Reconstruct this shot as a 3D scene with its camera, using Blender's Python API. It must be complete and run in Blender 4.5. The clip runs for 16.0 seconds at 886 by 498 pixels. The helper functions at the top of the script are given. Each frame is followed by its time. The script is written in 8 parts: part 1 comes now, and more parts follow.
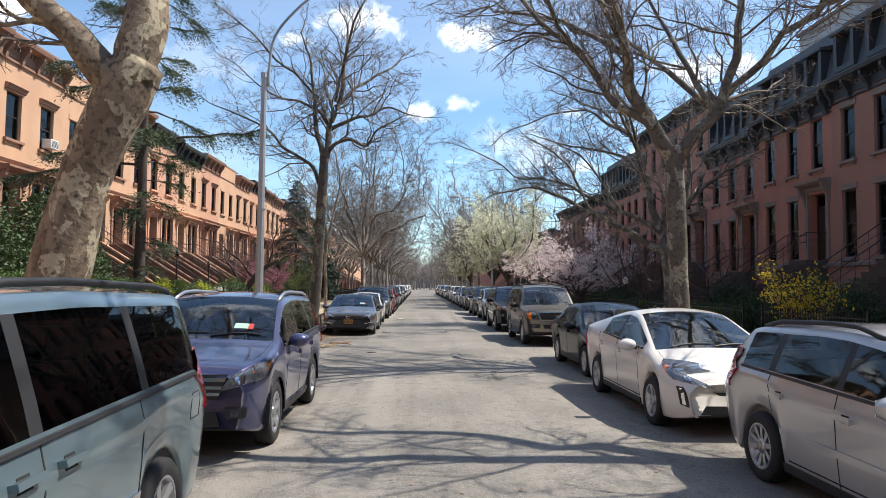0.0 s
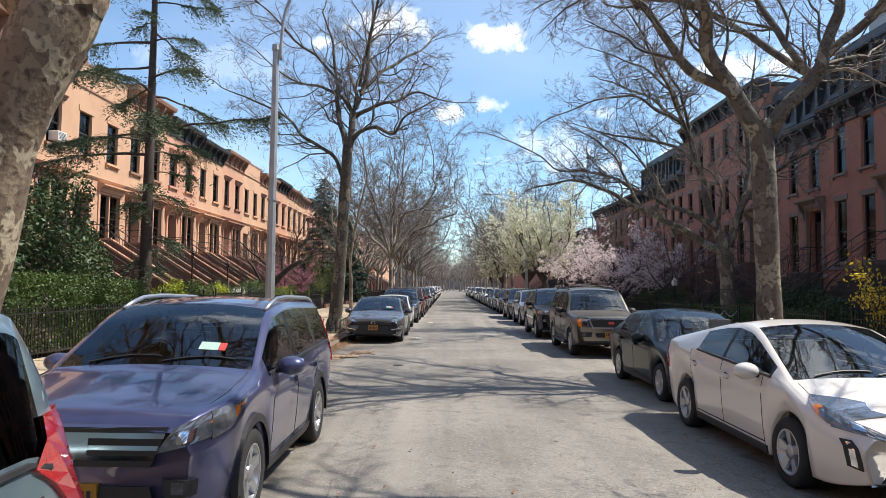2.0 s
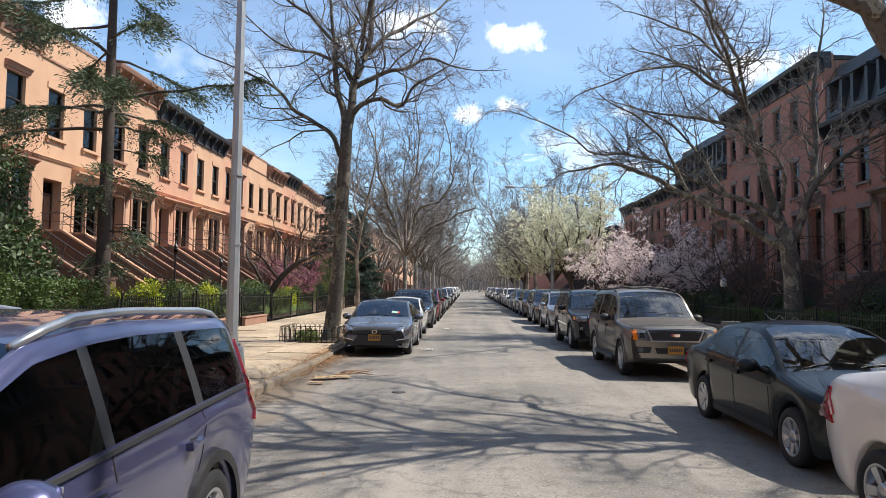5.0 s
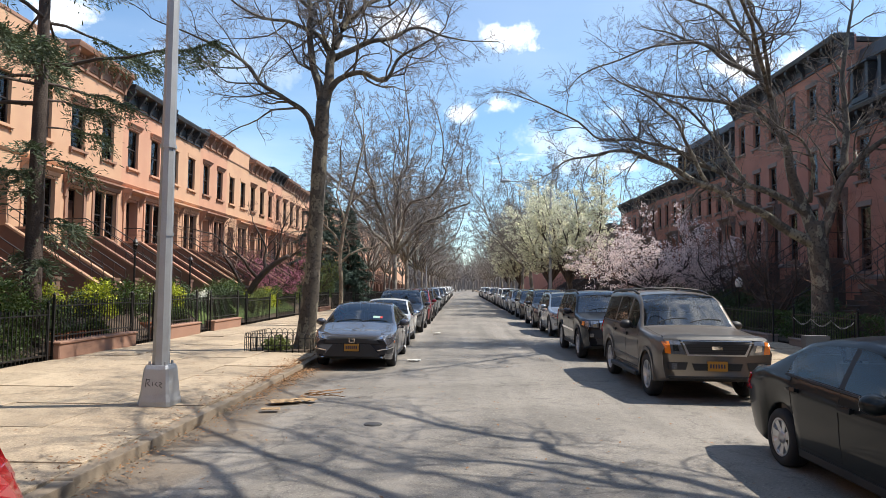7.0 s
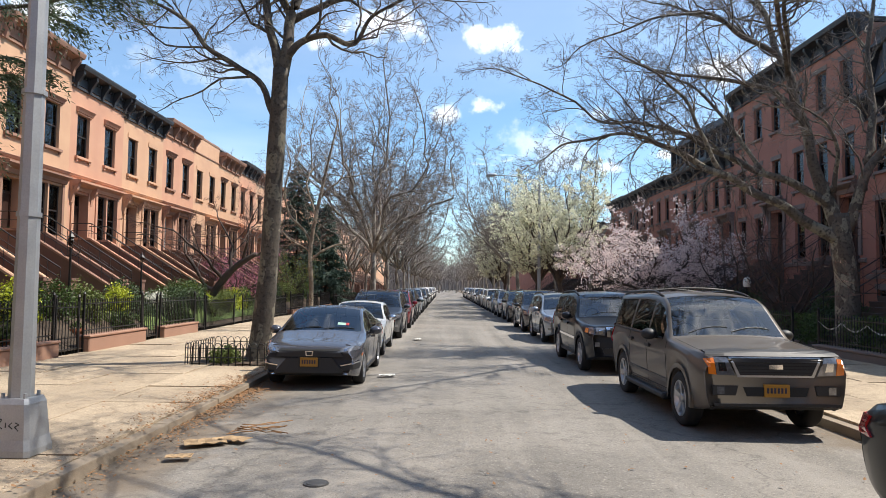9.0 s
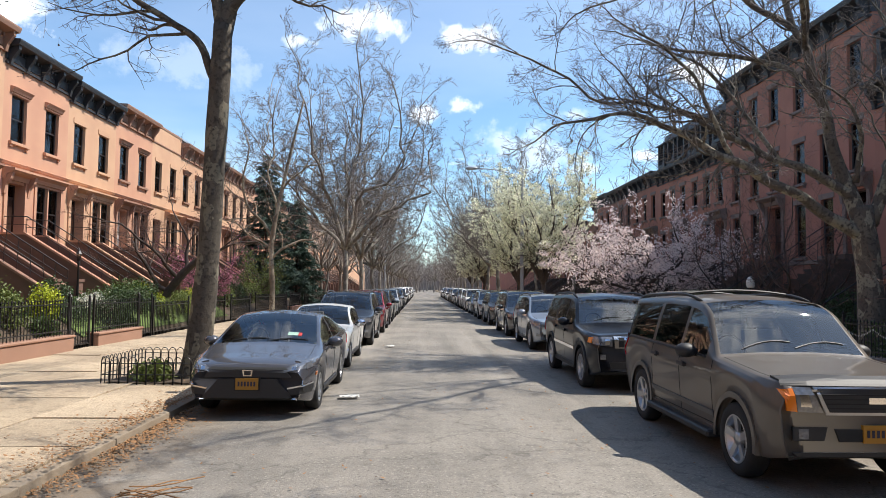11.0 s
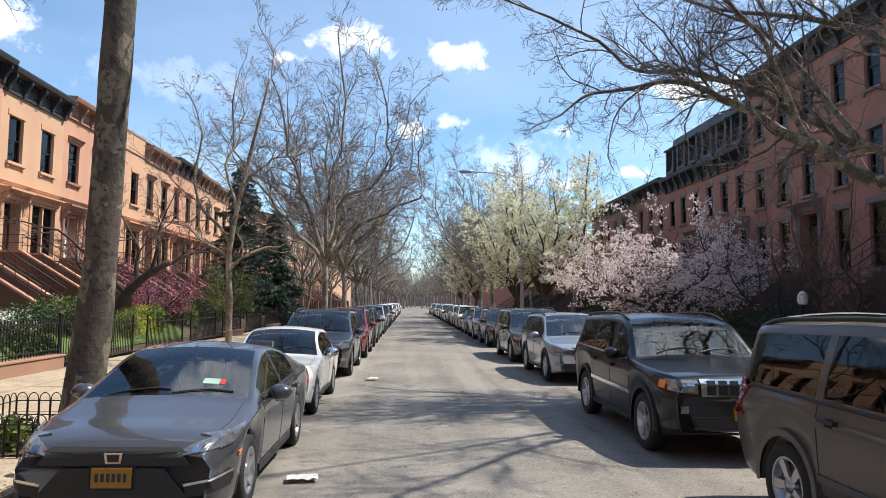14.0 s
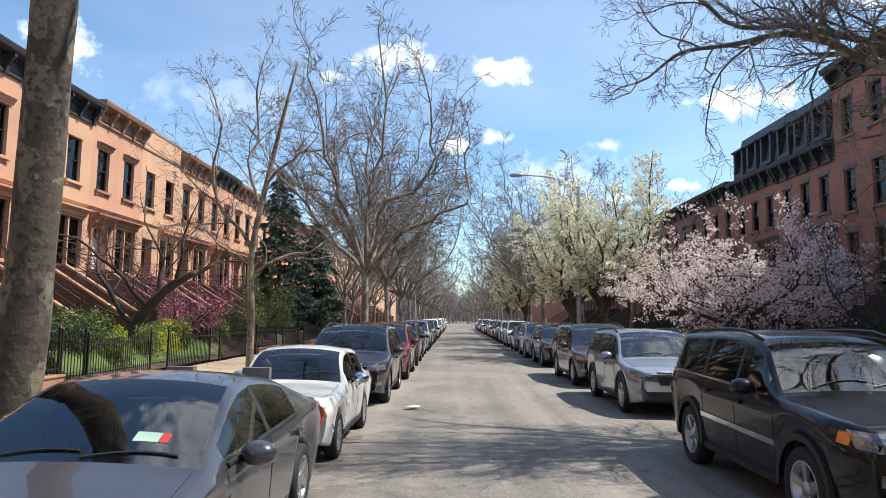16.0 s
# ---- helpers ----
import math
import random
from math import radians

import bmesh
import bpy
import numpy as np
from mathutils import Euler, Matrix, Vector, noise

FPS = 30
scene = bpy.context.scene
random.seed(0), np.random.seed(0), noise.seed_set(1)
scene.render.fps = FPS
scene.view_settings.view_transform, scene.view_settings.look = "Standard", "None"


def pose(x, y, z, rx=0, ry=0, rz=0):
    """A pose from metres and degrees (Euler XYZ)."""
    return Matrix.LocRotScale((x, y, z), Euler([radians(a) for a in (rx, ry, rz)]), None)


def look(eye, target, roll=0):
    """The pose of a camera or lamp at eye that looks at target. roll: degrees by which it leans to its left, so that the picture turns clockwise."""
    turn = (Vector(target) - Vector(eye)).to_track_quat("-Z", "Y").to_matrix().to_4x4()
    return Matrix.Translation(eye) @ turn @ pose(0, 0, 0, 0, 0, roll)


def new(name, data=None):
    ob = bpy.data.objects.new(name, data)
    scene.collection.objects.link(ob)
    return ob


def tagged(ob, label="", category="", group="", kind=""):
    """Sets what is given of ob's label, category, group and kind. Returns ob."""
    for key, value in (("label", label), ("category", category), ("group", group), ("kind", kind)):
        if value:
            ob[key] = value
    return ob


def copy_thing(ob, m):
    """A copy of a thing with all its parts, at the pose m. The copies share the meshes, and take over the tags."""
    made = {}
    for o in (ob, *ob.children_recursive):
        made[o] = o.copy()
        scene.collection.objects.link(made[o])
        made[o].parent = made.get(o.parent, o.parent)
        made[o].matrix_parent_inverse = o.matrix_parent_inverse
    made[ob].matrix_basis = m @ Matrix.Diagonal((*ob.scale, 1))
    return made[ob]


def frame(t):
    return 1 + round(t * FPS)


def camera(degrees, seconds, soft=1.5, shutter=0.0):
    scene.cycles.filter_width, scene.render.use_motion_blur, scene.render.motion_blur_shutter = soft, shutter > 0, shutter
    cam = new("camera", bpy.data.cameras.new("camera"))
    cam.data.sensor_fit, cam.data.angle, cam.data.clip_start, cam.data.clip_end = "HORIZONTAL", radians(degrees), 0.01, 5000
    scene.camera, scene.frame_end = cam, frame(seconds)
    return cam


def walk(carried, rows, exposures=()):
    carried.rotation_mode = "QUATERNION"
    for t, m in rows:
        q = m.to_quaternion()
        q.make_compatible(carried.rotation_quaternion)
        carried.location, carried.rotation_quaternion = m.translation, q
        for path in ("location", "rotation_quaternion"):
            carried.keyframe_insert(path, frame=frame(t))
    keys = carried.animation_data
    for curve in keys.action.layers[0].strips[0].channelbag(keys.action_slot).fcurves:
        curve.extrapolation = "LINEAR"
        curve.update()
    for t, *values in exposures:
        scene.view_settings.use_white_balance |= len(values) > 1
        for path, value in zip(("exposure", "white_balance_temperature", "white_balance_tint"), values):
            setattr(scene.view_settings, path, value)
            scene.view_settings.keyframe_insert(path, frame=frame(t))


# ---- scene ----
cam = camera(66.2, 16.0, soft=0.65)
METRES, EYE, TILT, LEAN, TURN = 20.5, 1.78, 2.05, 0.0, -2.0
ROWS = [
    (0.0, 0.0, 0.0, 0.0, -0.01, 0.96, -0.62),
    (0.5, -0.0033, 0.0296, -0.0018, 0.65, 1.03, -0.61),
    (1.0, -0.0055, 0.0585, -0.0022, 1.4, 1.05, -0.63),
    (1.5, -0.007, 0.0897, -0.0025, 1.88, 1.02, -0.63),
    (2.0, -0.0092, 0.1203, -0.0036, 2.46, 1.05, -0.62),
    (2.5, -0.0095, 0.1515, -0.0052, 3.1, 1.06, -0.55),
    (3.0, -0.0106, 0.1829, -0.007, 3.77, 1.11, -0.63),
    (3.5, -0.0112, 0.2136, -0.0078, 4.18, 1.09, -0.62),
    (6.0, -0.0153, 0.3654, -0.0112, 3.93, 1.04, -0.6),
    (6.5, -0.0161, 0.3966, -0.0121, 3.79, 1.02, -0.61),
    (7.0, -0.0185, 0.4288, -0.0126, 3.5, 1.03, -0.61),
    (7.5, -0.0193, 0.461, -0.0137, 3.29, 0.99, -0.63),
    (8.0, -0.021, 0.4942, -0.0148, 3.0, 1.0, -0.64),
    (8.5, -0.0207, 0.5249, -0.0162, 2.53, 1.05, -0.5),
    (9.0, -0.0213, 0.5572, -0.0174, 2.14, 1.1, -0.59),
    (11.5, -0.0242, 0.7095, -0.021, -0.07, 1.08, -0.65),
    (12.0, -0.0247, 0.7426, -0.0217, -0.27, 1.05, -0.66),
    (12.5, -0.0265, 0.7731, -0.0227, -0.47, 1.16, -0.7),
    (13.0, -0.0295, 0.8042, -0.0228, -0.62, 1.25, -0.69),
    (13.5, -0.0314, 0.8364, -0.024, -0.76, 1.75, -0.66),
    (14.0, -0.0341, 0.8695, -0.0258, -0.8, 2.43, -0.66),
    (14.5, -0.0348, 0.9013, -0.0271, -0.66, 2.98, -0.63),
    (15.0, -0.0369, 0.9332, -0.0295, -0.07, 3.41, -0.66),
    (15.5, -0.0382, 0.9657, -0.0313, 0.93, 3.58, -0.61),
    (16.0, -0.0404, 0.998, -0.0322, 3.01, 3.69, -0.63),
]
walk(cam, [(t, pose(0, 0, EYE, TILT, LEAN, TURN) @ pose(METRES * x, METRES * y, METRES * z, 90 + pitch, roll, yaw)) for t, x, y, z, yaw, pitch, roll in ROWS])

# ---------------------------------------------------------------- daylight
SUN_AZ = (0.98, 0.20)          # towards the sun, over the right-hand roofs
SUN_EL = radians(56)
world = bpy.data.worlds.new("sky")
scene.world = world
world.use_nodes = True
wn, wl = world.node_tree.nodes, world.node_tree.links
wn.clear()
w_out = wn.new("ShaderNodeOutputWorld")
w_bg = wn.new("ShaderNodeBackground")
w_bg.inputs["Strength"].default_value = 0.145
w_sky = wn.new("ShaderNodeTexSky")
w_sky.sky_type = "NISHITA"
w_sky.sun_disc = False
w_sky.sun_elevation = SUN_EL
w_sky.sun_rotation = math.atan2(SUN_AZ[0], SUN_AZ[1])
w_sky.air_density, w_sky.dust_density, w_sky.ozone_density = 1.0, 0.35, 3.0
# thin fair-weather clouds on a flat layer overhead
w_co = wn.new("ShaderNodeTexCoord")
w_sep = wn.new("ShaderNodeSeparateXYZ")
wl.new(w_co.outputs["Generated"], w_sep.inputs[0])
w_zc = wn.new("ShaderNodeMath"); w_zc.operation = "MAXIMUM"; w_zc.inputs[1].default_value = 0.03
wl.new(w_sep.outputs["Z"], w_zc.inputs[0])
w_div = wn.new("ShaderNodeVectorMath"); w_div.operation = "DIVIDE"
w_cmb = wn.new("ShaderNodeCombineXYZ")
for k in "XYZ":
    wl.new(w_zc.outputs[0], w_cmb.inputs[k])
wl.new(w_co.outputs["Generated"], w_div.inputs[0]); wl.new(w_cmb.outputs[0], w_div.inputs[1])
w_n1 = wn.new("ShaderNodeTexNoise"); w_n1.inputs["Scale"].default_value = 1.7; w_n1.inputs["Detail"].default_value = 9; w_n1.inputs["Roughness"].default_value = 0.55
wl.new(w_div.outputs[0], w_n1.inputs["Vector"])
w_r1 = wn.new("ShaderNodeValToRGB"); w_r1.color_ramp.elements[0].position = 0.66; w_r1.color_ramp.elements[1].position = 0.80
wl.new(w_n1.outputs["Fac"], w_r1.inputs[0])
w_n2 = wn.new("ShaderNodeTexNoise"); w_n2.inputs["Scale"].default_value = 0.5; w_n2.inputs["Detail"].default_value = 5
wl.new(w_div.outputs[0], w_n2.inputs["Vector"])
w_r2 = wn.new("ShaderNodeValToRGB"); w_r2.color_ramp.elements[0].position = 0.42; w_r2.color_ramp.elements[1].position = 0.75
w_r2.color_ramp.elements[1].color = (0.16, 0.16, 0.16, 1)
wl.new(w_n2.outputs["Fac"], w_r2.inputs[0])
w_max = wn.new("ShaderNodeMath"); w_max.operation = "MAXIMUM"
wl.new(w_r1.outputs[0], w_max.inputs[0]); wl.new(w_r2.outputs[0], w_max.inputs[1])
# single fair-weather clouds: azimuth, elevation, half width, half height (degrees), density
CLOUDS = [(3.6, 20.6, 3.4, 1.5, 1.0), (-5.2, 21.2, 3.6, 1.9, 0.85), (3.0, 15.0, 1.6, 0.8, 0.9), (0.0, 14.4, 1.7, 0.8, 0.8), (23.6, 17.0, 4.2, 1.6, 0.95), (9.2, 11.6, 5.5, 2.6, 0.42),
          (18.2, 10.6, 1.7, 0.7, 0.9), (13.6, 9.8, 1.5, 0.6, 0.6), (-31.2, 18.8, 2.6, 2.2, 0.95), (-19.0, 17.0, 8.0, 2.2, 0.22), (-10.5, 19.6, 1.6, 0.7, 0.6), (32.0, 24.0, 5.0, 2.2, 0.9), (-1.5, 28.0, 2.8, 1.1, 0.7), (12.5, 14.2, 1.6, 0.6, 0.5),
          # clouds out of view; the high ones are added to whiten windscreen reflections
          (60.0, 30.0, 9.0, 4.0, 0.8), (150.0, 34.0, 9.0, 4.0, 0.9), (190.0, 48.0, 11.0, 5.0, 0.8), (215.0, 28.0, 10.0, 4.0, 0.9), (-70.0, 35.0, 9.0, 4.0, 0.8), (175.0, 62.0, 9.0, 6.0, 0.8), (38.0, 50.0, 14.0, 8.0, 0.85), (62.0, 60.0, 14.0, 9.0, 0.85), (80.0, 70.0, 18.0, 11.0, 0.9), (15.0, 64.0, 10.0, 7.0, 0.8), (-25.0, 56.0, 11.0, 7.0, 0.7)]
w_n3 = wn.new("ShaderNodeTexNoise"); w_n3.inputs["Scale"].default_value = 26.0; w_n3.inputs["Detail"].default_value = 7; w_n3.inputs["Roughness"].default_value = 0.6
wl.new(w_co.outputs["Generated"], w_n3.inputs["Vector"])
w_last = w_max.outputs[0]
for c_az, c_el, c_w, c_h, c_d in CLOUDS:
    sa, ca, se, ce = math.sin(radians(c_az)), math.cos(radians(c_az)), math.sin(radians(c_el)), math.cos(radians(c_el))
    dots = []
    for axis, size in (((ca, -sa, 0.0), radians(c_w)), ((-sa * se, -ca * se, ce), radians(c_h)), ((sa * ce, ca * ce, se), 1.0)):
        dn = wn.new("ShaderNodeVectorMath"); dn.operation = "DOT_PRODUCT"
        wl.new(w_co.outputs["Generated"], dn.inputs[0]); dn.inputs[1].default_value = tuple(a / size for a in axis)
        dots.append(dn.outputs["Value"])
    cv = wn.new("ShaderNodeCombineXYZ"); wl.new(dots[0], cv.inputs[0]); wl.new(dots[1], cv.inputs[1])
    cl = wn.new("ShaderNodeVectorMath"); cl.operation = "LENGTH"; wl.new(cv.outputs[0], cl.inputs[0])
    cn = wn.new("ShaderNodeMath"); cn.operation = "MULTIPLY_ADD"; wl.new(w_n3.outputs["Fac"], cn.inputs[0]); cn.inputs[1].default_value = 3.4; wl.new(cl.outputs["Value"], cn.inputs[2])
    cm = wn.new("ShaderNodeMapRange"); cm.interpolation_type = "SMOOTHSTEP"
    cm.inputs["From Min"].default_value, cm.inputs["From Max"].default_value, cm.inputs["To Min"].default_value, cm.inputs["To Max"].default_value = 1.75, 2.75, c_d, 0.0
    wl.new(cn.outputs[0], cm.inputs["Value"])
    front_ = wn.new("ShaderNodeMath"); front_.operation = "GREATER_THAN"; front_.inputs[1].default_value = 0.5; wl.new(dots[2], front_.inputs[0])
    cf = wn.new("ShaderNodeMath"); cf.operation = "MULTIPLY"; wl.new(cm.outputs[0], cf.inputs[0]); wl.new(front_.outputs[0], cf.inputs[1])
    cx = wn.new("ShaderNodeMath"); cx.operation = "MAXIMUM"; wl.new(w_last, cx.inputs[0]); wl.new(cf.outputs[0], cx.inputs[1])
    w_last = cx.outputs[0]
w_mix = wn.new("ShaderNodeMix"); w_mix.data_type = "RGBA"
wl.new(w_last, w_mix.inputs["Factor"])
w_tint = wn.new("ShaderNodeMix"); w_tint.data_type = "RGBA"; w_tint.blend_type = "MULTIPLY"; w_tint.inputs["Factor"].default_value = 1.0
wl.new(w_sky.outputs[0], w_tint.inputs["A"]); w_tint.inputs["B"].default_value = (0.78, 0.90, 0.94, 1)
wl.new(w_tint.outputs["Result"], w_mix.inputs["A"]); w_mix.inputs["B"].default_value = (7.6, 7.9, 8.3, 1)
wl.new(w_mix.outputs["Result"], w_bg.inputs["Color"])
wl.new(w_bg.outputs[0], w_out.inputs[0])
sun_data = bpy.data.lights.new("sun", "SUN")
sun_data.energy, sun_data.angle, sun_data.color = 4.7, radians(0.53), (1.0, 0.94, 0.85)
sun = new("sun", sun_data)
sun.matrix_world = look((0, 0, 60), (-SUN_AZ[0] * math.cos(SUN_EL), -SUN_AZ[1] * math.cos(SUN_EL), 60 - math.sin(SUN_EL)))
scene.view_settings.exposure = 0.56

# ---------------------------------------------------------------- materials
MATS = {}


def mat(name, col, rough=0.7, metal=0.0, var=0.15, scale=3.0, fine=60.0, bump=0.15, coat=0.0, col2=None, rand=0.0, island=0.0, spec=0.5, trans=0.0, bump_dist=0.01):
    """Procedural surface: two scales of tone variation, fine relief, random tone per object or per loose piece."""
    if name in MATS:
        return MATS[name]
    m = bpy.data.materials.new(name)
    MATS[name] = m
    m.use_nodes = True
    n, l = m.node_tree.nodes, m.node_tree.links
    b = n["Principled BSDF"]
    b.inputs["Roughness"].default_value, b.inputs["Metallic"].default_value = rough, metal
    b.inputs["Coat Weight"].default_value, b.inputs["Coat Roughness"].default_value = coat, 0.03
    b.inputs["Specular IOR Level"].default_value = spec
    co = n.new("ShaderNodeTexCoord")
    t1 = n.new("ShaderNodeTexNoise"); t1.inputs["Scale"].default_value = scale; t1.inputs["Detail"].default_value = 6
    t2 = n.new("ShaderNodeTexNoise"); t2.inputs["Scale"].default_value = fine; t2.inputs["Detail"].default_value = 4
    l.new(co.outputs["Object"], t1.inputs["Vector"]); l.new(co.outputs["Object"], t2.inputs["Vector"])
    mx = n.new("ShaderNodeMix"); mx.data_type = "RGBA"
    rp = n.new("ShaderNodeValToRGB"); rp.color_ramp.elements[0].position, rp.color_ramp.elements[1].position = 0.3, 0.7
    l.new(t1.outputs["Fac"], rp.inputs[0]); l.new(rp.outputs[0], mx.inputs["Factor"])
    c2 = col2 or tuple(c * (1 - var) for c in col)
    mx.inputs["A"].default_value, mx.inputs["B"].default_value = (*col, 1), (*c2, 1)
    hsv = n.new("ShaderNodeHueSaturation")
    l.new(mx.outputs["Result"], hsv.inputs["Color"])
    ad = n.new("ShaderNodeMath"); ad.operation = "MULTIPLY_ADD"
    l.new(t2.outputs["Fac"], ad.inputs[0]); ad.inputs[1].default_value = var * 1.6; ad.inputs[2].default_value = 1 - var * 0.8
    last = ad
    for amount, node, sock in ((rand, "ShaderNodeObjectInfo", "Random"), (island, "ShaderNodeNewGeometry", "Random Per Island")):
        if amount:
            src = n.new(node)
            a2 = n.new("ShaderNodeMath"); a2.operation = "MULTIPLY_ADD"
            l.new(src.outputs[sock], a2.inputs[0]); a2.inputs[1].default_value = amount
            l.new(last.outputs[0], a2.inputs[2])
            a3 = n.new("ShaderNodeMath"); a3.operation = "SUBTRACT"; a3.inputs[1].default_value = amount / 2
            l.new(a2.outputs[0], a3.inputs[0])
            last = a3
    l.new(last.outputs[0], hsv.inputs["Value"])
    l.new(hsv.outputs[0], b.inputs["Base Color"])
    if bump:
        bp = n.new("ShaderNodeBump"); bp.inputs["Strength"].default_value = bump; bp.inputs["Distance"].default_value = bump_dist
        l.new(t2.outputs["Fac"], bp.inputs["Height"]); l.new(bp.outputs[0], b.inputs["Normal"])
    if trans:
        b.inputs["Subsurface Weight"].default_value = 0
        tr = n.new("ShaderNodeBsdfTranslucent")
        l.new(hsv.outputs[0], tr.inputs["Color"])
        ms = n.new("ShaderNodeMixShader"); ms.inputs[0].default_value = trans
        l.new(b.outputs[0], ms.inputs[1]); l.new(tr.outputs[0], ms.inputs[2])
        l.new(ms.outputs[0], n["Material Output"].inputs[0])
    return m


def glass(name, tint, ior=1.5):
    if name in MATS:
        return MATS[name]
    m = bpy.data.materials.new(name)
    MATS[name] = m
    m.use_nodes = True
    n, l = m.node_tree.nodes, m.node_tree.links
    n.remove(n["Principled BSDF"])
    tr = n.new("ShaderNodeBsdfTransparent"); tr.inputs[0].default_value = (*tint, 1)
    gl = n.new("ShaderNodeBsdfGlossy"); gl.inputs["Roughness"].default_value = 0.015
    fr = n.new("ShaderNodeFresnel"); fr.inputs[0].default_value = ior
    no = n.new("ShaderNodeTexNoise"); no.inputs["Scale"].default_value = 1.2
    bp = n.new("ShaderNodeBump"); bp.inputs["Strength"].default_value = 0.03; bp.inputs["Distance"].default_value = 0.05
    l.new(no.outputs["Fac"], bp.inputs["Height"]); l.new(bp.outputs[0], gl.inputs["Normal"])
    ms = n.new("ShaderNodeMixShader")
    l.new(fr.outputs[0], ms.inputs[0]); l.new(tr.outputs[0], ms.inputs[1]); l.new(gl.outputs[0], ms.inputs[2])
    l.new(ms.outputs[0], n["Material Output"].inputs[0])
    return m


def ground_mat(name, light, dark, crack, coarse, rough, rand=0.0, gutter=False):
    """Worn paving: broad stains, blotches, grit and a net of fine cracks, in world metres."""
    m = bpy.data.materials.new(name)
    m.use_nodes = True
    n, l = m.node_tree.nodes, m.node_tree.links
    b = n["Principled BSDF"]
    b.inputs["Roughness"].default_value = rough
    b.inputs["Specular IOR Level"].default_value = 0.35
    geo = n.new("ShaderNodeNewGeometry")

    def tex(scale, detail, dist=0.0):
        t = n.new("ShaderNodeTexNoise")
        t.inputs["Scale"].default_value, t.inputs["Detail"].default_value, t.inputs["Distortion"].default_value = scale, detail, dist
        l.new(geo.outputs["Position"], t.inputs["Vector"])
        return t

    def mixed(fac, a, bcol, lo, hi, amount=1.0):
        rp = n.new("ShaderNodeMapRange")
        rp.inputs["From Min"].default_value, rp.inputs["From Max"].default_value, rp.inputs["To Max"].default_value = lo, hi, amount
        l.new(fac, rp.inputs["Value"])
        mx = n.new("ShaderNodeMix"); mx.data_type = "RGBA"
        l.new(rp.outputs[0], mx.inputs["Factor"])
        if isinstance(a, tuple):
            mx.inputs["A"].default_value = (*a, 1)
        else:
            l.new(a, mx.inputs["A"])
        mx.inputs["B"].default_value = (*bcol, 1)
        return mx.outputs["Result"]

    t1, t2, t3, t4 = tex(0.45, 6, 0.6), tex(5.0, 6), tex(38.0, 4), tex(150.0, 2)
    c = mixed(t1.outputs["Fac"], light, dark, 0.38, 0.66)
    c = mixed(t2.outputs["Fac"], c, tuple(d * 0.72 for d in dark), 0.52, 0.78, 0.8)
    c = mixed(t3.outputs["Fac"], c, tuple(min(1, v * 1.7) for v in light), 0.58, 0.75, 0.75)
    c = mixed(t3.outputs["Fac"], c, tuple(v * 0.35 for v in dark), 0.42, 0.28, 0.8)
    c = mixed(t4.outputs["Fac"], c, tuple(v * 0.4 for v in dark), 0.45, 0.25, 0.7)
    vo = n.new("ShaderNodeTexVoronoi"); vo.feature = "DISTANCE_TO_EDGE"; vo.inputs["Scale"].default_value = coarse
    wp = n.new("ShaderNodeVectorMath"); wp.operation = "MULTIPLY_ADD"
    t5 = tex(1.6, 5)
    l.new(t5.outputs["Color"], wp.inputs[0]); wp.inputs[1].default_value = (1.6, 1.6, 0); l.new(geo.outputs["Position"], wp.inputs[2])
    l.new(wp.outputs[0], vo.inputs["Vector"])
    c = mixed(vo.outputs["Distance"], c, crack, 0.007, 0.0, 0.45)
    if gutter:
        # wheel tracks along the street, and brown dust swept towards both kerbs
        mp = n.new("ShaderNodeMapping"); mp.inputs["Scale"].default_value = (1.1, 0.035, 1)
        l.new(geo.outputs["Position"], mp.inputs["Vector"])
        t6 = n.new("ShaderNodeTexNoise"); t6.inputs["Scale"].default_value = 1.3; t6.inputs["Detail"].default_value = 5
        l.new(mp.outputs[0], t6.inputs["Vector"])
        c = mixed(t6.outputs["Fac"], c, tuple(v * 1.25 for v in light), 0.52, 0.70, 0.55)
        c = mixed(t6.outputs["Fac"], c, tuple(v * 0.62 for v in dark), 0.46, 0.30, 0.5)
        sx = n.new("ShaderNodeSeparateXYZ"); l.new(geo.outputs["Position"], sx.inputs[0])
        t7 = tex(0.9, 7, 0.8)
        for edge, far in ((-3.45, -1.9), (5.2, 4.2)):
            mr_ = n.new("ShaderNodeMapRange"); mr_.inputs["From Min"].default_value, mr_.inputs["From Max"].default_value, mr_.inputs["To Min"].default_value, mr_.inputs["To Max"].default_value = edge, far, 0.62, 0.0
            l.new(sx.outputs["X"], mr_.inputs["Value"])
            am = n.new("ShaderNodeMath"); am.operation = "ADD"; l.new(mr_.outputs[0], am.inputs[0]); l.new(t7.outputs["Fac"], am.inputs[1])
            c = mixed(am.outputs[0], c, (0.165, 0.125, 0.085), 0.68, 1.0, 0.8)
    if rand:
        oi = n.new("ShaderNodeObjectInfo")
        hs = n.new("ShaderNodeHueSaturation")
        mr = n.new("ShaderNodeMapRange"); mr.inputs["To Min"].default_value, mr.inputs["To Max"].default_value = 1 - rand, 1 + rand
        l.new(oi.outputs["Random"], mr.inputs["Value"]); l.new(mr.outputs[0], hs.inputs["Value"]); l.new(c, hs.inputs["Color"])
        c = hs.outputs[0]
    l.new(c, b.inputs["Base Color"])
    bp = n.new("ShaderNodeBump"); bp.inputs["Strength"].default_value = 0.5; bp.inputs["Distance"].default_value = 0.012
    ad = n.new("ShaderNodeMath"); ad.operation = "ADD"
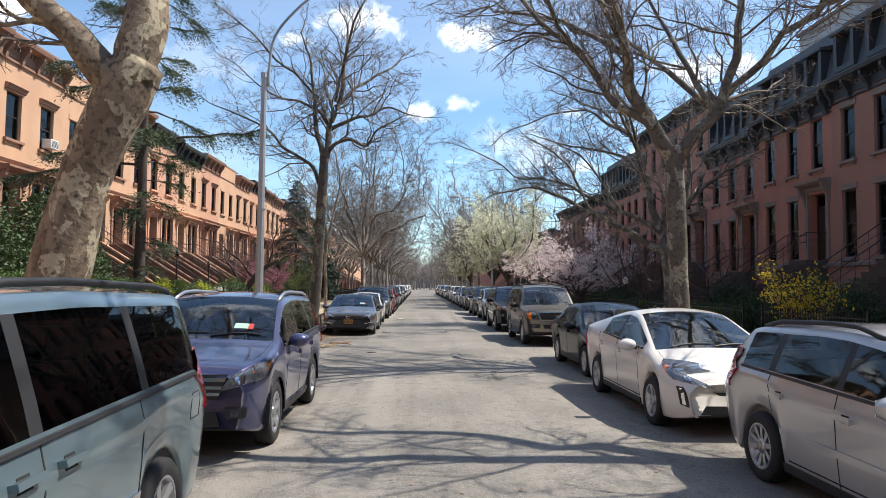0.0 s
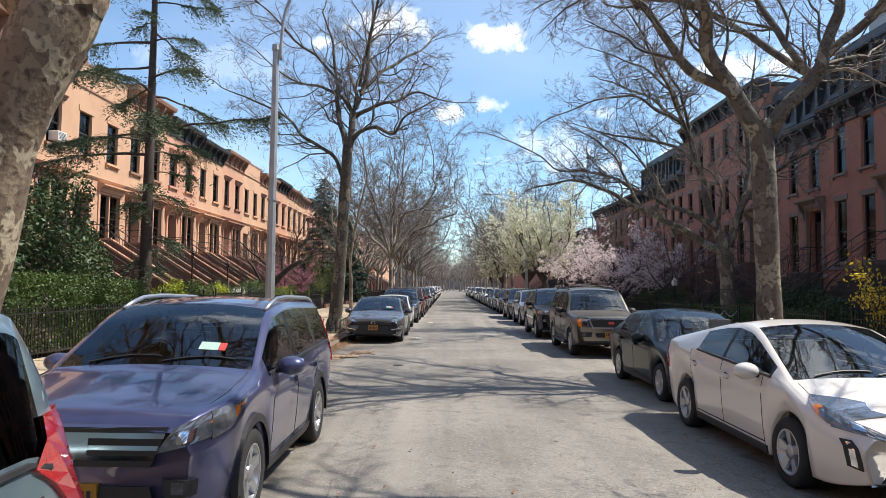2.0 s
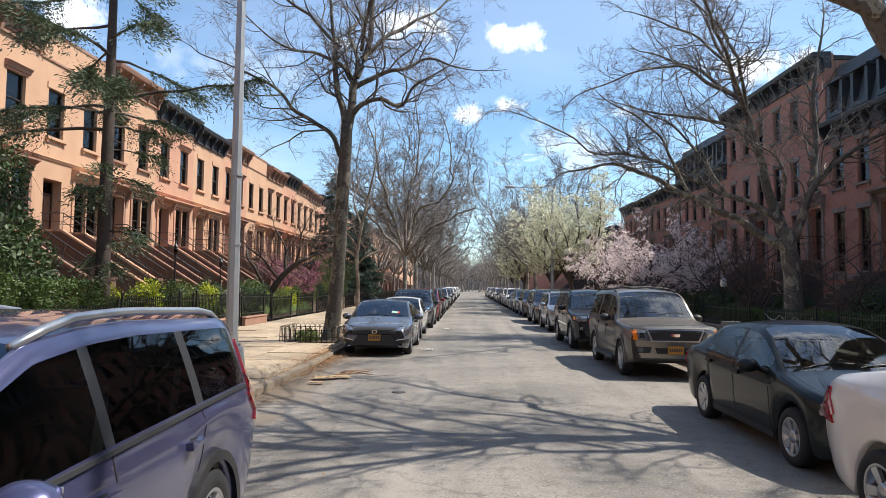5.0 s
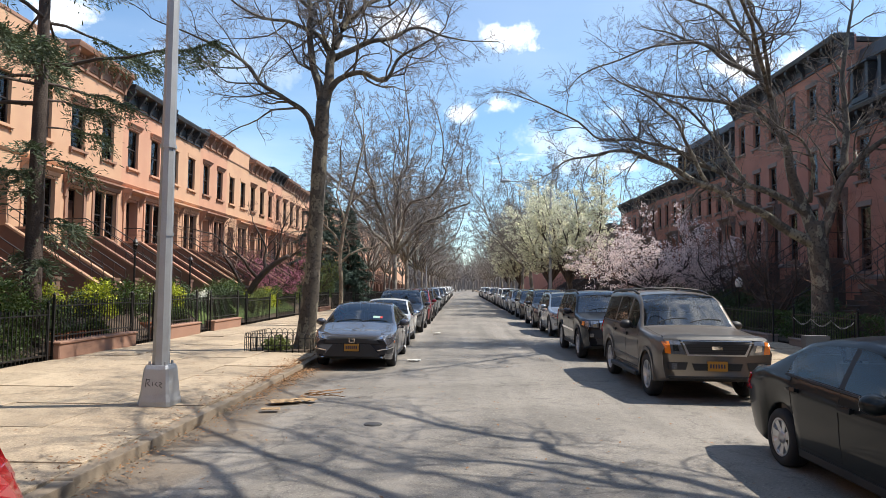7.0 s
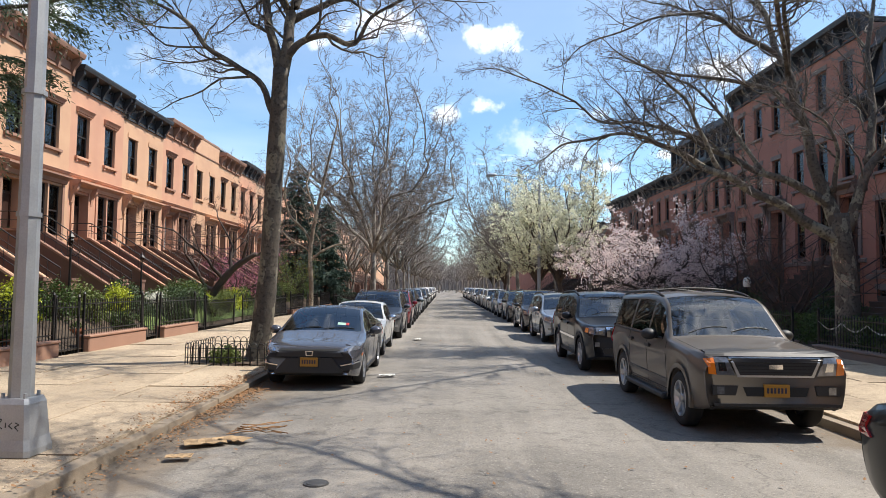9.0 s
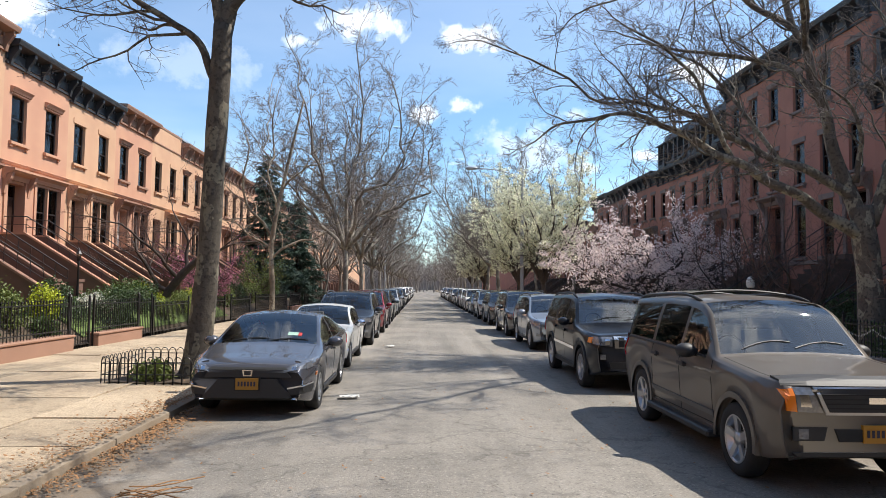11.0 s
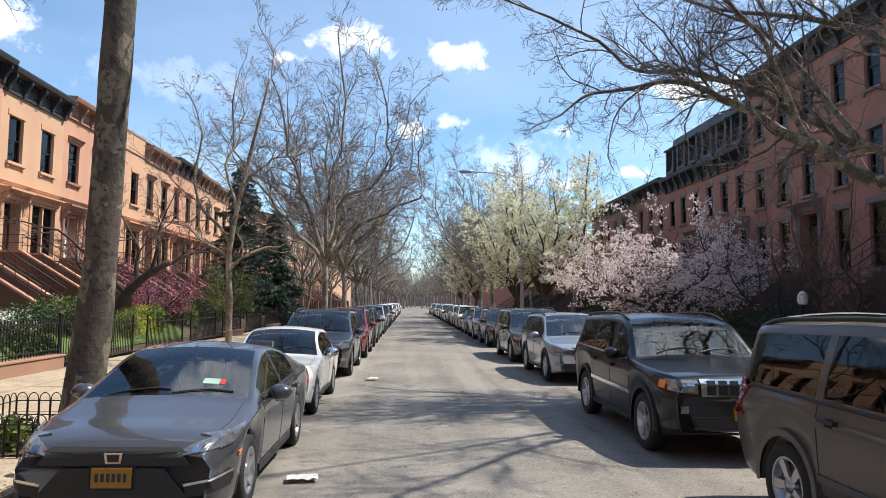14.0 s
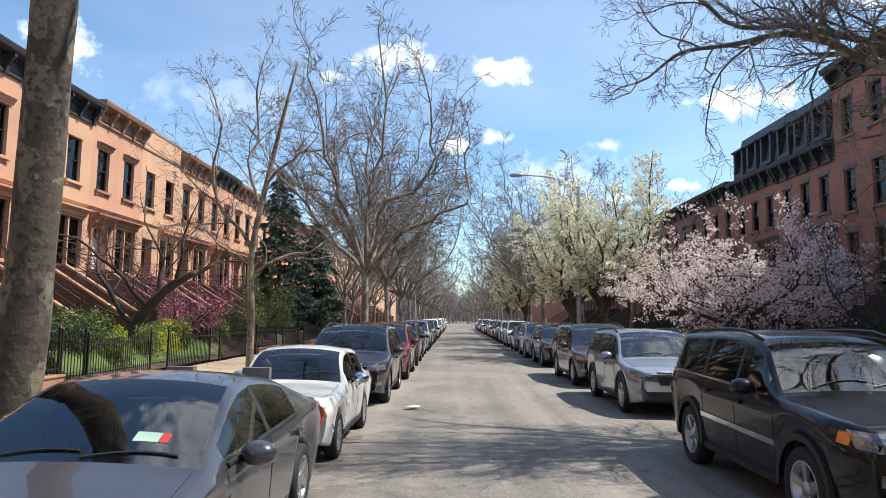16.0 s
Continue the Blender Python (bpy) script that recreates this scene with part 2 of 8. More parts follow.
    l.new(t3.outputs["Fac"], ad.inputs[0]); l.new(t4.outputs["Fac"], ad.inputs[1]); l.new(ad.outputs[0], bp.inputs["Height"])
    l.new(bp.outputs[0], b.inputs["Normal"])
    return m


def bark_mat(name, cols, scale, dark):
    """Plane bark: flaking patches of several tones over furrowed relief."""
    m = bpy.data.materials.new(name)
    m.use_nodes = True
    n, l = m.node_tree.nodes, m.node_tree.links
    b = n["Principled BSDF"]
    b.inputs["Roughness"].default_value = 0.9
    co = n.new("ShaderNodeTexCoord")
    mp = n.new("ShaderNodeMapping"); mp.inputs["Scale"].default_value = (1, 1, 0.62)
    l.new(co.outputs["Object"], mp.inputs["Vector"])
    wn_ = n.new("ShaderNodeTexNoise"); wn_.inputs["Scale"].default_value = scale * 0.8; wn_.inputs["Detail"].default_value = 6
    l.new(mp.outputs[0], wn_.inputs["Vector"])
    wp = n.new("ShaderNodeVectorMath"); wp.operation = "MULTIPLY_ADD"
    l.new(wn_.outputs["Color"], wp.inputs[0]); wp.inputs[1].default_value = (0.35, 0.35, 0.35); l.new(mp.outputs[0], wp.inputs[2])
    vo = n.new("ShaderNodeTexVoronoi"); vo.inputs["Scale"].default_value = scale
    l.new(wp.outputs[0], vo.inputs["Vector"])
    rp = n.new("ShaderNodeValToRGB"); rp.color_ramp.interpolation = "CONSTANT"
    sp = n.new("ShaderNodeSeparateColor"); l.new(vo.outputs["Color"], sp.inputs[0]); l.new(sp.outputs[0], rp.inputs[0])
    rp.color_ramp.elements[0].color = (*cols[0], 1)
    rp.color_ramp.elements[1].position, rp.color_ramp.elements[1].color = 0.45, (*cols[1], 1)
    e = rp.color_ramp.elements.new(0.75); e.color = (*cols[2], 1)
    n2 = n.new("ShaderNodeTexNoise"); n2.inputs["Scale"].default_value = 14; n2.inputs["Detail"].default_value = 6
    l.new(co.outputs["Object"], n2.inputs["Vector"])
    mr = n.new("ShaderNodeMapRange"); mr.inputs["From Min"].default_value, mr.inputs["From Max"].default_value = 0.50, 0.68
    l.new(n2.outputs["Fac"], mr.inputs["Value"])
    mx = n.new("ShaderNodeMix"); mx.data_type = "RGBA"
    l.new(mr.outputs[0], mx.inputs["Factor"]); l.new(rp.outputs[0], mx.inputs["A"]); mx.inputs["B"].default_value = (*dark, 1)
    l.new(mx.outputs["Result"], b.inputs["Base Color"])
    ad = n.new("ShaderNodeMath"); ad.operation = "ADD"
    l.new(sp.outputs[0], ad.inputs[0]); l.new(n2.outputs["Fac"], ad.inputs[1])
    bp = n.new("ShaderNodeBump"); bp.inputs["Strength"].default_value = 0.7; bp.inputs["Distance"].default_value = 0.02
    l.new(ad.outputs[0], bp.inputs["Height"]); l.new(bp.outputs[0], b.inputs["Normal"])
    return m


ASPHALT = ground_mat("asphalt", (0.265, 0.24, 0.207), (0.182, 0.166, 0.144), (0.045, 0.042, 0.038), 0.22, 0.82, gutter=True)
CONCRETE = ground_mat("sidewalk_concrete", (0.46, 0.365, 0.255), (0.34, 0.265, 0.185), (0.12, 0.09, 0.065), 0.30, 0.9, rand=0.10)
KERBSTONE = mat("kerb_stone", (0.30, 0.245, 0.18), 0.88, var=0.32, col2=(0.19, 0.145, 0.10), scale=1.5, fine=90, bump=0.3, rand=0.18)
SOIL = mat("soil", (0.085, 0.06, 0.04), 0.95, var=0.35, scale=2, fine=50, bump=0.6)
STUCCO = mat("brownstone_stucco", (0.60, 0.37, 0.225), 0.88, var=0.12, scale=0.6, fine=40, bump=0.12, rand=0.06, col2=(0.51, 0.295, 0.185))
STUCCO_RED = mat("brownstone_stucco_rose", (0.58, 0.325, 0.205), 0.88, var=0.12, scale=0.6, fine=40, bump=0.12, col2=(0.49, 0.25, 0.165))
STUCCO_DARK = mat("brownstone_trim", (0.33, 0.185, 0.125), 0.85, var=0.12, scale=1.2, fine=40, bump=0.12)
STUCCO_STEP = mat("brownstone_step", (0.18, 0.098, 0.07), 0.85, var=0.14, scale=1.2, fine=40, bump=0.12)
REDBRICK = mat("red_painted_brick", (0.43, 0.19, 0.13), 0.85, var=0.14, scale=0.8, fine=30, bump=0.2, rand=0.1, col2=(0.35, 0.15, 0.105))
BROWNBRICK = mat("brown_red_stone", (0.35, 0.175, 0.125), 0.85, var=0.14, scale=0.8, fine=30, bump=0.2, rand=0.1)
BLACKPAINT = mat("black_painted_wood", (0.040, 0.040, 0.044), 0.5, var=0.2, scale=2, bump=0.05)
GREYTRIM = mat("grey_stone_trim", (0.24, 0.18, 0.15), 0.8, var=0.15, scale=2, bump=0.1)
SLATE = mat("roof_slate", (0.085, 0.088, 0.098), 0.6, var=0.25, scale=2, fine=25, bump=0.3)
TAR = mat("flat_roof_tar", (0.06, 0.058, 0.055), 0.9)
IRON = mat("black_iron", (0.012, 0.012, 0.013), 0.45, var=0.2, bump=0.08)
FRAMEDARK = mat("dark_window_frame", (0.03, 0.022, 0.02), 0.5, var=0.2, bump=0.03)
WHITEPAINT = mat("white_paint", (0.75, 0.74, 0.70), 0.5, var=0.06, bump=0.03)
DOORWOOD = mat("dark_door_wood", (0.045, 0.022, 0.016), 0.4, var=0.25, scale=5, bump=0.05)
WINGLASS = glass("window_glass", (0.55, 0.57, 0.56))
CURTAIN = mat("pale_curtain", (0.55, 0.54, 0.50), 0.9, var=0.1, scale=6, bump=0.1)
GALV = mat("galvanised_steel", (0.42, 0.43, 0.44), 0.5, metal=0.55, var=0.18, scale=3, bump=0.05)
# light is mixed into these bark tones: BARK darkened as backlit, BARK_MID between
BARK = bark_mat("plane_bark", ((0.085, 0.070, 0.054), (0.115, 0.096, 0.073), (0.20, 0.175, 0.125)), 5.0, (0.045, 0.036, 0.028))
BARK_MOTTLED = bark_mat("plane_bark_mottled", ((0.17, 0.125, 0.085), (0.24, 0.185, 0.125), (0.40, 0.34, 0.235)), 6.5, (0.075, 0.052, 0.035))
BARK_MID = bark_mat("plane_bark_mid", ((0.12, 0.10, 0.08), (0.165, 0.14, 0.11), (0.29, 0.26, 0.195)), 5.0, (0.06, 0.05, 0.04))
# far street trees: bark paled in colour for the sun on it
BARK_SUNLIT = bark_mat("plane_bark_sunlit", ((0.24, 0.21, 0.175), (0.32, 0.29, 0.24), (0.16, 0.135, 0.11)), 5.0, (0.10, 0.085, 0.068))
BARK_PALE = bark_mat("plane_bark_pale", ((0.25, 0.20, 0.145), (0.34, 0.29, 0.215), (0.17, 0.13, 0.09)), 5.5, (0.10, 0.075, 0.052))
BARK_DARK = mat("dark_bark", (0.075, 0.055, 0.045), 0.9, var=0.3, scale=5, fine=25, bump=0.7, bump_dist=0.03)
TWIG = mat("twig_bark", (0.20, 0.168, 0.148), 0.9, var=0.2, scale=4, bump=0.0)
TWIG_RED = mat("budding_twig", (0.17, 0.095, 0.075), 0.9, var=0.2, scale=4, bump=0.0)
LEAF_DARK = mat("evergreen_leaf", (0.06, 0.10, 0.033), 0.6, var=0.3, scale=3, bump=0.0, island=0.5, trans=0.15)
LEAF_HEDGE = mat("hedge_leaf", (0.075, 0.125, 0.025), 0.55, var=0.3, scale=3, bump=0.0, island=0.5, trans=0.25)
LEAF_SPRUCE = mat("spruce_needle", (0.07, 0.12, 0.09), 0.6, var=0.3, scale=2, bump=0.0, island=0.5, trans=0.1)
LEAF_CONIFER = mat("fir_needle", (0.085, 0.12, 0.06), 0.6, var=0.3, scale=2, bump=0.0, island=0.5, trans=0.1)
LEAF_LIME = mat("spurge_lime", (0.45, 0.50, 0.03), 0.6, var=0.2, bump=0.0, island=0.4, trans=0.3)
LEAF_SPRING = mat("spring_leaf", (0.16, 0.20, 0.05), 0.6, var=0.2, bump=0.0, island=0.4, trans=0.3)
PETAL_PEAR = mat("pear_blossom", (0.90, 0.88, 0.68), 0.7, var=0.1, bump=0.0, island=0.35, trans=0.3)
PETAL_CHERRY = mat("cherry_blossom", (0.90, 0.76, 0.73), 0.7, var=0.1, bump=0.0, island=0.3, trans=0.3)
PETAL_REDBUD = mat("redbud_blossom", (0.48, 0.17, 0.25), 0.7, var=0.15, bump=0.0, island=0.4, trans=0.25)
PETAL_YELLOW = mat("forsythia_blossom", (0.70, 0.52, 0.04), 0.7, var=0.15, bump=0.0, island=0.4, trans=0.25)
PETAL_WHITE = mat("white_flower", (0.78, 0.76, 0.66), 0.7, var=0.1, bump=0.0, island=0.3, trans=0.2)
GRASS = mat("grass", (0.10, 0.15, 0.03), 0.8, var=0.3, scale=3, fine=60, bump=0.4)
DRYLEAF = mat("dry_leaf", (0.30, 0.155, 0.065), 0.8, var=0.2, bump=0.0, island=0.25)
CARDBOARD = mat("cardboard", (0.42, 0.28, 0.15), 0.85, var=0.15, scale=4, bump=0.1)
PAPER = mat("paper", (0.7, 0.68, 0.62), 0.8, var=0.06, bump=0.05)
TYRE = mat("tyre_rubber", (0.02, 0.02, 0.021), 0.8, var=0.2, fine=80, bump=0.2)
ALLOY = mat("alloy_wheel", (0.50, 0.51, 0.53), 0.3, metal=0.8, var=0.1, bump=0.0)
CHROME = mat("chrome", (0.75, 0.76, 0.78), 0.08, metal=1.0, var=0.04, bump=0.0)
PLASTIC = mat("black_plastic", (0.022, 0.022, 0.024), 0.55, var=0.2, fine=120, bump=0.1)
UNDER = mat("underbody", (0.022, 0.022, 0.022), 0.9, var=0.2, bump=0.1)
INTERIOR = mat("car_interior", (0.14, 0.135, 0.125), 0.8, var=0.2, bump=0.1)
CARGLASS = glass("car_glass", (0.78, 0.83, 0.80), 2.4)
SIDEGLASS = glass("car_side_glass", (0.66, 0.71, 0.68), 1.7)
PRIVACY = glass("privacy_glass", (0.12, 0.13, 0.135), 1.5)
LAMPGLASS = mat("headlamp_glass", (0.26, 0.27, 0.29), 0.08, metal=0.5, var=0.5, scale=14, fine=40, bump=0.1, coat=1.0)
TAILRED = mat("tail_lamp_red", (0.42, 0.012, 0.015), 0.12, var=0.2, scale=20, bump=0.05, coat=1.0)
AMBER = mat("amber_lamp", (0.85, 0.22, 0.02), 0.15, var=0.1, bump=0.0, coat=1.0)
PLATE_Y = mat("yellow_plate", (0.36, 0.175, 0.02), 0.4, var=0.06, bump=0.0)
INK = mat("dark_ink", (0.02, 0.02, 0.05), 0.5, var=0.05, bump=0.0)
TERRACOTTA = mat("terracotta", (0.36, 0.13, 0.06), 0.8, var=0.15, bump=0.1)
GREENSTICK = mat("green_sticker", (0.42, 0.62, 0.50), 0.5, var=0.05, bump=0.0)
REDSTICK = mat("red_sticker", (0.6, 0.06, 0.05), 0.5, var=0.05, bump=0.0)
OCHRE = mat("ochre_wood", (0.55, 0.30, 0.07), 0.7, var=0.15, bump=0.1)


def paint(name, col, metal=0.4, rough=0.3):
    return mat(name, col, rough, metal=metal, var=0.05, scale=1.2, fine=300, bump=0.0, coat=1.0, spec=0.12)


# ---------------------------------------------------------------- mesh helpers
def mesh_ob(name, verts, faces, material, parent=None, label="", smooth=False):
    me = bpy.data.meshes.new(name)
    me.from_pydata([tuple(v) for v in verts], [], [tuple(f) for f in faces])
    me.update()
    if smooth:
        me.shade_smooth()
    me.materials.append(material)
    ob = new(name, me)
    if parent:
        ob.parent = parent
    if label:
        ob["label"] = label
    return ob


def part(name, bm, material, parent, label="", smooth=False):
    me = bpy.data.meshes.new(name)
    bm.to_mesh(me)
    bm.free()
    if smooth:
        me.shade_smooth()
    me.materials.append(material)
    ob = new(name, me)
    ob.parent = parent
    if label:
        ob["label"] = label
    return ob


def empty(name, m, label, category, group="", kind=""):
    ob = new(name)
    ob.matrix_basis = m
    return tagged(ob, label, category, group, kind)


def box_data(x0, y0, z0, x1, y1, z1, bev=0.0):
    bm = bmesh.new()
    bmesh.ops.create_cube(bm, size=1)
    bmesh.ops.scale(bm, vec=(x1 - x0, y1 - y0, z1 - z0), verts=bm.verts)
    bmesh.ops.translate(bm, vec=((x0 + x1) / 2, (y0 + y1) / 2, (z0 + z1) / 2), verts=bm.verts)
    if bev:
        bmesh.ops.bevel(bm, geom=bm.edges[:], offset=bev, segments=1, affect="EDGES")
    return bm


def box(name, x0, y0, z0, x1, y1, z1, material, parent=None, label="", bev=0.0):
    return part(name, box_data(x0, y0, z0, x1, y1, z1, bev), material, parent, label)


class Soup:
    """Vertices and faces gathered fast for one mesh."""

    def __init__(self):
        self.v, self.f = [], []

    def quad(self, a, b, c, d):
        k = len(self.v)
        self.v += [a, b, c, d]
        self.f.append((k, k + 1, k + 2, k + 3))

    def box(self, x0, y0, z0, x1, y1, z1):
        k = len(self.v)
        self.v += [(x0, y0, z0), (x1, y0, z0), (x1, y1, z0), (x0, y1, z0), (x0, y0, z1), (x1, y0, z1), (x1, y1, z1), (x0, y1, z1)]
        self.f += [(k + a, k + b, k + c, k + d) for a, b, c, d in ((3, 2, 1, 0), (4, 5, 6, 7), (0, 1, 5, 4), (1, 2, 6, 5), (2, 3, 7, 6), (3, 0, 4, 7))]

    def prism(self, pts, x0, x1):
        """pts: outline in (y, z), swept along x."""
        k, n = len(self.v), len(pts)
        self.v += [(x0, y, z) for y, z in pts] + [(x1, y, z) for y, z in pts]
        self.f += [(k + i, k + (i + 1) % n, k + n + (i + 1) % n, k + n + i) for i in range(n)]
        self.f += [tuple(k + i for i in range(n))[::-1], tuple(k + n + i for i in range(n))]

    def tube(self, pts, radii, sides=6, cap=True):
        k = len(self.v)
        pts = [Vector(p) for p in pts]
        n = len(pts)
        ref = Vector((0.31, 0.17, 0.93))
        for i, p in enumerate(pts):
            d = (pts[min(i + 1, n - 1)] - pts[max(i - 1, 0)])
            d = d.normalized() if d.length > 1e-9 else Vector((0, 0, 1))
            a = d.cross(ref)
            if a.length < 1e-3:
                a = d.cross(Vector((1, 0, 0)))
            a.normalize()
            b = d.cross(a)
            for s in range(sides):
                an = 2 * math.pi * s / sides
                q = p + (a * math.cos(an) + b * math.sin(an)) * radii[i]
                self.v.append((q.x, q.y, q.z))
        for i in range(n - 1):
            for s in range(sides):
                t = (s + 1) % sides
                self.f.append((k + i * sides + s, k + i * sides + t, k + (i + 1) * sides + t, k + (i + 1) * sides + s))
        if cap:
            self.f.append(tuple(k + s for s in range(sides))[::-1])
            self.f.append(tuple(k + (n - 1) * sides + s for s in range(sides)))

    def ob(self, name, material, parent=None, label="", smooth=False):
        return mesh_ob(name, self.v, self.f, material, parent, label, smooth)


def lathe(profile, sides, axis="z"):
    """Surface of revolution from (radius, height) pairs, as a Soup."""
    s = Soup()
    for r, h in profile:
        for i in range(sides):
            a = 2 * math.pi * i / sides
            c, d = r * math.cos(a), r * math.sin(a)
            s.v.append((c, d, h) if axis == "z" else (h, c, d))
    for j in range(len(profile) - 1):
        for i in range(sides):
            k = (i + 1) % sides
            s.f.append((j * sides + i, j * sides + k, (j + 1) * sides + k, (j + 1) * sides + i))
    return s

# ---------------------------------------------------------------- ground, road, pavements
KERB_L, KERB_R = -3.42, 5.15
FENCE_L, FENCE_R = -8.9, 10.4
FACE_L, FACE_R = -15.7, 16.4


def garden_z(x):
    """Left-hand front gardens: low at the railing, a raised bed behind it, a sunk area along the house fronts."""
    up = max(0.0, min(1.0, (FENCE_L - x - 0.15) / 1.1))
    down = max(0.0, min(1.0, (-13.6 - x) / 0.9))
    return 0.22 + 0.62 * (up * up * (3 - 2 * up)) * (1 - down)


def sheet(name, x0, x1, y0, y1, z, nx, ny, material, label, category, wob=0.0, crown=0.0, raised=False):
    s = Soup()
    for j in range(ny + 1):
        for i in range(nx + 1):
            x, y = x0 + (x1 - x0) * i / nx, y0 + (y1 - y0) * j / ny
            h = z + wob * (noise.noise((x * 0.25, y * 0.25, 3.1)) + 0.4 * noise.noise((x * 1.1, y * 1.1, 7.7)))
            h += crown * (1 - ((i / nx) * 2 - 1) ** 2) + (garden_z(x) - 0.22 if raised else 0.0)
            s.v.append((x, y, h))
    s.f = [(j * (nx + 1) + i, j * (nx + 1) + i + 1, (j + 1) * (nx + 1) + i + 1, (j + 1) * (nx + 1) + i) for j in range(ny) for i in range(nx)]
    return tagged(s.ob(name, material, smooth=True), label, category, kind="structure")


sheet("ground", -400, 400, -300, 900, -0.12, 8, 12, SOIL, "flat brown city ground reaching the horizon", "ground")
sheet("road", KERB_L - 0.02, KERB_R + 0.02, -25, 420, -0.02, 16, 600, ASPHALT, "worn grey asphalt street in dappled branch shade", "road", wob=0.008, crown=0.03)
sheet("garden_left", FACE_L - 0.1, FENCE_L + 0.02, -15, 160, 0.22, 42, 180, SOIL, "brown soil of the front gardens behind iron railings", "garden soil", wob=0.04, raised=True)
sheet("garden_right", FENCE_R - 0.02, FACE_R + 0.1, -15, 160, 0.22, 14, 180, SOIL, "shaded brown soil of front gardens under bare trees", "garden soil", wob=0.06)
sheet("lawn", -13.0, -9.3, 33, 47, 0.27, 30, 60, GRASS, "small patchy spring lawn in a front garden", "lawn", wob=0.04, raised=True)


def kerb(name, x0, x1, inner, label):
    root = empty(name, pose(0, 0, 0), label, "kerb", kind="structure")
    y = -25.0
    rng = random.Random(5)
    shared = []
    for k in range(6):
        ln = 1.5 + 0.35 * (k % 3)
        bm = box_data(-0.5, 0, -0.3, 0.5, ln - 0.012, 0.0, 0.012)
        for v in bm.verts:
            v.co.x *= (x1 - x0)
            v.co.z += 0.012 * noise.noise((v.co.x * 3, v.co.y * 2, k))
            v.co.x += 0.012 * noise.noise((v.co.x * 3 + 9, v.co.y * 2, k))
        me = bpy.data.meshes.new("kerbstone")
        bm.to_mesh(me); bm.free()
        me.materials.append(KERBSTONE)
        shared.append((me, ln))
    while y < 110:
        me, ln = rng.choice(shared)
        o = new("kerbstone", me)
        o.parent = root
        o.location = ((x0 + x1) / 2 + rng.uniform(-0.015, 0.015), y, 0.105 + rng.uniform(-0.015, 0.012))
        y += ln
    far = Soup(); far.box(x0, y, -0.2, x1, 420, 0.125)
    tagged(far.ob("kerb_far", KERBSTONE, root), kind="stuff")


kerb("kerb_left", KERB_L - 0.18, KERB_L, -1, "low worn bluestone kerb with leaf litter along it")
kerb("kerb_right", KERB_R, KERB_R + 0.18, 1, "low worn bluestone kerb along shaded parked cars")


def pavement(name, x0, x1, cols, label):
    root = empty(name, pose(0, 0, 0), label, "pavement", kind="structure")
    rng = random.Random(len(name))
    wid = (x1 - x0) / cols
    ln = 1.52
    kinds = []
    for k in range(8):
        s = Soup()
        n = 6
        for j in range(n + 1):
            for i in range(n + 1):
                u, v = i / n, j / n
                edge = 0.003 if i in (0, n) or j in (0, n) else 0.0
                s.v.append((u * (wid - 0.006), v * (ln - 0.006), 0.006 * noise.noise((u * 3 + k * 7, v * 3, 1.0)) - edge))
        s.f = [(j * (n + 1) + i, j * (n + 1) + i + 1, (j + 1) * (n + 1) + i + 1, (j + 1) * (n + 1) + i) for j in range(n) for i in range(n)]
        base = len(s.v)
        for j, i in ((0, 0), (0, n), (n, n), (n, 0)):
            x, y, z = s.v[j * (n + 1) + i]
            s.v.append((x, y, z - 0.1))
        c = [0, n, n * (n + 1) + n, n * (n + 1)]
        for a in range(4):
            s.f.append((base + a, base + (a + 1) % 4, c[(a + 1) % 4], c[a]))
        me = bpy.data.meshes.new("slab")
        me.from_pydata(s.v, [], s.f); me.update(); me.materials.append(CONCRETE)
        kinds.append(me)
    rest = Soup()
    rows_near = 290 // cols
    for r in range(-8, 190):
        for c in range(cols):
            z = 0.132 + rng.uniform(-0.008, 0.008)
            x, y = x0 + c * wid, r * ln
            if -4 <= r < rows_near - 4:
                o = new("slab", rng.choice(kinds))
                o.parent = root
                o.location = (x, y, z)
                o.rotation_euler = (rng.uniform(-0.006, 0.006), rng.uniform(-0.005, 0.005), 0)
            else:
                rest.box(x, y, z - 0.1, x + wid - 0.012, y + ln - 0.012, z)
    tagged(rest.ob("slab_rest", CONCRETE, root), kind="stuff")
    bed = Soup(); bed.box(x0, -14, -0.1, x1, 300, 0.118)
    bed.ob("bedding", CONCRETE, root)


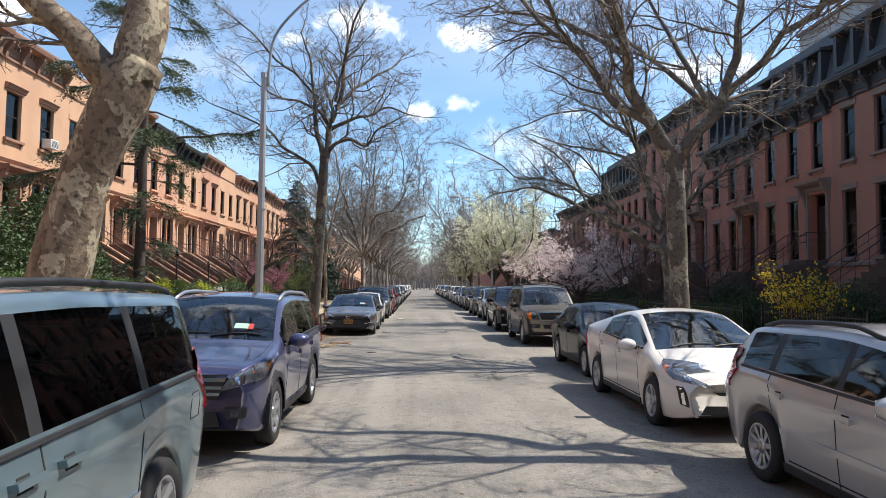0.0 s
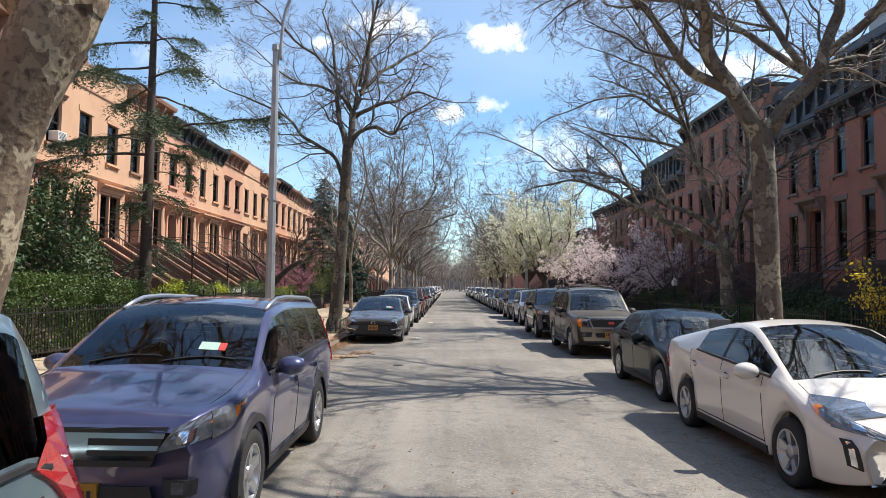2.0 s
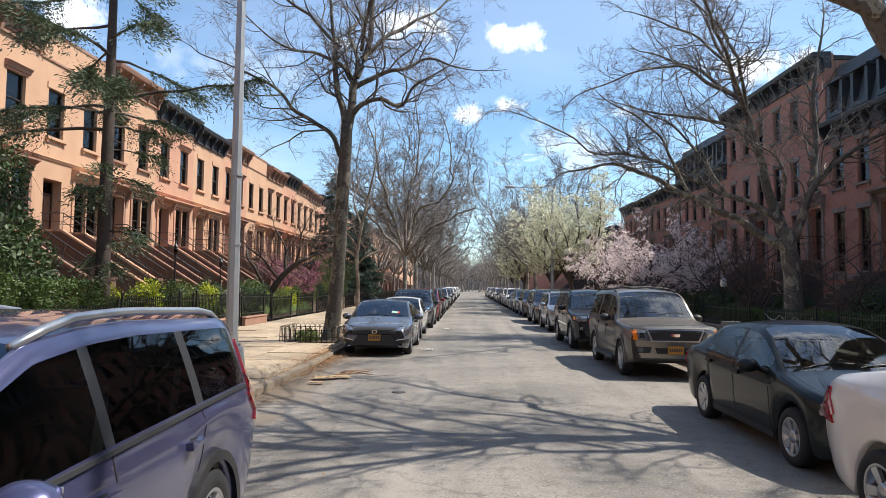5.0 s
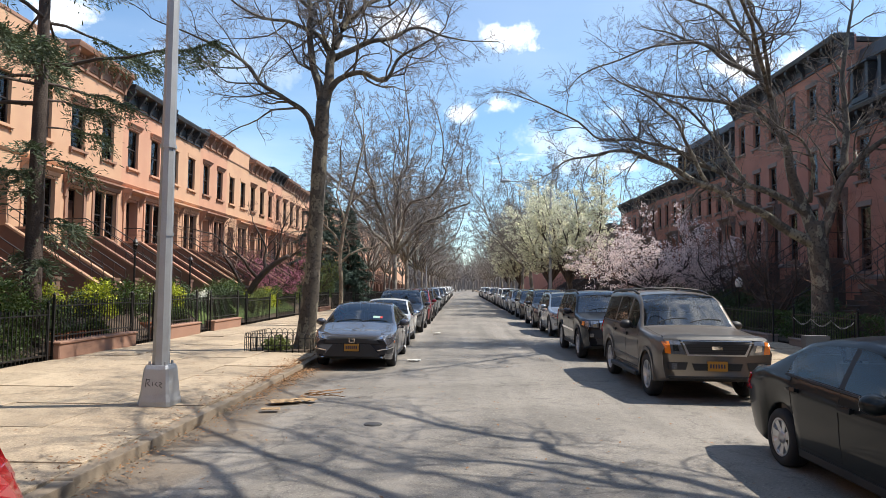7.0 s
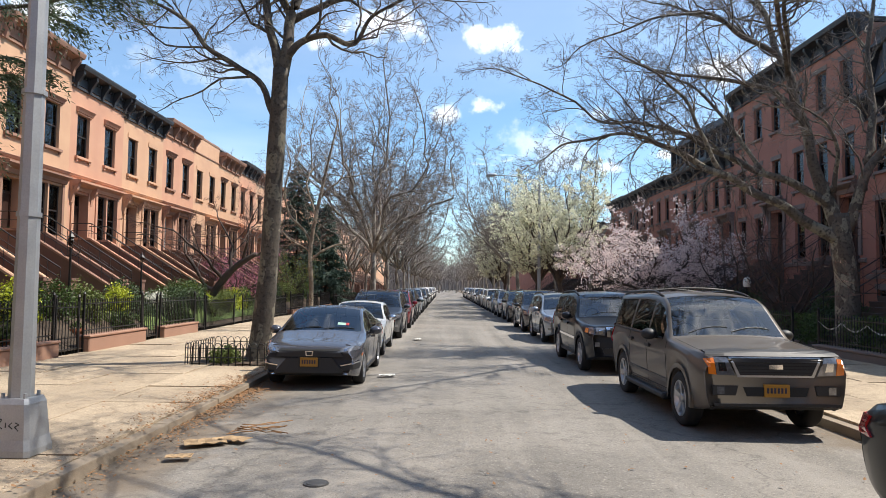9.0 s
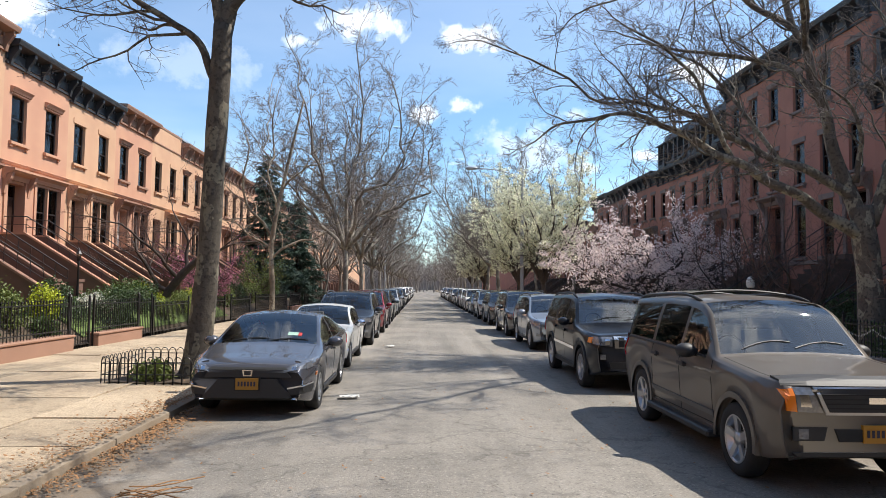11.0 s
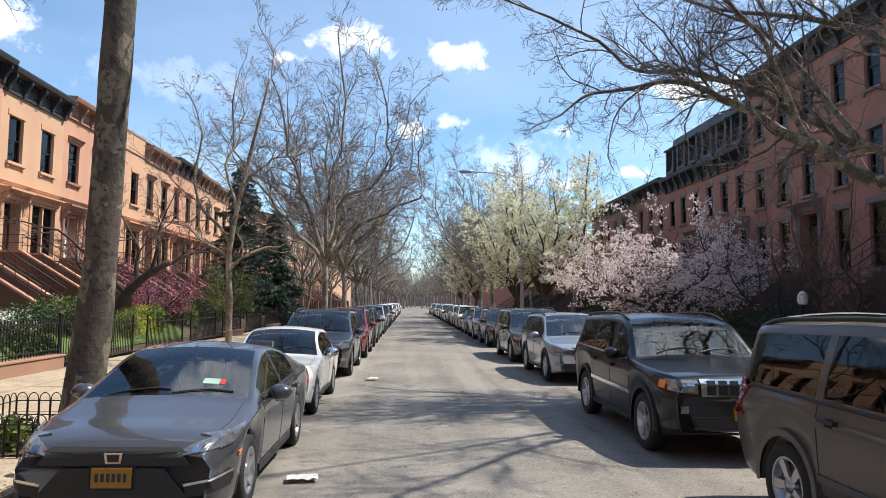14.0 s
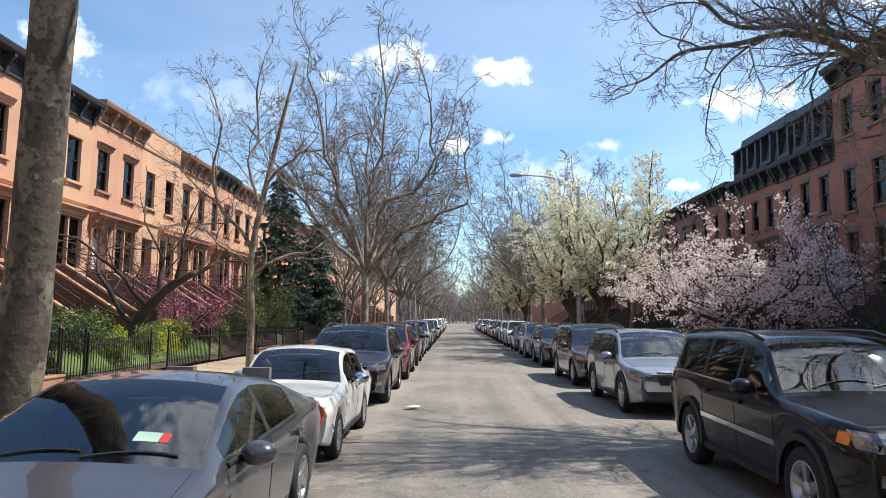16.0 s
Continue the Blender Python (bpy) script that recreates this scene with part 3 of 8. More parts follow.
# ---------------------------------------------------------------- houses
def wall_holes(width, z0, z1, holes, thick):
    """A wall in the xz plane, front at y = 0, with real openings of the given thickness."""
    xs = sorted({0.0, width, *[h[0] for h in holes], *[h[1] for h in holes]})
    zs = sorted({z0, z1, *[h[2] for h in holes], *[h[3] for h in holes]})
    s = Soup()

    def void(i, j):
        if i < 0 or j < 0 or i >= len(xs) - 1 or j >= len(zs) - 1:
            return True
        cx, cz = (xs[i] + xs[i + 1]) / 2, (zs[j] + zs[j + 1]) / 2
        return any(a < cx < b and c < cz < d for a, b, c, d in holes)

    for i in range(len(xs) - 1):
        for j in range(len(zs) - 1):
            if void(i, j):
                continue
            a, b, c, d = xs[i], xs[i + 1], zs[j], zs[j + 1]
            s.quad((a, 0, c), (b, 0, c), (b, 0, d), (a, 0, d))
            s.quad((b, thick, c), (a, thick, c), (a, thick, d), (b, thick, d))
            if void(i - 1, j):
                s.quad((a, thick, c), (a, 0, c), (a, 0, d), (a, thick, d))
            if void(i + 1, j):
                s.quad((b, 0, c), (b, thick, c), (b, thick, d), (b, 0, d))
            if void(i, j - 1):
                s.quad((a, thick, c), (b, thick, c), (b, 0, c), (a, 0, c))
            if void(i, j + 1):
                s.quad((a, 0, d), (b, 0, d), (b, thick, d), (a, thick, d))
    return s


def sash_window(parent, a, b, c, d, trim, hood, frame_mat, curtain=0.0, sill=True, ac=False):
    """A two-sash window set 12 cm into its opening: frame with its panes, sill and lintel."""
    f = 0.06
    s = Soup()
    y0, y1 = 0.12, 0.19
    s.box(a, y0, c, a + f, y1, d); s.box(b - f, y0, c, b, y1, d)
    s.box(a + f, y0, c, b - f, y1, c + f); s.box(a + f, y0, d - f, b - f, y1, d)
    mid = (c + d) / 2
    s.box(a + f, y0 + 0.01, mid - 0.025, b - f, y1 - 0.01, mid + 0.025)
    w = s.ob("window", frame_mat, parent)
    p = Soup(); p.box(a + f, y0 + 0.045, c + f, b - f, y0 + 0.055, mid - 0.025)
    p.ob("pane", WINGLASS, w)
    p = Soup(); p.box(a + f, y0 + 0.025, mid + 0.025, b - f, y0 + 0.035, d - f)
    p.ob("pane", WINGLASS, w)
    if curtain:
        q = Soup()
        n = 14
        lo = d - (d - c) * curtain
        for i in range(n + 1):
            x = a + f + (b - a - 2 * f) * i / n
            yy = 0.26 + 0.02 * math.sin(i * 1.9)
            q.v += [(x, yy, lo), (x, yy, d)]
        q.f = [(2 * i, 2 * i + 2, 2 * i + 3, 2 * i + 1) for i in range(n)]
        q.ob("curtain", CURTAIN, w)
    if sill:
        q = Soup()
        q.prism([(-0.12, c - 0.13), (0.12, c - 0.13), (0.12, c), (-0.12, c - 0.025)], a - 0.12, b + 0.12)
        q.box(a - 0.08, -0.07, c - 0.24, a + 0.04, 0, c - 0.13); q.box(b - 0.04, -0.07, c - 0.24, b + 0.08, 0, c - 0.13)
        q.ob("sill", trim, w)
    if hood == "hood":
        q = Soup()
        q.prism([(-0.20, d + 0.24), (0.0, d + 0.29), (0.0, d + 0.05), (-0.09, d + 0.07), (-0.12, d + 0.15)], a - 0.14, b + 0.14)
        q.box(a - 0.10, -0.05, d, b + 0.10, 0.0, d + 0.05)
        q.ob("lintel", trim, w)
    elif hood == "flat":
        q = Soup(); q.box(a - 0.10, -0.035, d, b + 0.10, 0.0, d + 0.22)
        q.ob("lintel", trim, w)
    return w


def cornice(root, width, z, style, material, depth=0.55):
    """Bracketed cornice whose top is at z."""
    if style == "plain":
        s = Soup()
        s.box(0, -0.03, z - 0.10, width, 0.35, z + 0.02)
        s.box(0, -0.05, z - 1.15, width, 0.0, z - 1.08)
        s.ob("coping", material, root)
        return
    s = Soup()
    s.prism([(-depth, z - 0.06), (-depth, z), (0.3, z + 0.03), (0.3, z - 0.75), (-0.05, z - 0.75), (-0.07, z - 0.30), (-0.20, z - 0.26), (-depth + 0.05, z - 0.20)], -0.02, width + 0.02)
    s.box(0.0, -0.09, z - 0.92, width, 0.0, z - 0.84)
    c = s.ob("cornice", material, root)
    n = max(4, round(width / 0.95))
    for i in range(n):
        x = 0.18 + (width - 0.36) * i / (n - 1)
        b = Soup()
        b.prism([(-depth + 0.12, z - 0.21), (-0.05, z - 0.21), (-0.05, z - 0.95), (-0.14, z - 0.95), (-0.20, z - 0.70), (-0.30, z - 0.55), (-depth + 0.12, z - 0.36)], x - 0.075, x + 0.075)
        b.ob("bracket", material, c)
    dent = Soup()
    k = int(width / 0.22)
    for i in range(k):
        x = 0.05 + (width - 0.1) * (i + 0.5) / k
        dent.box(x - 0.05, -0.15, z - 0.42, x + 0.05, -0.05, z - 0.31)
    tagged(dent.ob("dentil_course", material, c), kind="stuff")


def front_door(root, a, b, c, d, trim, hood, door_mat):
    """A double-leaf door at the back of a deep opening, with surround and hood."""
    s = Soup()
    s.box(a, 0.35, c, a + 0.07, 0.45, d); s.box(b - 0.07, 0.35, c, b, 0.45, d); s.box(a + 0.07, 0.35, d - 0.55, b - 0.07, 0.45, d - 0.47); s.box(a + 0.07, 0.35, d - 0.06, b - 0.07, 0.45, d)
    door = s.ob("door", door_mat, root)
    m = (a + b) / 2
    for x0, x1 in ((a + 0.07, m - 0.005), (m + 0.005, b - 0.07)):
        leaf = Soup(); leaf.box(x0, 0.38, c, x1, 0.43, d - 0.55)
        for zz0, zz1 in ((0.15, 0.75), (0.9, d - c - 0.75)):
            leaf.box(x0 + 0.08, 0.365, c + zz0, x1 - 0.08, 0.38, c + zz1)
        leaf.ob("leaf", door_mat, door)
    t = Soup(); t.box(a + 0.07, 0.39, d - 0.47, b - 0.07, 0.40, d - 0.06)
    t.ob("pane", WINGLASS, door)
    if hood:
        q = Soup()
        q.prism([(-0.48, d + 0.42), (-0.48, d + 0.50), (0.0, d + 0.56), (0.0, d + 0.1), (-0.10, d + 0.1), (-0.16, d + 0.28), (-0.36, d + 0.34)], a - 0.32, b + 0.32)
        h = q.ob("hood", trim, root)
        for x in (a - 0.20, b + 0.20):
            k = Soup()
            k.prism([(-0.38, d + 0.35), (0.0, d + 0.35), (0.0, d - 0.45), (-0.08, d - 0.45), (-0.14, d - 0.1), (-0.30, d + 0.1)], x - 0.08, x + 0.08)
            k.ob("bracket", trim, h)
        p = Soup(); p.box(a - 0.20, -0.06, c, a, 0.0, d + 0.1); p.box(b, -0.06, c, b + 0.20, 0.0, d + 0.1)
        p.ob("surround", trim, root)


def stoop(root, xc, ztop, zbase, material, step_mat, width=1.25, run=0.27, walls=True, apart=True):
    """Straight flight from the garden to the door, with solid cheek walls and iron handrails."""
    n = max(4, round((ztop - zbase) / 0.185))
    rise = (ztop - zbase) / n
    land = 0.9
    st = Soup()
    st.box(xc - width / 2, -land, zbase - 1.0, xc + width / 2, 0.0, ztop - 0.004)
    sp = st.ob("stoop", step_mat, root)
    joined = Soup()
    for i in range(n - 1):
        y1 = -land - run * (n - 1 - i)
        g = Soup() if apart else joined
        g.box(xc - width / 2, y1, zbase - 0.3, xc + width / 2, y1 + run - 0.002, zbase + rise * (i + 1) - 0.045)
        g.box(xc - width / 2 + 0.005, y1 - 0.03, zbase + rise * (i + 1) - 0.044, xc + width / 2 - 0.005, y1 + run - 0.002, zbase + rise * (i + 1))
        if apart:
            g.ob("step", step_mat, sp)
    if not apart:
        tagged(joined.ob("flight", step_mat, sp), kind="stuff")
    yb = -land - run * n
    for sx in (-1, 1):
        x0 = xc + sx * width / 2
        if walls:
            c = Soup()
            c.prism([(0, zbase - 1.0), (0, ztop + 0.42), (-land, ztop + 0.42), (yb - 0.1, zbase + 0.55), (yb - 0.1, zbase - 1.0)], min(x0, x0 + sx * 0.17), max(x0, x0 + sx * 0.17))
            c.ob("cheek_wall", step_mat, sp)
            cap = Soup()
            cap.prism([(0, ztop + 0.42), (0, ztop + 0.50), (-land, ztop + 0.50), (yb - 0.13, zbase + 0.63), (yb - 0.13, zbase + 0.55), (-land, ztop + 0.42)], min(x0, x0 + sx * 0.21), max(x0, x0 + sx * 0.21))
            cap.ob("coping", material, sp)
            nw = Soup(); nw.box(x0 + sx * 0.085 - 0.17, yb - 0.42, zbase - 0.3, x0 + sx * 0.085 + 0.17, yb - 0.1, zbase + 0.86)
            nw.box(x0 + sx * 0.085 - 0.20, yb - 0.45, zbase + 0.86, x0 + sx * 0.085 + 0.20, yb - 0.07, zbase + 0.95)
            nw.ob("newel", step_mat, sp)
        r = Soup()
        xr = x0 + sx * 0.085
        top = [(xr, -0.05, ztop + 1.10), (xr, -land, ztop + 1.10), (xr, yb, zbase + 1.25)]
        r.tube(top, [0.02] * 3, 5)
        r.tube([(x, y, z - 0.30) for x, y, z in top], [0.012] * 3, 4)
        for f in np.linspace(0, 1, 9):
            y = -land + (yb + land) * f
            z = ztop + (zbase + 0.1 - ztop) * f
            r.tube([(xr, y, z + 0.4), (xr, y, z + 1.10)], [0.010] * 2, 4)
        r.ob("handrail", IRON, sp)


def house(m, name, width, bays, ww, floors, door, wallmat, trim, label, corn, group, mansard=None, base_trim=True, hood="hood", curtain_seed=0, stoop_mat=None, doorhood=True, door_mat=None, ac=None, frame_mat=None):
    """One row house. bays: window centres; floors: (sill, head, [bay indices]); door: (centre, width, sill, head)."""
    root = empty(name, m, label, "house", group)
    rng = random.Random(curtain_seed)
    holes, wins = [], []
    for z0, z1, idx in floors:
        for k in idx:
            c, w = (bays[k], ww) if not isinstance(k, tuple) else k
            holes.append((c - w / 2, c + w / 2, z0, z1)); wins.append((z0 > 6.0, holes[-1]))
    dh = (door[0] - door[1] / 2, door[0] + door[1] / 2, door[2], door[3])
    ztop = corn[1]
    wall = wall_holes(width, -0.2, ztop - 0.05, holes + [dh], 0.40)
    wall.ob("wall", wallmat, root)
    sh = Soup()
    sh.box(0, 0.41, -0.2, 0.25, 11, ztop - 0.4); sh.box(width - 0.25, 0.41, -0.2, width, 11, ztop - 0.4)
    sh.box(0.25, 10.7, -0.2, width - 0.25, 11, ztop - 0.4)
    sh.box(0.25, 0.46, door[2] - 0.25, width - 0.25, 10.7, door[2] - 0.02)
    sh.ob("party_wall", BROWNBRICK, root)
    rf = Soup(); rf.prism([(0.1, ztop - 0.32), (0.1, ztop - 0.12), (11, ztop - 0.55), (11, ztop - 0.75)], 0.01, width - 0.01)
    rf.ob("roof", TAR, root)
    for k, (upper, (a, b, c, d)) in enumerate(wins):
        sash_window(root, a, b, c, d, trim, hood if (upper or hood == "flat") else ("none" if base_trim else "flat"), frame_mat or FRAMEDARK, rng.choice((0, 0, 0.45, 0.9, 0)) if c > 1.5 else 0)
    front_door(root, *dh, trim, doorhood, door_mat or DOORWOOD)
    stoop(root, door[0], door[2] - 0.02, 1.0 if stoop_mat is None else 0.25, trim, stoop_mat or STUCCO_STEP, walls=stoop_mat is None, apart=22 < m.translation.y < 68)
    if base_trim:
        pw = [h for u, h in wins if not u and h[2] > 1.5]
        if pw:
            a, b, d = min(h[0] for h in pw), max(h[1] for h in pw), max(h[3] for h in pw)
            q = Soup()
            q.prism([(-0.32, d + 0.36), (-0.32, d + 0.42), (0.0, d + 0.5), (0.0, d + 0.08), (-0.09, d + 0.1), (-0.14, d + 0.24)], a - 0.22, b + 0.22)
            q.box(a - 0.16, -0.05, pw[0][2] - 0.02, a - 0.002, 0, d + 0.08); q.box(b + 0.002, -0.05, pw[0][2] - 0.02, b + 0.16, 0, d + 0.08)
            q.ob("window_hood", trim, root)
        bc = Soup()
        bc.prism([(-0.10, door[3] + 0.78), (0, door[3] + 0.82), (0, door[3] + 0.66), (-0.04, door[3] + 0.68)], 0, width)
        bc.ob("belt_course", trim, root)
    wt = Soup(); wt.prism([(-0.08, door[2] - 0.16), (0, door[2] - 0.10), (0, door[2] - 0.30), (-0.08, door[2] - 0.28)], 0, width)
    wt.ob("water_table", trim, root)
    cornice(root, width, ztop, corn[0], corn[2])
    if mansard:
        zt = mansard
        ms = Soup(); ms.prism([(-0.05, ztop + 0.04), (0.55, zt - 0.25), (1.0, zt), (10.9, zt), (10.9, ztop - 0.3), (0.31, ztop - 0.3), (0.31, ztop + 0.04)], 0.0, width)
        mr = ms.ob("mansard_roof", SLATE, root)
        for c in bays:
            dm = Soup()
            dm.box(c - 0.62, -0.12, ztop + 0.25, c - 0.42, 0.75, ztop + 1.75); dm.box(c + 0.42, -0.12, ztop + 0.25, c + 0.62, 0.75, ztop + 1.75)
            dm.box(c - 0.42, -0.12, ztop + 0.25, c + 0.42, 0.75, ztop + 0.45)
            dm.prism([(-0.22, ztop + 1.75), (-0.22, ztop + 1.85), (0.8, ztop + 2.05), (0.8, ztop + 1.75)], c - 0.72, c + 0.72)
            dmo = dm.ob("dormer", BLACKPAINT, mr)
    return root


LB = (1.03, 3.37)
W_L = 4.65
left_styles = {
    0: ("bracket", 11.15, STUCCO_DARK), 1: ("bracket", 11.1, STUCCO_DARK), 2: ("bracket", 11.05, STUCCO_DARK),
    3: ("plain", 11.15, STUCCO_DARK), 4: ("bracket", 11.35, STUCCO_DARK), 5: ("bracket", 10.95, BLACKPAINT), 6: ("bracket", 10.75, BLACKPAINT),
    7: ("bracket", 11.0, STUCCO_DARK), 8: ("plain", 11.2, STUCCO_DARK)}
for k in range(28):
    y0 = 16.15 + W_L * k
    st = left_styles.get(k, ("bracket", (10.9, 11.2, 11.05)[k % 3], (STUCCO_DARK, BLACKPAINT, STUCCO_DARK)[k % 3]))
    hood = "flat" if st[0] == "plain" or k == 6 else "hood"
    wm = STUCCO_RED if k in (5, 7, 10, 13) else STUCCO
    tr = STUCCO if hood == "flat" else (STUCCO_DARK if st[2] is STUCCO_DARK else STUCCO_RED)
    if k > 12:
        fl = [(7.2, 9.0, (0, 1)), (3.7, 5.75, (1,))]
    else:
        fl = [(7.2, 9.0, (0, 1)), (3.68, 5.72, ((2.83, 0.86), (3.78, 0.86))), (0.75, 2.1, ((2.8, 0.8), (3.8, 0.8)))]
    house(pose(FACE_L, y0, 0, 0, 0, 90), "row_house", W_L, LB, 1.0, fl, (1.0, 1.12, 3.2, 5.6), wm, tr,
          "tan brownstone row house with %s cornice and high stoop" % ("plain" if st[0] == "plain" else "black bracketed" if st[2] is BLACKPAINT else "brown bracketed"),
          st, "brownstone row in sun", hood=hood, curtain_seed=k, doorhood=st[0] != "plain", door_mat=WHITEPAINT if k == 7 else None)

RB3 = (1.0, 2.9, 4.75)
right_houses = [
    # y far end, width, wall, parlour (sill, head), second, third, cornice top, mansard
    (14.6, 5.8, BROWNBRICK, (3.0, 5.6), (6.7, 8.75), None, 10.0, 12.6), (20.4, 5.8, REDBRICK, (3.0, 5.6), (6.7, 8.75), None, 10.0, 12.6), (26.3, 5.9, BROWNBRICK, (3.0, 5.6), (6.75, 8.8), None, 10.0, 12.7), (32.1, 5.8, REDBRICK, (3.0, 5.6), (6.75, 8.8), None, 9.75, 12.6), (37.9, 5.8, REDBRICK, (2.65, 5.3), (6.4, 8.25), None, 9.4, 12.4),
    (43.9, 6.0, REDBRICK, (3.3, 5.6), (6.5, 8.3), (9.75, 11.4), 12.9, None), (49.9, 6.0, REDBRICK, (3.3, 5.6), (6.5, 8.3), (9.75, 11.4), 12.9, None),
    (55.2, 5.3, REDBRICK, (3.3, 5.6), (6.75, 8.4), None, 9.8, 12.7), (60.6, 5.4, REDBRICK, (3.3, 5.6), (6.8, 8.4), None, 9.9, 12.8),
    (66.5, 5.9, REDBRICK, (3.3, 5.6), (6.9, 8.55), None, 10.1, None), (72.5, 6.0, BROWNBRICK, (3.3, 5.6), (6.9, 8.55), None, 10.1, None), (78.5, 6.0, REDBRICK, (3.3, 5.6), (6.9, 8.55), None, 10.2, None),
    (88.5, 6.0, BROWNBRICK, (3.0, 5.0), (6.0, 7.6), None, 8.8, None), (94.5, 6.0, REDBRICK, (3.0, 5.0), (6.0, 7.6), None, 8.8, None), (100.5, 6.0, REDBRICK, (3.0, 5.0), (6.0, 7.6), None, 8.8, None), (106.5, 6.0, BROWNBRICK, (3.0, 5.0), (6.0, 7.6), None, 8.8, None), (112.5, 6.0, REDBRICK, (3.0, 5.0), (6.0, 7.6), None, 8.8, None)]
for k, (yf, wd, wm, par, sec, third, ct, mans) in enumerate(right_houses):
    b = tuple(x * wd / 5.8 for x in RB3)
    fl = [(sec[0], sec[1], (0, 1, 2)), (par[0], par[1], (0, 1)), (0.7, 1.9, (0, 1))]
    if third:
        fl.append((third[0], third[1], (0, 1, 2)))
    house(pose(FACE_R, yf, 0, 0, 0, -90), "row_house", wd, b, 0.85, fl, (b[2], 1.25, par[0] - 0.05, par[1] + 0.1), wm, GREYTRIM,
          "shaded red row house with black cornice%s" % (" and slate mansard" if mans else " and three upper storeys" if third else " and stoop"), ("bracket", ct, BLACKPAINT), "red row in shade",
          mansard=mans, base_trim=False, hood="flat", curtain_seed=40 + k, stoop_mat=mat("dark_stoop_stone", (0.10, 0.075, 0.062), 0.85, var=0.2, bump=0.1), frame_mat=BLACKPAINT)
# the first two are unseen plain masses, added for the car sides to reflect
for x0, x1, y0, y1, mm in ((FACE_L - 6, FACE_L, -40, 16.1, STUCCO), (FACE_R, FACE_R + 6, -40, 8.7, REDBRICK), (FACE_L - 6, FACE_L, 146.4, 200, STUCCO), (FACE_R, FACE_R + 6, 112.6, 200, REDBRICK)):
    bl = Soup(); bl.box(x0, y0, -0.2, x1, y1, 10.8)
    tagged(bl.ob("wall_row", mm), "plain house row closing the street", "wall", kind="structure")
# end walls that close the street far off, behind the camera and beside the rows

# ---------------------------------------------------------------- trees
TWIG_MIN = [0.0032]      # thinnest twig of the tree being grown


def grow(rng, start, d, length, radius, level, out, maxlevel, wiggle=0.16, up=0.05, kids=(5, 5, 4, 3), ratio=0.62, angle=(30, 60), droop=0.0, tips=None, first=0.25):
    """Adds one limb and its side limbs to out as (points, radii, level)."""
    n = max(2 if level >= 5 else 3, min(11, int(length / (0.55 if level < 2 else 0.26)) + 1))
    p, pts, rad, dirs = Vector(start), [], [], []
    d = Vector(d).normalized()
    taper = 0.45 if level == 0 else 0.25
    for i in range(n + 1):
        pts.append(p.copy()); dirs.append(d.copy())
        rad.append(max(radius * (1 - (1 - taper) * i / n), TWIG_MIN[0]))
        p = p + d * (length / n)
        d = (d + Vector((rng.gauss(0, wiggle), rng.gauss(0, wiggle), rng.gauss(0, wiggle * 0.8) + up - droop * level))).normalized()
    out.append((pts, rad, level))
    if level >= maxlevel:
        if tips is not None:
            tips.extend(pts[1:])
        return
    k = kids[min(level, len(kids) - 1)]
    for c in range(k):
        f = first + (1 - first) * (c + rng.uniform(0.1, 0.9)) / k
        i = min(n, max(1, int(f * n)))
        base = dirs[i]
        ax = base.cross(Vector((rng.gauss(0, 1), rng.gauss(0, 1), rng.gauss(0, 0.6))))
        if ax.length < 1e-3:
            continue
        turn = Matrix.Rotation(radians(rng.uniform(*angle)), 3, ax.normalized())
        ln = length * ratio * rng.uniform(0.65, 1.15) * (1.1 - 0.45 * f)
        grow(rng, pts[i], turn @ base, ln, max(TWIG_MIN[0] * 1.2, min(rad[i] * 0.66, radius * 0.5)), level + 1, out, maxlevel, wiggle * 1.1, up, kids, ratio, angle, droop, tips, 0.15)


def limbs_to(out, root, bark, twig, twig_level=3, name="trunk"):
    a, b = Soup(), Soup()
    for pts, rad, lv in out:
        if lv < twig_level:
            a.tube(pts, rad, 12 if lv == 0 else (8 if lv == 1 else 5), cap=lv < 2)
        else:
            b.tube(pts, rad, 3, cap=False)
    a.ob(name, bark, root, smooth=True)
    if b.v:
        tagged(b.ob("twig_crown", twig, root), kind="stuff")


def scatter_leaves(s, rng, pts, count, spread, size, flat=0.6):
    for _ in range(count):
        p = pts[rng.randrange(len(pts))]
        c = Vector((p[0] + rng.gauss(0, spread), p[1] + rng.gauss(0, spread), p[2] + rng.gauss(0, spread * 0.8)))
        a = Vector((rng.gauss(0, 1), rng.gauss(0, 1), rng.gauss(0, flat))).normalized()
        b = a.cross(Vector((rng.gauss(0, 1), rng.gauss(0, 1), rng.gauss(0, 1)))).normalized()
        z = size * rng.uniform(0.6, 1.35)
        s.quad(c - a * z, c - b * z * 0.5, c + a * z, c + b * z * 0.5)


def smooth_path(keys, n=5):
    """Catmull-Rom through (x, y, z, radius) keys."""
    ks = [Vector(k) for k in keys]
    ks = [ks[0] * 2 - ks[1]] + ks + [ks[-1] * 2 - ks[-2]]
    res = []
    for i in range(1, len(ks) - 2):
        for j in range(n):
            t = j / n
            a, b, c, d = ks[i - 1:i + 3]
            res.append(0.5 * ((2 * b) + (c - a) * t + (2 * a - 5 * b + 4 * c - d) * t * t + (3 * b - a - 3 * c + d) * t ** 3))
    res.append(ks[-2])
    return [Vector(r[:3]) for r in res], [max(r[3], 0.004) for r in res]


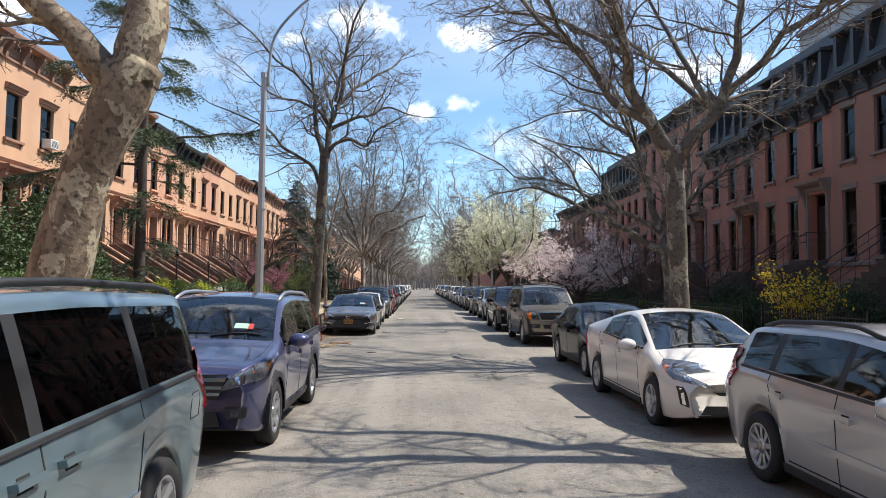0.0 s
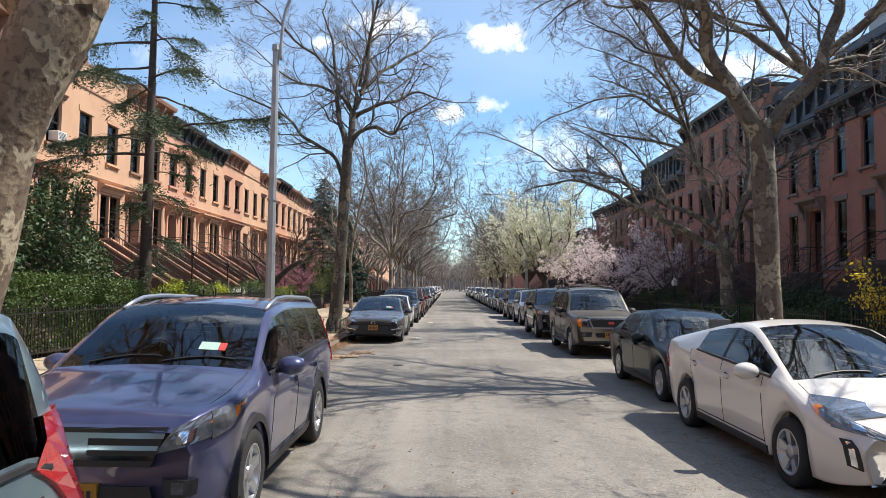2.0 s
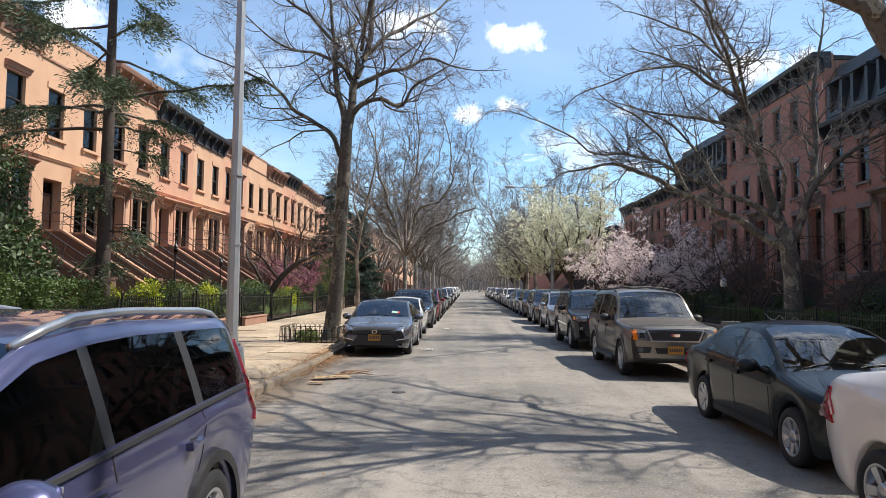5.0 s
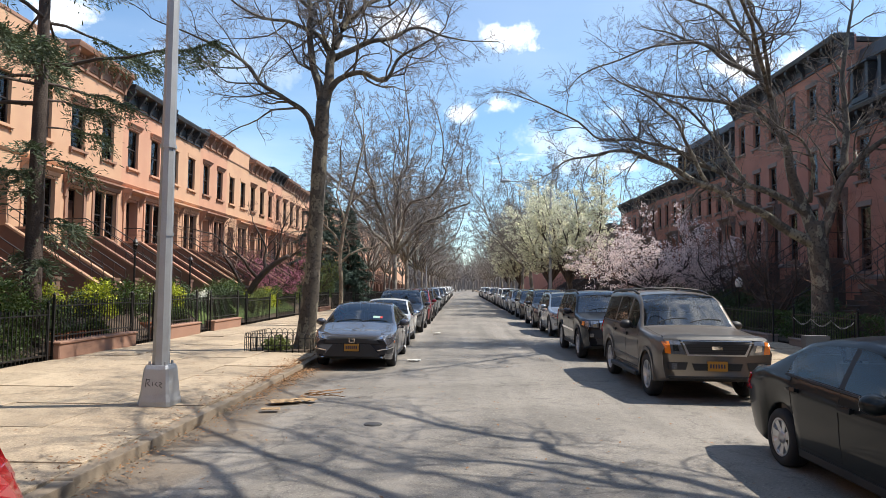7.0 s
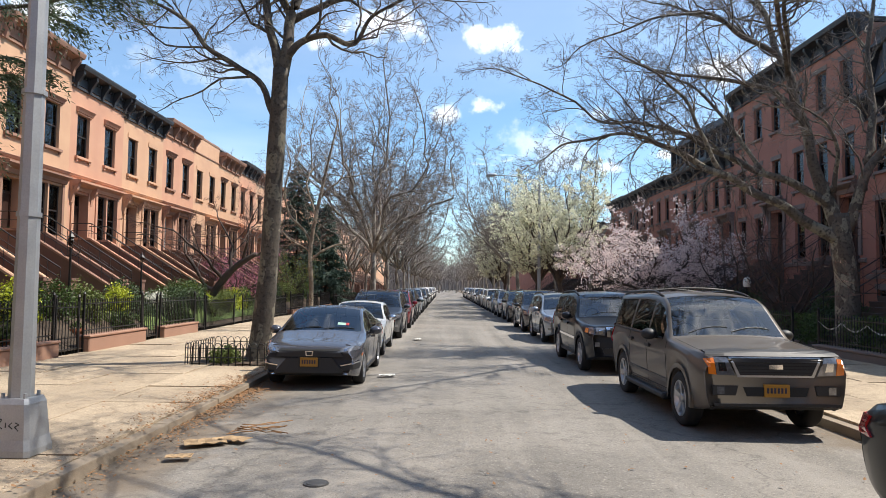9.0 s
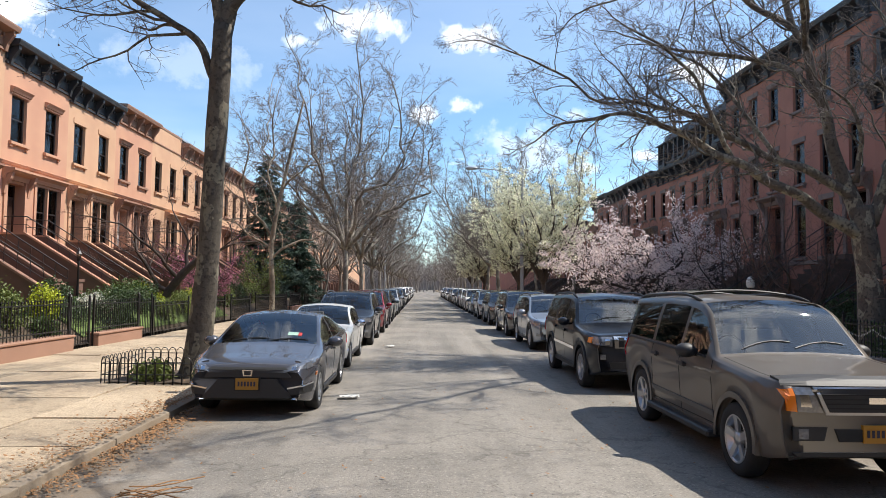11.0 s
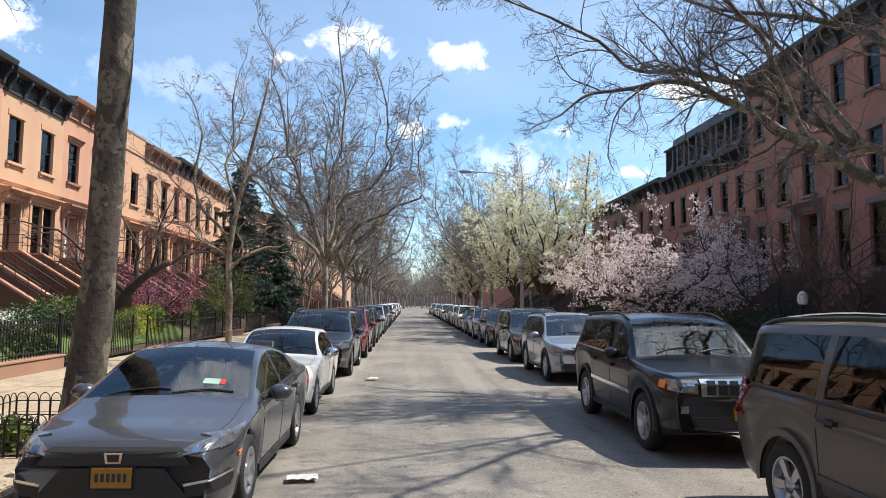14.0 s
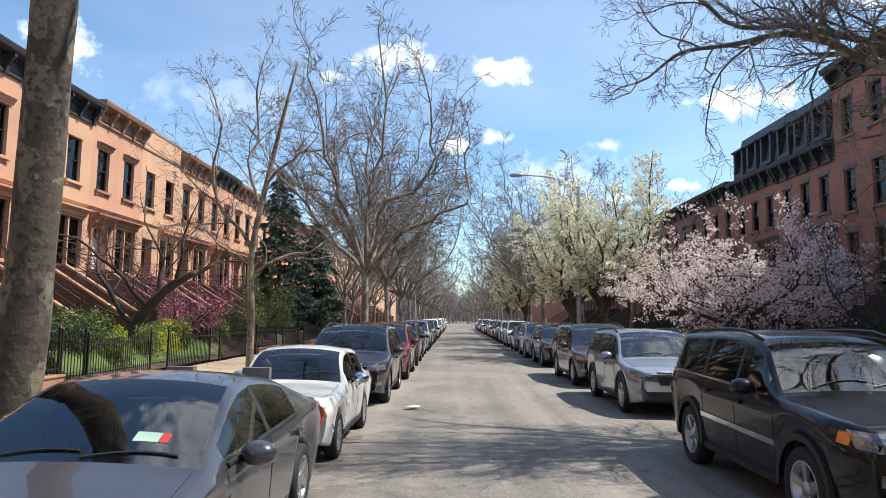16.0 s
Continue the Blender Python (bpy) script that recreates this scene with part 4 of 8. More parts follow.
def plane_tree(name, at, label, trunk, limbs, seed, bark=None, twig=None, maxlevel=5, kids=(6, 6, 6, 5, 3), group="street trees", balls=0, ratio=0.58, up=0.05, rs=1.0, dens=1.9, gnarl=0.42, thin=0.0032):
    """A bare plane tree: its trunk and leading limbs follow given sweeps, the rest grows from them."""
    bark, twig = bark or BARK, twig or TWIG
    TWIG_MIN[0] = thin
    rng = random.Random(seed)
    root = empty(name, pose(*at), label, "tree", group)
    out, tips = [], []
    for j, keys in enumerate([trunk] + list(limbs)):
        pts, rad = smooth_path(keys)
        rad = [q * rs for q in rad]
        if j:
            pts = [p + Vector((noise.noise((p.x * 0.9, p.y * 0.9, p.z * 0.9 + seed)), noise.noise((p.x * 0.9 + 7, p.y * 0.9, p.z * 0.9)), noise.noise((p.x * 0.9, p.y * 0.9 + 5, p.z * 0.9)))) * gnarl * min(1, i / 3) for i, p in enumerate(pts)]
        # slight unevenness of old wood
        rad = [r * (1 + 0.10 * noise.noise((p.x * 1.7 + seed, p.y * 1.7, p.z * 1.3))) for p, r in zip(pts, rad)]
        out.append((pts, rad, 0 if j == 0 else 1))
        total = sum((pts[i + 1] - pts[i]).length for i in range(len(pts) - 1))
        if j == 0:
            continue
        k = max(4, int(total * dens))
        for c in range(k):
            f = 0.22 + 0.78 * (c + rng.uniform(0.1, 0.9)) / k
            i = min(len(pts) - 2, int(f * (len(pts) - 1)))
            base = (pts[i + 1] - pts[i]).normalized()
            ax = base.cross(Vector((rng.gauss(0, 1), rng.gauss(0, 1), rng.gauss(0, 1)))).normalized()
            dd = Matrix.Rotation(radians(rng.uniform(30, 65)), 3, ax) @ base
            grow(rng, pts[i], dd, rng.uniform(1.1, 2.8) * (1.25 - 0.5 * f), min(rad[i] * 0.5, 0.034), 2, out, maxlevel, 0.24, up, kids, ratio, (30, 68), 0.0, tips)
        grow(rng, pts[-1], pts[-1] - pts[-2], 1.5, rad[-1], 2, out, maxlevel, 0.24, up, kids, ratio, (25, 60), 0.0, tips)
    limbs_to(out, root, bark, twig)
    if balls:
        s = Soup()
        for _ in range(balls):
            p = tips[rng.randrange(len(tips))]
            l = rng.uniform(0.05, 0.14)
            s.tube([p, p - Vector((0, 0, l))], [0.002, 0.002], 3, cap=False)
            c = p - Vector((0, 0, l + 0.017))
            r = 0.017
            s.tube([c + Vector((0, 0, r)), c + Vector((0, 0, r * 0.5)), c - Vector((0, 0, r * 0.5)), c - Vector((0, 0, r))], [0.003, r, r, 0.003], 5, cap=False)
        tagged(s.ob("seed_ball", BARK_DARK, root), kind="stuff")
    return root


def kinked(rng, h, r0, lean=(0, 0)):
    """A plain upright trunk with gentle bends, for the farther trees."""
    return [(0, 0, -0.1, r0 * 1.5), (0.0, 0.0, 0.35, r0 * 1.1), (lean[0] * 0.35 + rng.uniform(-.1, .1), lean[1] * 0.35, h * 0.35, r0 * 0.95), (lean[0] * 0.7 + rng.uniform(-.12, .12), lean[1] * 0.7, h * 0.7, r0 * 0.85), (lean[0], lean[1], h, r0 * 0.75)]


def crown_limbs(rng, top, r0, n, rise, reach, avoid=None):
    res = []
    for i in range(n):
        a = 2 * math.pi * (i + rng.uniform(-0.3, 0.3)) / n
        rr = reach * rng.uniform(0.6, 1.1)
        hh = rise * rng.uniform(0.6, 1.15)
        x, y, z = top
        res.append([(x, y, z - 0.25, r0 * 0.6), (x + math.cos(a) * rr * 0.36 + rng.uniform(-.25, .25), y + math.sin(a) * rr * 0.36, z + hh * 0.26, r0 * 0.45),
                    (x + math.cos(a + 0.25) * rr * 0.78, y + math.sin(a + 0.25) * rr * 0.78 + rng.uniform(-.4, .4), z + hh * 0.56, r0 * 0.28), (x + math.cos(a) * rr, y + math.sin(a) * rr, z + hh, r0 * 0.12)])
    return res


# old leaning plane beside the van, its crown high over the parked cars
plane_tree("plane_tree", (-4.5, 8.5, 0.12), "leaning mottled plane tree trunk with flaking pale bark",
           [(-0.25, -0.1, -0.1, 0.50), (-0.15, -0.05, 0.5, 0.40), (0.10, 0.0, 1.8, 0.34), (0.38, 0.0, 3.0, 0.31), (0.75, 0.0, 3.9, 0.32), (0.95, 0.05, 4.4, 0.30)],
           [[(0.9, 0, 4.1, 0.28), (1.0, 0.1, 5.2, 0.25), (1.0, 0.4, 7.0, 0.18), (1.5, 0.9, 9.5, 0.10)],
            [(0.85, 0, 3.95, 0.24), (0.2, -0.2, 4.7, 0.18), (-0.8, -0.5, 5.8, 0.13), (-2.0, -0.9, 8.0, 0.07)],
            # limbs above the view, added so the windscreens mirror branches
            [(1.0, 0.3, 6.6, 0.14), (0.6, 1.8, 8.6, 0.11), (0.0, 3.4, 10.0, 0.08), (-0.8, 5.2, 11.2, 0.04)],
            [(1.0, 0.3, 6.8, 0.13), (2.2, 1.4, 8.8, 0.10), (3.2, 2.4, 10.2, 0.07), (4.4, 3.4, 11.2, 0.04)],
            [(-1.2, -0.6, 6.4, 0.11), (-2.2, 1.0, 8.6, 0.08), (-3.0, 3.0, 10.0, 0.05), (-3.4, 4.6, 11.0, 0.03)],
            [(-0.4, -0.3, 5.2, 0.14), (-1.4, 1.6, 7.6, 0.12), (-2.6, 3.6, 9.4, 0.09), (-3.8, 6.0, 10.8, 0.05)],
            [(0.9, 0.3, 6.2, 0.14), (-0.6, 2.2, 8.2, 0.11), (-2.2, 3.2, 9.6, 0.08), (-4.4, 3.4, 10.8, 0.05)]], 3, BARK_MOTTLED, maxlevel=4, kids=(3, 3, 6, 5), gnarl=0.2)
# plane by the parked grey sedan
plane_tree("plane_tree", (-4.25, 26.55, 0.12), "tall slender bare plane tree in railed pit",
           [(0.05, 0.0, -0.1, 0.40), (0.14, 0.0, 0.3, 0.29), (0.29, 0.0, 2.0, 0.245), (0.40, -0.1, 4.2, 0.23), (0.48, -0.2, 5.6, 0.22), (0.52, -0.25, 6.5, 0.205)],
           [[(0.50, -0.2, 6.2, 0.19), (0.62, -0.1, 7.3, 0.155), (0.82, 0.0, 8.3, 0.13), (1.1, 0.1, 9.3, 0.10), (1.3, 0.3, 11.6, 0.05)],
            [(0.50, -0.2, 6.3, 0.14), (0.24, -0.15, 7.3, 0.115), (0.15, 0.0, 8.4, 0.09), (-0.1, 0.2, 9.6, 0.07), (-0.5, 0.4, 11.4, 0.04)],
            [(0.46, -0.1, 5.3, 0.10), (0.09, -0.2, 6.2, 0.085), (-0.43, -0.3, 6.55, 0.075), (-1.1, -0.4, 6.9, 0.065), (-1.5, -0.5, 7.4, 0.055), (-2.2, -0.6, 7.9, 0.04), (-3.4, -0.7, 8.3, 0.025)],
            [(0.52, -0.2, 6.6, 0.12), (0.9, -0.3, 7.0, 0.095), (1.5, -0.4, 7.15, 0.08), (2.2, -0.5, 6.9, 0.06), (2.7, -0.6, 7.6, 0.045), (3.4, -0.7, 7.9, 0.03)],
            [(0.7, 0.0, 7.7, 0.11), (1.5, 0.1, 8.2, 0.085), (2.2, 0.2, 8.4, 0.07), (3.0, 0.3, 8.7, 0.05), (3.9, 0.4, 8.4, 0.03)],
            [(0.7, 0.0, 7.8, 0.10), (0.28, 0.3, 8.5, 0.08), (-0.6, 0.6, 9.0, 0.06), (-1.6, 0.8, 9.3, 0.04), (-3.0, 0.9, 10.2, 0.025)],
            [(0.9, 0.0, 8.6, 0.09), (1.9, 1.2, 10.0, 0.07), (3.2, 2.4, 11.2, 0.04)], [(0.9, -0.1, 8.8, 0.08), (1.4, -1.6, 10.2, 0.06), (2.2, -3.2, 11.6, 0.04)],
            [(0.8, 0.0, 8.4, 0.08), (0.2, 1.8, 10.2, 0.06), (0.4, 3.8, 11.4, 0.04)], [(0.2, 0.2, 9.0, 0.07), (-1.4, -0.4, 10.4, 0.05), (-3.0, -0.8, 11.8, 0.03)]], 11, BARK, balls=120, rs=0.84, dens=2.6, kids=(6, 6, 6, 5, 2), gnarl=0.18)
# great plane on the right-hand pavement
plane_tree("plane_tree", (5.88, 15.35, 0.12), "great forked plane tree casting branch shade on the road",
           [(0.15, 0, -0.1, 0.50), (0.1, 0, 0.4, 0.37), (0.05, 0, 2.0, 0.33), (0.0, 0, 3.8, 0.33), (-0.05, 0, 4.9, 0.33)],
           [[(-0.05, 0, 4.6, 0.27), (-0.75, -0.1, 5.7, 0.22), (-1.25, -0.2, 7.0, 0.18), (-1.6, -0.3, 8.8, 0.13), (-2.3, -0.3, 11.0, 0.06)],
            [(-0.5, -0.1, 5.3, 0.17), (-1.5, 0.2, 6.1, 0.14), (-2.3, 0.3, 7.2, 0.10), (-3.6, 0.4, 8.3, 0.08), (-5.2, 0.2, 9.2, 0.05)],
            [(0.1, 0, 4.7, 0.24), (0.8, -0.1, 5.6, 0.20), (1.35, -0.2, 6.9, 0.16), (1.5, -0.1, 9.0, 0.11), (1.3, 0.2, 11.0, 0.05)],
            [(1.0, -0.1, 6.0, 0.14), (2.0, -0.5, 7.0, 0.12), (3.4, -1.0, 8.4, 0.09), (4.8, -1.5, 9.4, 0.05)],
            [(0.5, 0, 5.2, 0.10), (1.5, 0.6, 6.2, 0.08), (2.6, 1.4, 6.6, 0.05), (4.0, 2.4, 7.2, 0.03)],
            [(-1.1, -0.2, 6.4, 0.12), (-1.9, -1.2, 8.0, 0.09), (-2.8, -2.6, 9.5, 0.05)],
            [(0.9, 0.0, 5.8, 0.12), (0.4, 1.2, 7.8, 0.09), (-0.1, 2.4, 10.0, 0.04)],
            [(-1.5, -0.3, 8.0, 0.10), (-2.0, 1.2, 9.4, 0.08), (-3.0, 3.2, 10.4, 0.05), (-3.8, 5.2, 11.0, 0.03)], [(-1.4, -0.2, 7.4, 0.10), (-2.6, -1.6, 8.6, 0.08), (-4.4, -3.4, 9.6, 0.05), (-6.0, -5.0, 10.2, 0.03)],
            [(-2.3, 0.3, 7.2, 0.09), (-3.6, -0.8, 8.4, 0.07), (-5.6, -2.2, 9.2, 0.05), (-7.4, -3.0, 10.2, 0.03)], [(1.5, -0.1, 8.6, 0.09), (0.4, 1.8, 10.4, 0.07), (-0.8, 4.0, 11.8, 0.04)], [(-1.6, -0.3, 8.8, 0.08), (-3.2, 0.4, 10.2, 0.06), (-5.0, 1.4, 11.6, 0.04)],
            [(0.9, 0, 5.8, 0.12), (0.2, 2.6, 8.0, 0.09), (-1.0, 5.0, 9.6, 0.06), (-2.4, 7.2, 10.6, 0.03)], [(-1.25, -0.2, 7.0, 0.11), (-2.4, 2.4, 8.8, 0.08), (-3.6, 5.0, 10.0, 0.05), (-4.6, 7.4, 11.0, 0.03)]], 23, BARK_MID, balls=60, rs=0.66, dens=2.3, kids=(6, 6, 6, 5, 2), gnarl=0.25)
# broad plane in the right-hand garden, long limbs over the street
plane_tree("plane_tree", (11.6, 31.4, 0.2), "broad old plane in garden with limb over the street",
           [(0.3, 0, -0.1, 0.62), (0.2, 0, 0.5, 0.48), (0.12, 0, 2.2, 0.42), (0.0, 0, 3.2, 0.42), (-0.05, 0, 3.9, 0.36)],
           [[(-0.05, 0.0, 3.1, 0.26), (-1.36, -0.1, 3.85, 0.21), (-2.53, -0.22, 4.4, 0.18), (-3.6, -0.33, 4.95, 0.155), (-4.5, -0.44, 5.4, 0.13), (-5.5, -0.55, 5.85, 0.105), (-6.1, -0.65, 6.0, 0.085), (-7.1, -0.8, 6.0, 0.06), (-8.0, -0.9, 5.7, 0.045), (-8.7, -1.0, 5.35, 0.03)],
            [(-0.2, 0.0, 4.1, 0.20), (-1.28, 0.05, 4.8, 0.165), (-2.15, 0.1, 5.07, 0.14), (-3.0, 0.15, 5.45, 0.12), (-4.05, 0.2, 6.05, 0.10), (-5.1, 0.25, 6.5, 0.085), (-6.0, 0.25, 6.55, 0.07), (-6.9, 0.3, 6.65, 0.055), (-8.45, 0.35, 7.65, 0.04), (-9.8, 0.4, 8.15, 0.025)],
            [(-0.05, 0.0, 3.4, 0.29), (-0.65, 0.1, 5.3, 0.23), (-1.05, 0.15, 7.0, 0.19), (-1.35, 0.25, 8.1, 0.16), (-1.7, 0.35, 8.85, 0.13), (-1.95, 0.4, 10.1, 0.10), (-2.8, 0.6, 12.1, 0.05)],
            [(-1.65, 0.35, 8.8, 0.12), (-2.75, 0.15, 9.3, 0.10), (-3.45, -0.1, 9.7, 0.08), (-4.2, -0.35, 9.8, 0.07), (-5.3, -0.6, 9.6, 0.055), (-6.4, -0.85, 9.1, 0.04), (-7.7, -1.1, 8.45, 0.03)],
            [(-0.25, -0.1, 4.5, 0.11), (-0.2, -0.35, 5.7, 0.085), (-0.7, -0.6, 6.3, 0.06), (-1.25, -0.9, 6.6, 0.04)],
            [(0.2, 0.0, 3.4, 0.24), (0.73, -0.25, 5.0, 0.19), (1.24, -0.5, 6.0, 0.15), (2.15, -0.75, 6.7, 0.11), (3.2, -1.0, 7.4, 0.07)],
            [(0.6, -0.1, 4.6, 0.20), (1.2, 0.3, 6.8, 0.16), (1.3, 0.5, 9.0, 0.11), (1.6, 0.5, 11.6, 0.05)],
            [(-3.6, -0.33, 4.95, 0.10), (-4.3, -0.6, 6.2, 0.08), (-5.0, -0.8, 7.3, 0.06), (-6.3, -1.0, 8.1, 0.04)],
            [(-2.15, 0.1, 5.07, 0.10), (-2.9, 0.5, 6.4, 0.08), (-3.6, 0.9, 7.6, 0.06), (-5.0, 1.2, 8.6, 0.04)],
            [(-1.05, 0.15, 7.0, 0.13), (-2.2, 0.6, 7.9, 0.10), (-3.6, 1.0, 8.2, 0.07), (-5.4, 1.4, 8.8, 0.04)],
            [(-1.7, 0.35, 8.85, 0.11), (-2.8, 1.8, 10.4, 0.08), (-4.4, 3.0, 11.4, 0.04)], [(-1.35, 0.25, 8.1, 0.11), (-2.4, -1.6, 9.6, 0.08), (-4.0, -3.2, 10.6, 0.05), (-5.6, -4.4, 11.2, 0.03)], [(-1.95, 0.4, 10.1, 0.08), (-3.4, 0.2, 11.2, 0.06), (-5.4, 0.0, 11.9, 0.03)],
            [(-1.35, 0.25, 8.1, 0.11), (-3.2, -2.8, 9.4, 0.08), (-5.0, -5.6, 10.4, 0.05), (-6.4, -7.6, 11.0, 0.03)]], 37, BARK_MID, balls=150, rs=0.72, dens=2.7, kids=(6, 6, 6, 5, 2), gnarl=0.15)

# plane beside the first cars, mostly overhead
plane_tree("plane_tree", (6.35, 7.3, 0.12), "pavement plane tree whose bare limbs reach over the road",
           [(0.1, 0, -0.1, 0.40), (0.05, 0, 0.4, 0.30), (0.0, 0, 2.0, 0.27), (0.0, 0, 4.6, 0.25)],
           [[(0, 0, 4.2, 0.18), (-1.2, 0.5, 5.8, 0.14), (-2.6, 0.9, 7.4, 0.10), (-4.2, 1.3, 8.6, 0.05)],
            [(0, 0, 4.4, 0.18), (-0.6, -0.8, 6.2, 0.14), (-1.6, -1.6, 8.4, 0.09), (-2.4, -2.2, 10.4, 0.04)],
            [(0, 0, 4.5, 0.18), (0.1, 1.2, 6.8, 0.14), (-0.6, 2.2, 9.0, 0.09), (-1.4, 3.0, 10.8, 0.04)],
            [(0, 0, 4.5, 0.16), (1.2, 0.0, 6.2, 0.12), (2.4, 0.3, 8.6, 0.06)]], 29, BARK)

rngT = random.Random(77)
# two generic bare street trees, repeated along both pavements
proto = []
for s_ in range(4):
    rg = random.Random(100 + s_)
    top = (rg.uniform(-.4, .4), 0, 3.3)
    lite = s_ > 1
    tr = plane_tree("plane_tree", (0, 0, 0), "bare street plane tree with spreading twiggy crown", kinked(rg, 3.4, 0.19 + 0.03 * (s_ % 2), (top[0], 0)),
                    crown_limbs(rg, top, 0.22, 7 if s_ == 0 else 6, 7.6 if s_ == 0 else 6.8, 6.2 if s_ == 0 else 5.4) + crown_limbs(rg, (top[0], 0, 3.4), 0.22, 3, 8.6, 2.8), 200 + s_, BARK_SUNLIT, balls=30 if lite else 60, rs=0.8, maxlevel=4, kids=(6, 6, 5, 3) if lite else (6, 6, 6, 5), dens=0.85 if lite else 2.2, thin=0.011 if lite else 0.0065)
    proto.append(tr)
# the last four stand unseen behind the camera, added to darken car reflections
spots = [(-4.25, 52.0), (6.1, 68.0), (-4.4, 85.0), (6.0, 97), (-4.3, 63.5), (-4.3, 74.0), (6.0, 77.0), (-4.2, 95), (-4.4, 105), (-4.3, 116), (-4.3, 128), (-4.3, 141), (-4.3, 155), (-4.3, 170), (-9.5, 79), (-10, 97), (-10.5, 88), (-11, 112), (-10, 126),
         (6.1, 87.0), (6.1, 108), (6.1, 121), (6.0, 135), (6.0, 150), (6, 166), (-4.3, 186), (6.0, 183), (-1.5, 204), (3.5, 214), (-8, 210), (9.5, 205), (11.5, 66), (12, 84), (-4.4, -5.0), (6.2, -9.0), (-4.3, -16.0), (6.2, -20.0)]
for k, (x, y) in enumerate(spots):
    m = pose(x, y, 0.12, 0, 0, rngT.uniform(0, 360))
    if k < 4:
        proto[k].matrix_basis = m @ Matrix.Diagonal((1.12, 1.12, 1.2, 1) if k == 0 else (1.0, 1.0, 1.06, 1))
    else:
        copy_thing(proto[k % 2 if k < 7 or y < 0 else 2 + k % 2], m)
# slim young tree on the left-hand pavement
rg = random.Random(9)
plane_tree("young_tree", (-5.0, 36.8, 0.12), "slim young bare street tree with pale bark", [(0, 0, -0.1, 0.10), (0.0, 0, 1.6, 0.085), (-0.05, 0, 3.2, 0.075), (0.3, 0, 5.2, 0.06), (0.9, 0, 8.0, 0.03)],
           [[(-0.05, 0, 2.6, 0.045), (0.7, 0.3, 3.3, 0.035), (1.7, 0.5, 3.6, 0.02)], [(0.0, 0, 3.2, 0.05), (-0.7, -0.2, 4.6, 0.04), (-1.0, -0.4, 6.6, 0.02)],
            [(0.3, 0, 5.0, 0.04), (1.0, 0.2, 5.9, 0.03), (2.0, 0.4, 6.3, 0.015)], [(0.1, 0, 4.2, 0.04), (-0.3, 0.4, 6.2, 0.03), (-0.2, 0.6, 8.2, 0.015)], [(-0.05, 0, 2.9, 0.035), (-0.8, 0.3, 3.4, 0.025), (-1.7, 0.4, 3.7, 0.015)]], 41, BARK_PALE, kids=(3, 4, 5, 4, 3), maxlevel=5)
# leaning bare fruit tree in the left-hand gardens
plane_tree("fruit_tree", (-11.2, 43.0, 0.25), "leaning bare fruit tree with reddish budding twigs", [(0, 0, -0.1, 0.24), (0.2, 0, 0.7, 0.19), (0.9, 0, 1.8, 0.17), (1.6, 0, 2.5, 0.14), (2.4, 0, 3.0, 0.10)],
           [[(0.5, 0, 1.2, 0.11), (-0.3, 0.2, 2.2, 0.08), (-1.2, 0.3, 3.4, 0.04)], [(1.2, 0, 2.1, 0.10), (1.2, 0.4, 3.2, 0.07), (0.6, 0.6, 4.6, 0.03)], [(2.2, 0, 2.9, 0.08), (3.0, 0.2, 3.2, 0.05), (4.2, 0.2, 3.6, 0.025)],
            [(0.9, 0, 1.8, 0.08), (-0.2, -0.6, 3.2, 0.05), (-1.9, -0.8, 4.2, 0.025)], [(1.8, 0, 2.6, 0.08), (2.0, -0.5, 3.9, 0.05), (2.4, -0.6, 5.0, 0.02)]], 51, BARK_DARK, TWIG_RED, kids=(4, 5, 6, 5, 3), group="garden trees")


def blossom_tree(name, at, label, h0, r0, rise, reach, petal, per, size, seed, n=6, bark=BARK_DARK, group="flowering trees", spread=0.10, droop=0.0, leaf=None):
    rng = random.Random(seed)
    root = empty(name, pose(*at), label, "tree", group)
    out, tips = [], []
    trunk = kinked(rng, h0, r0, (rng.uniform(-.2, .2), 0))
    pts, rad = smooth_path(trunk)
    out.append((pts, rad, 0))
    for keys in crown_limbs(rng, (pts[-1].x, pts[-1].y, pts[-1].z), r0, n, rise, reach):
        p, r = smooth_path(keys)
        out.append((p, r, 1))
        for i in range(3, len(p) - 1):
            for _ in range(2):
                ax = (p[i + 1] - p[i]).cross(Vector((rng.gauss(0, 1), rng.gauss(0, 1), rng.gauss(0, 1)))).normalized()
                grow(rng, p[i], Matrix.Rotation(radians(rng.uniform(30, 70)), 3, ax) @ (p[i + 1] - p[i]), reach * rng.uniform(0.25, 0.5), r[i] * 0.5, 2, out, 3, 0.15, 0.02, (4, 4, 4), 0.6, (30, 60), droop, tips)
    limbs_to(out, root, bark, TWIG if bark is not BARK_DARK else BARK_DARK, 2)
    s = Soup()
    scatter_leaves(s, rng, tips, per, spread, size, 1.0)
    tagged(s.ob("blossom", petal, root), kind="stuff")
    if leaf:
        s = Soup(); scatter_leaves(s, rng, tips, per // 9, spread, size, 1.0)
        tagged(s.ob("young_leaves", leaf, root), kind="stuff")
    return root


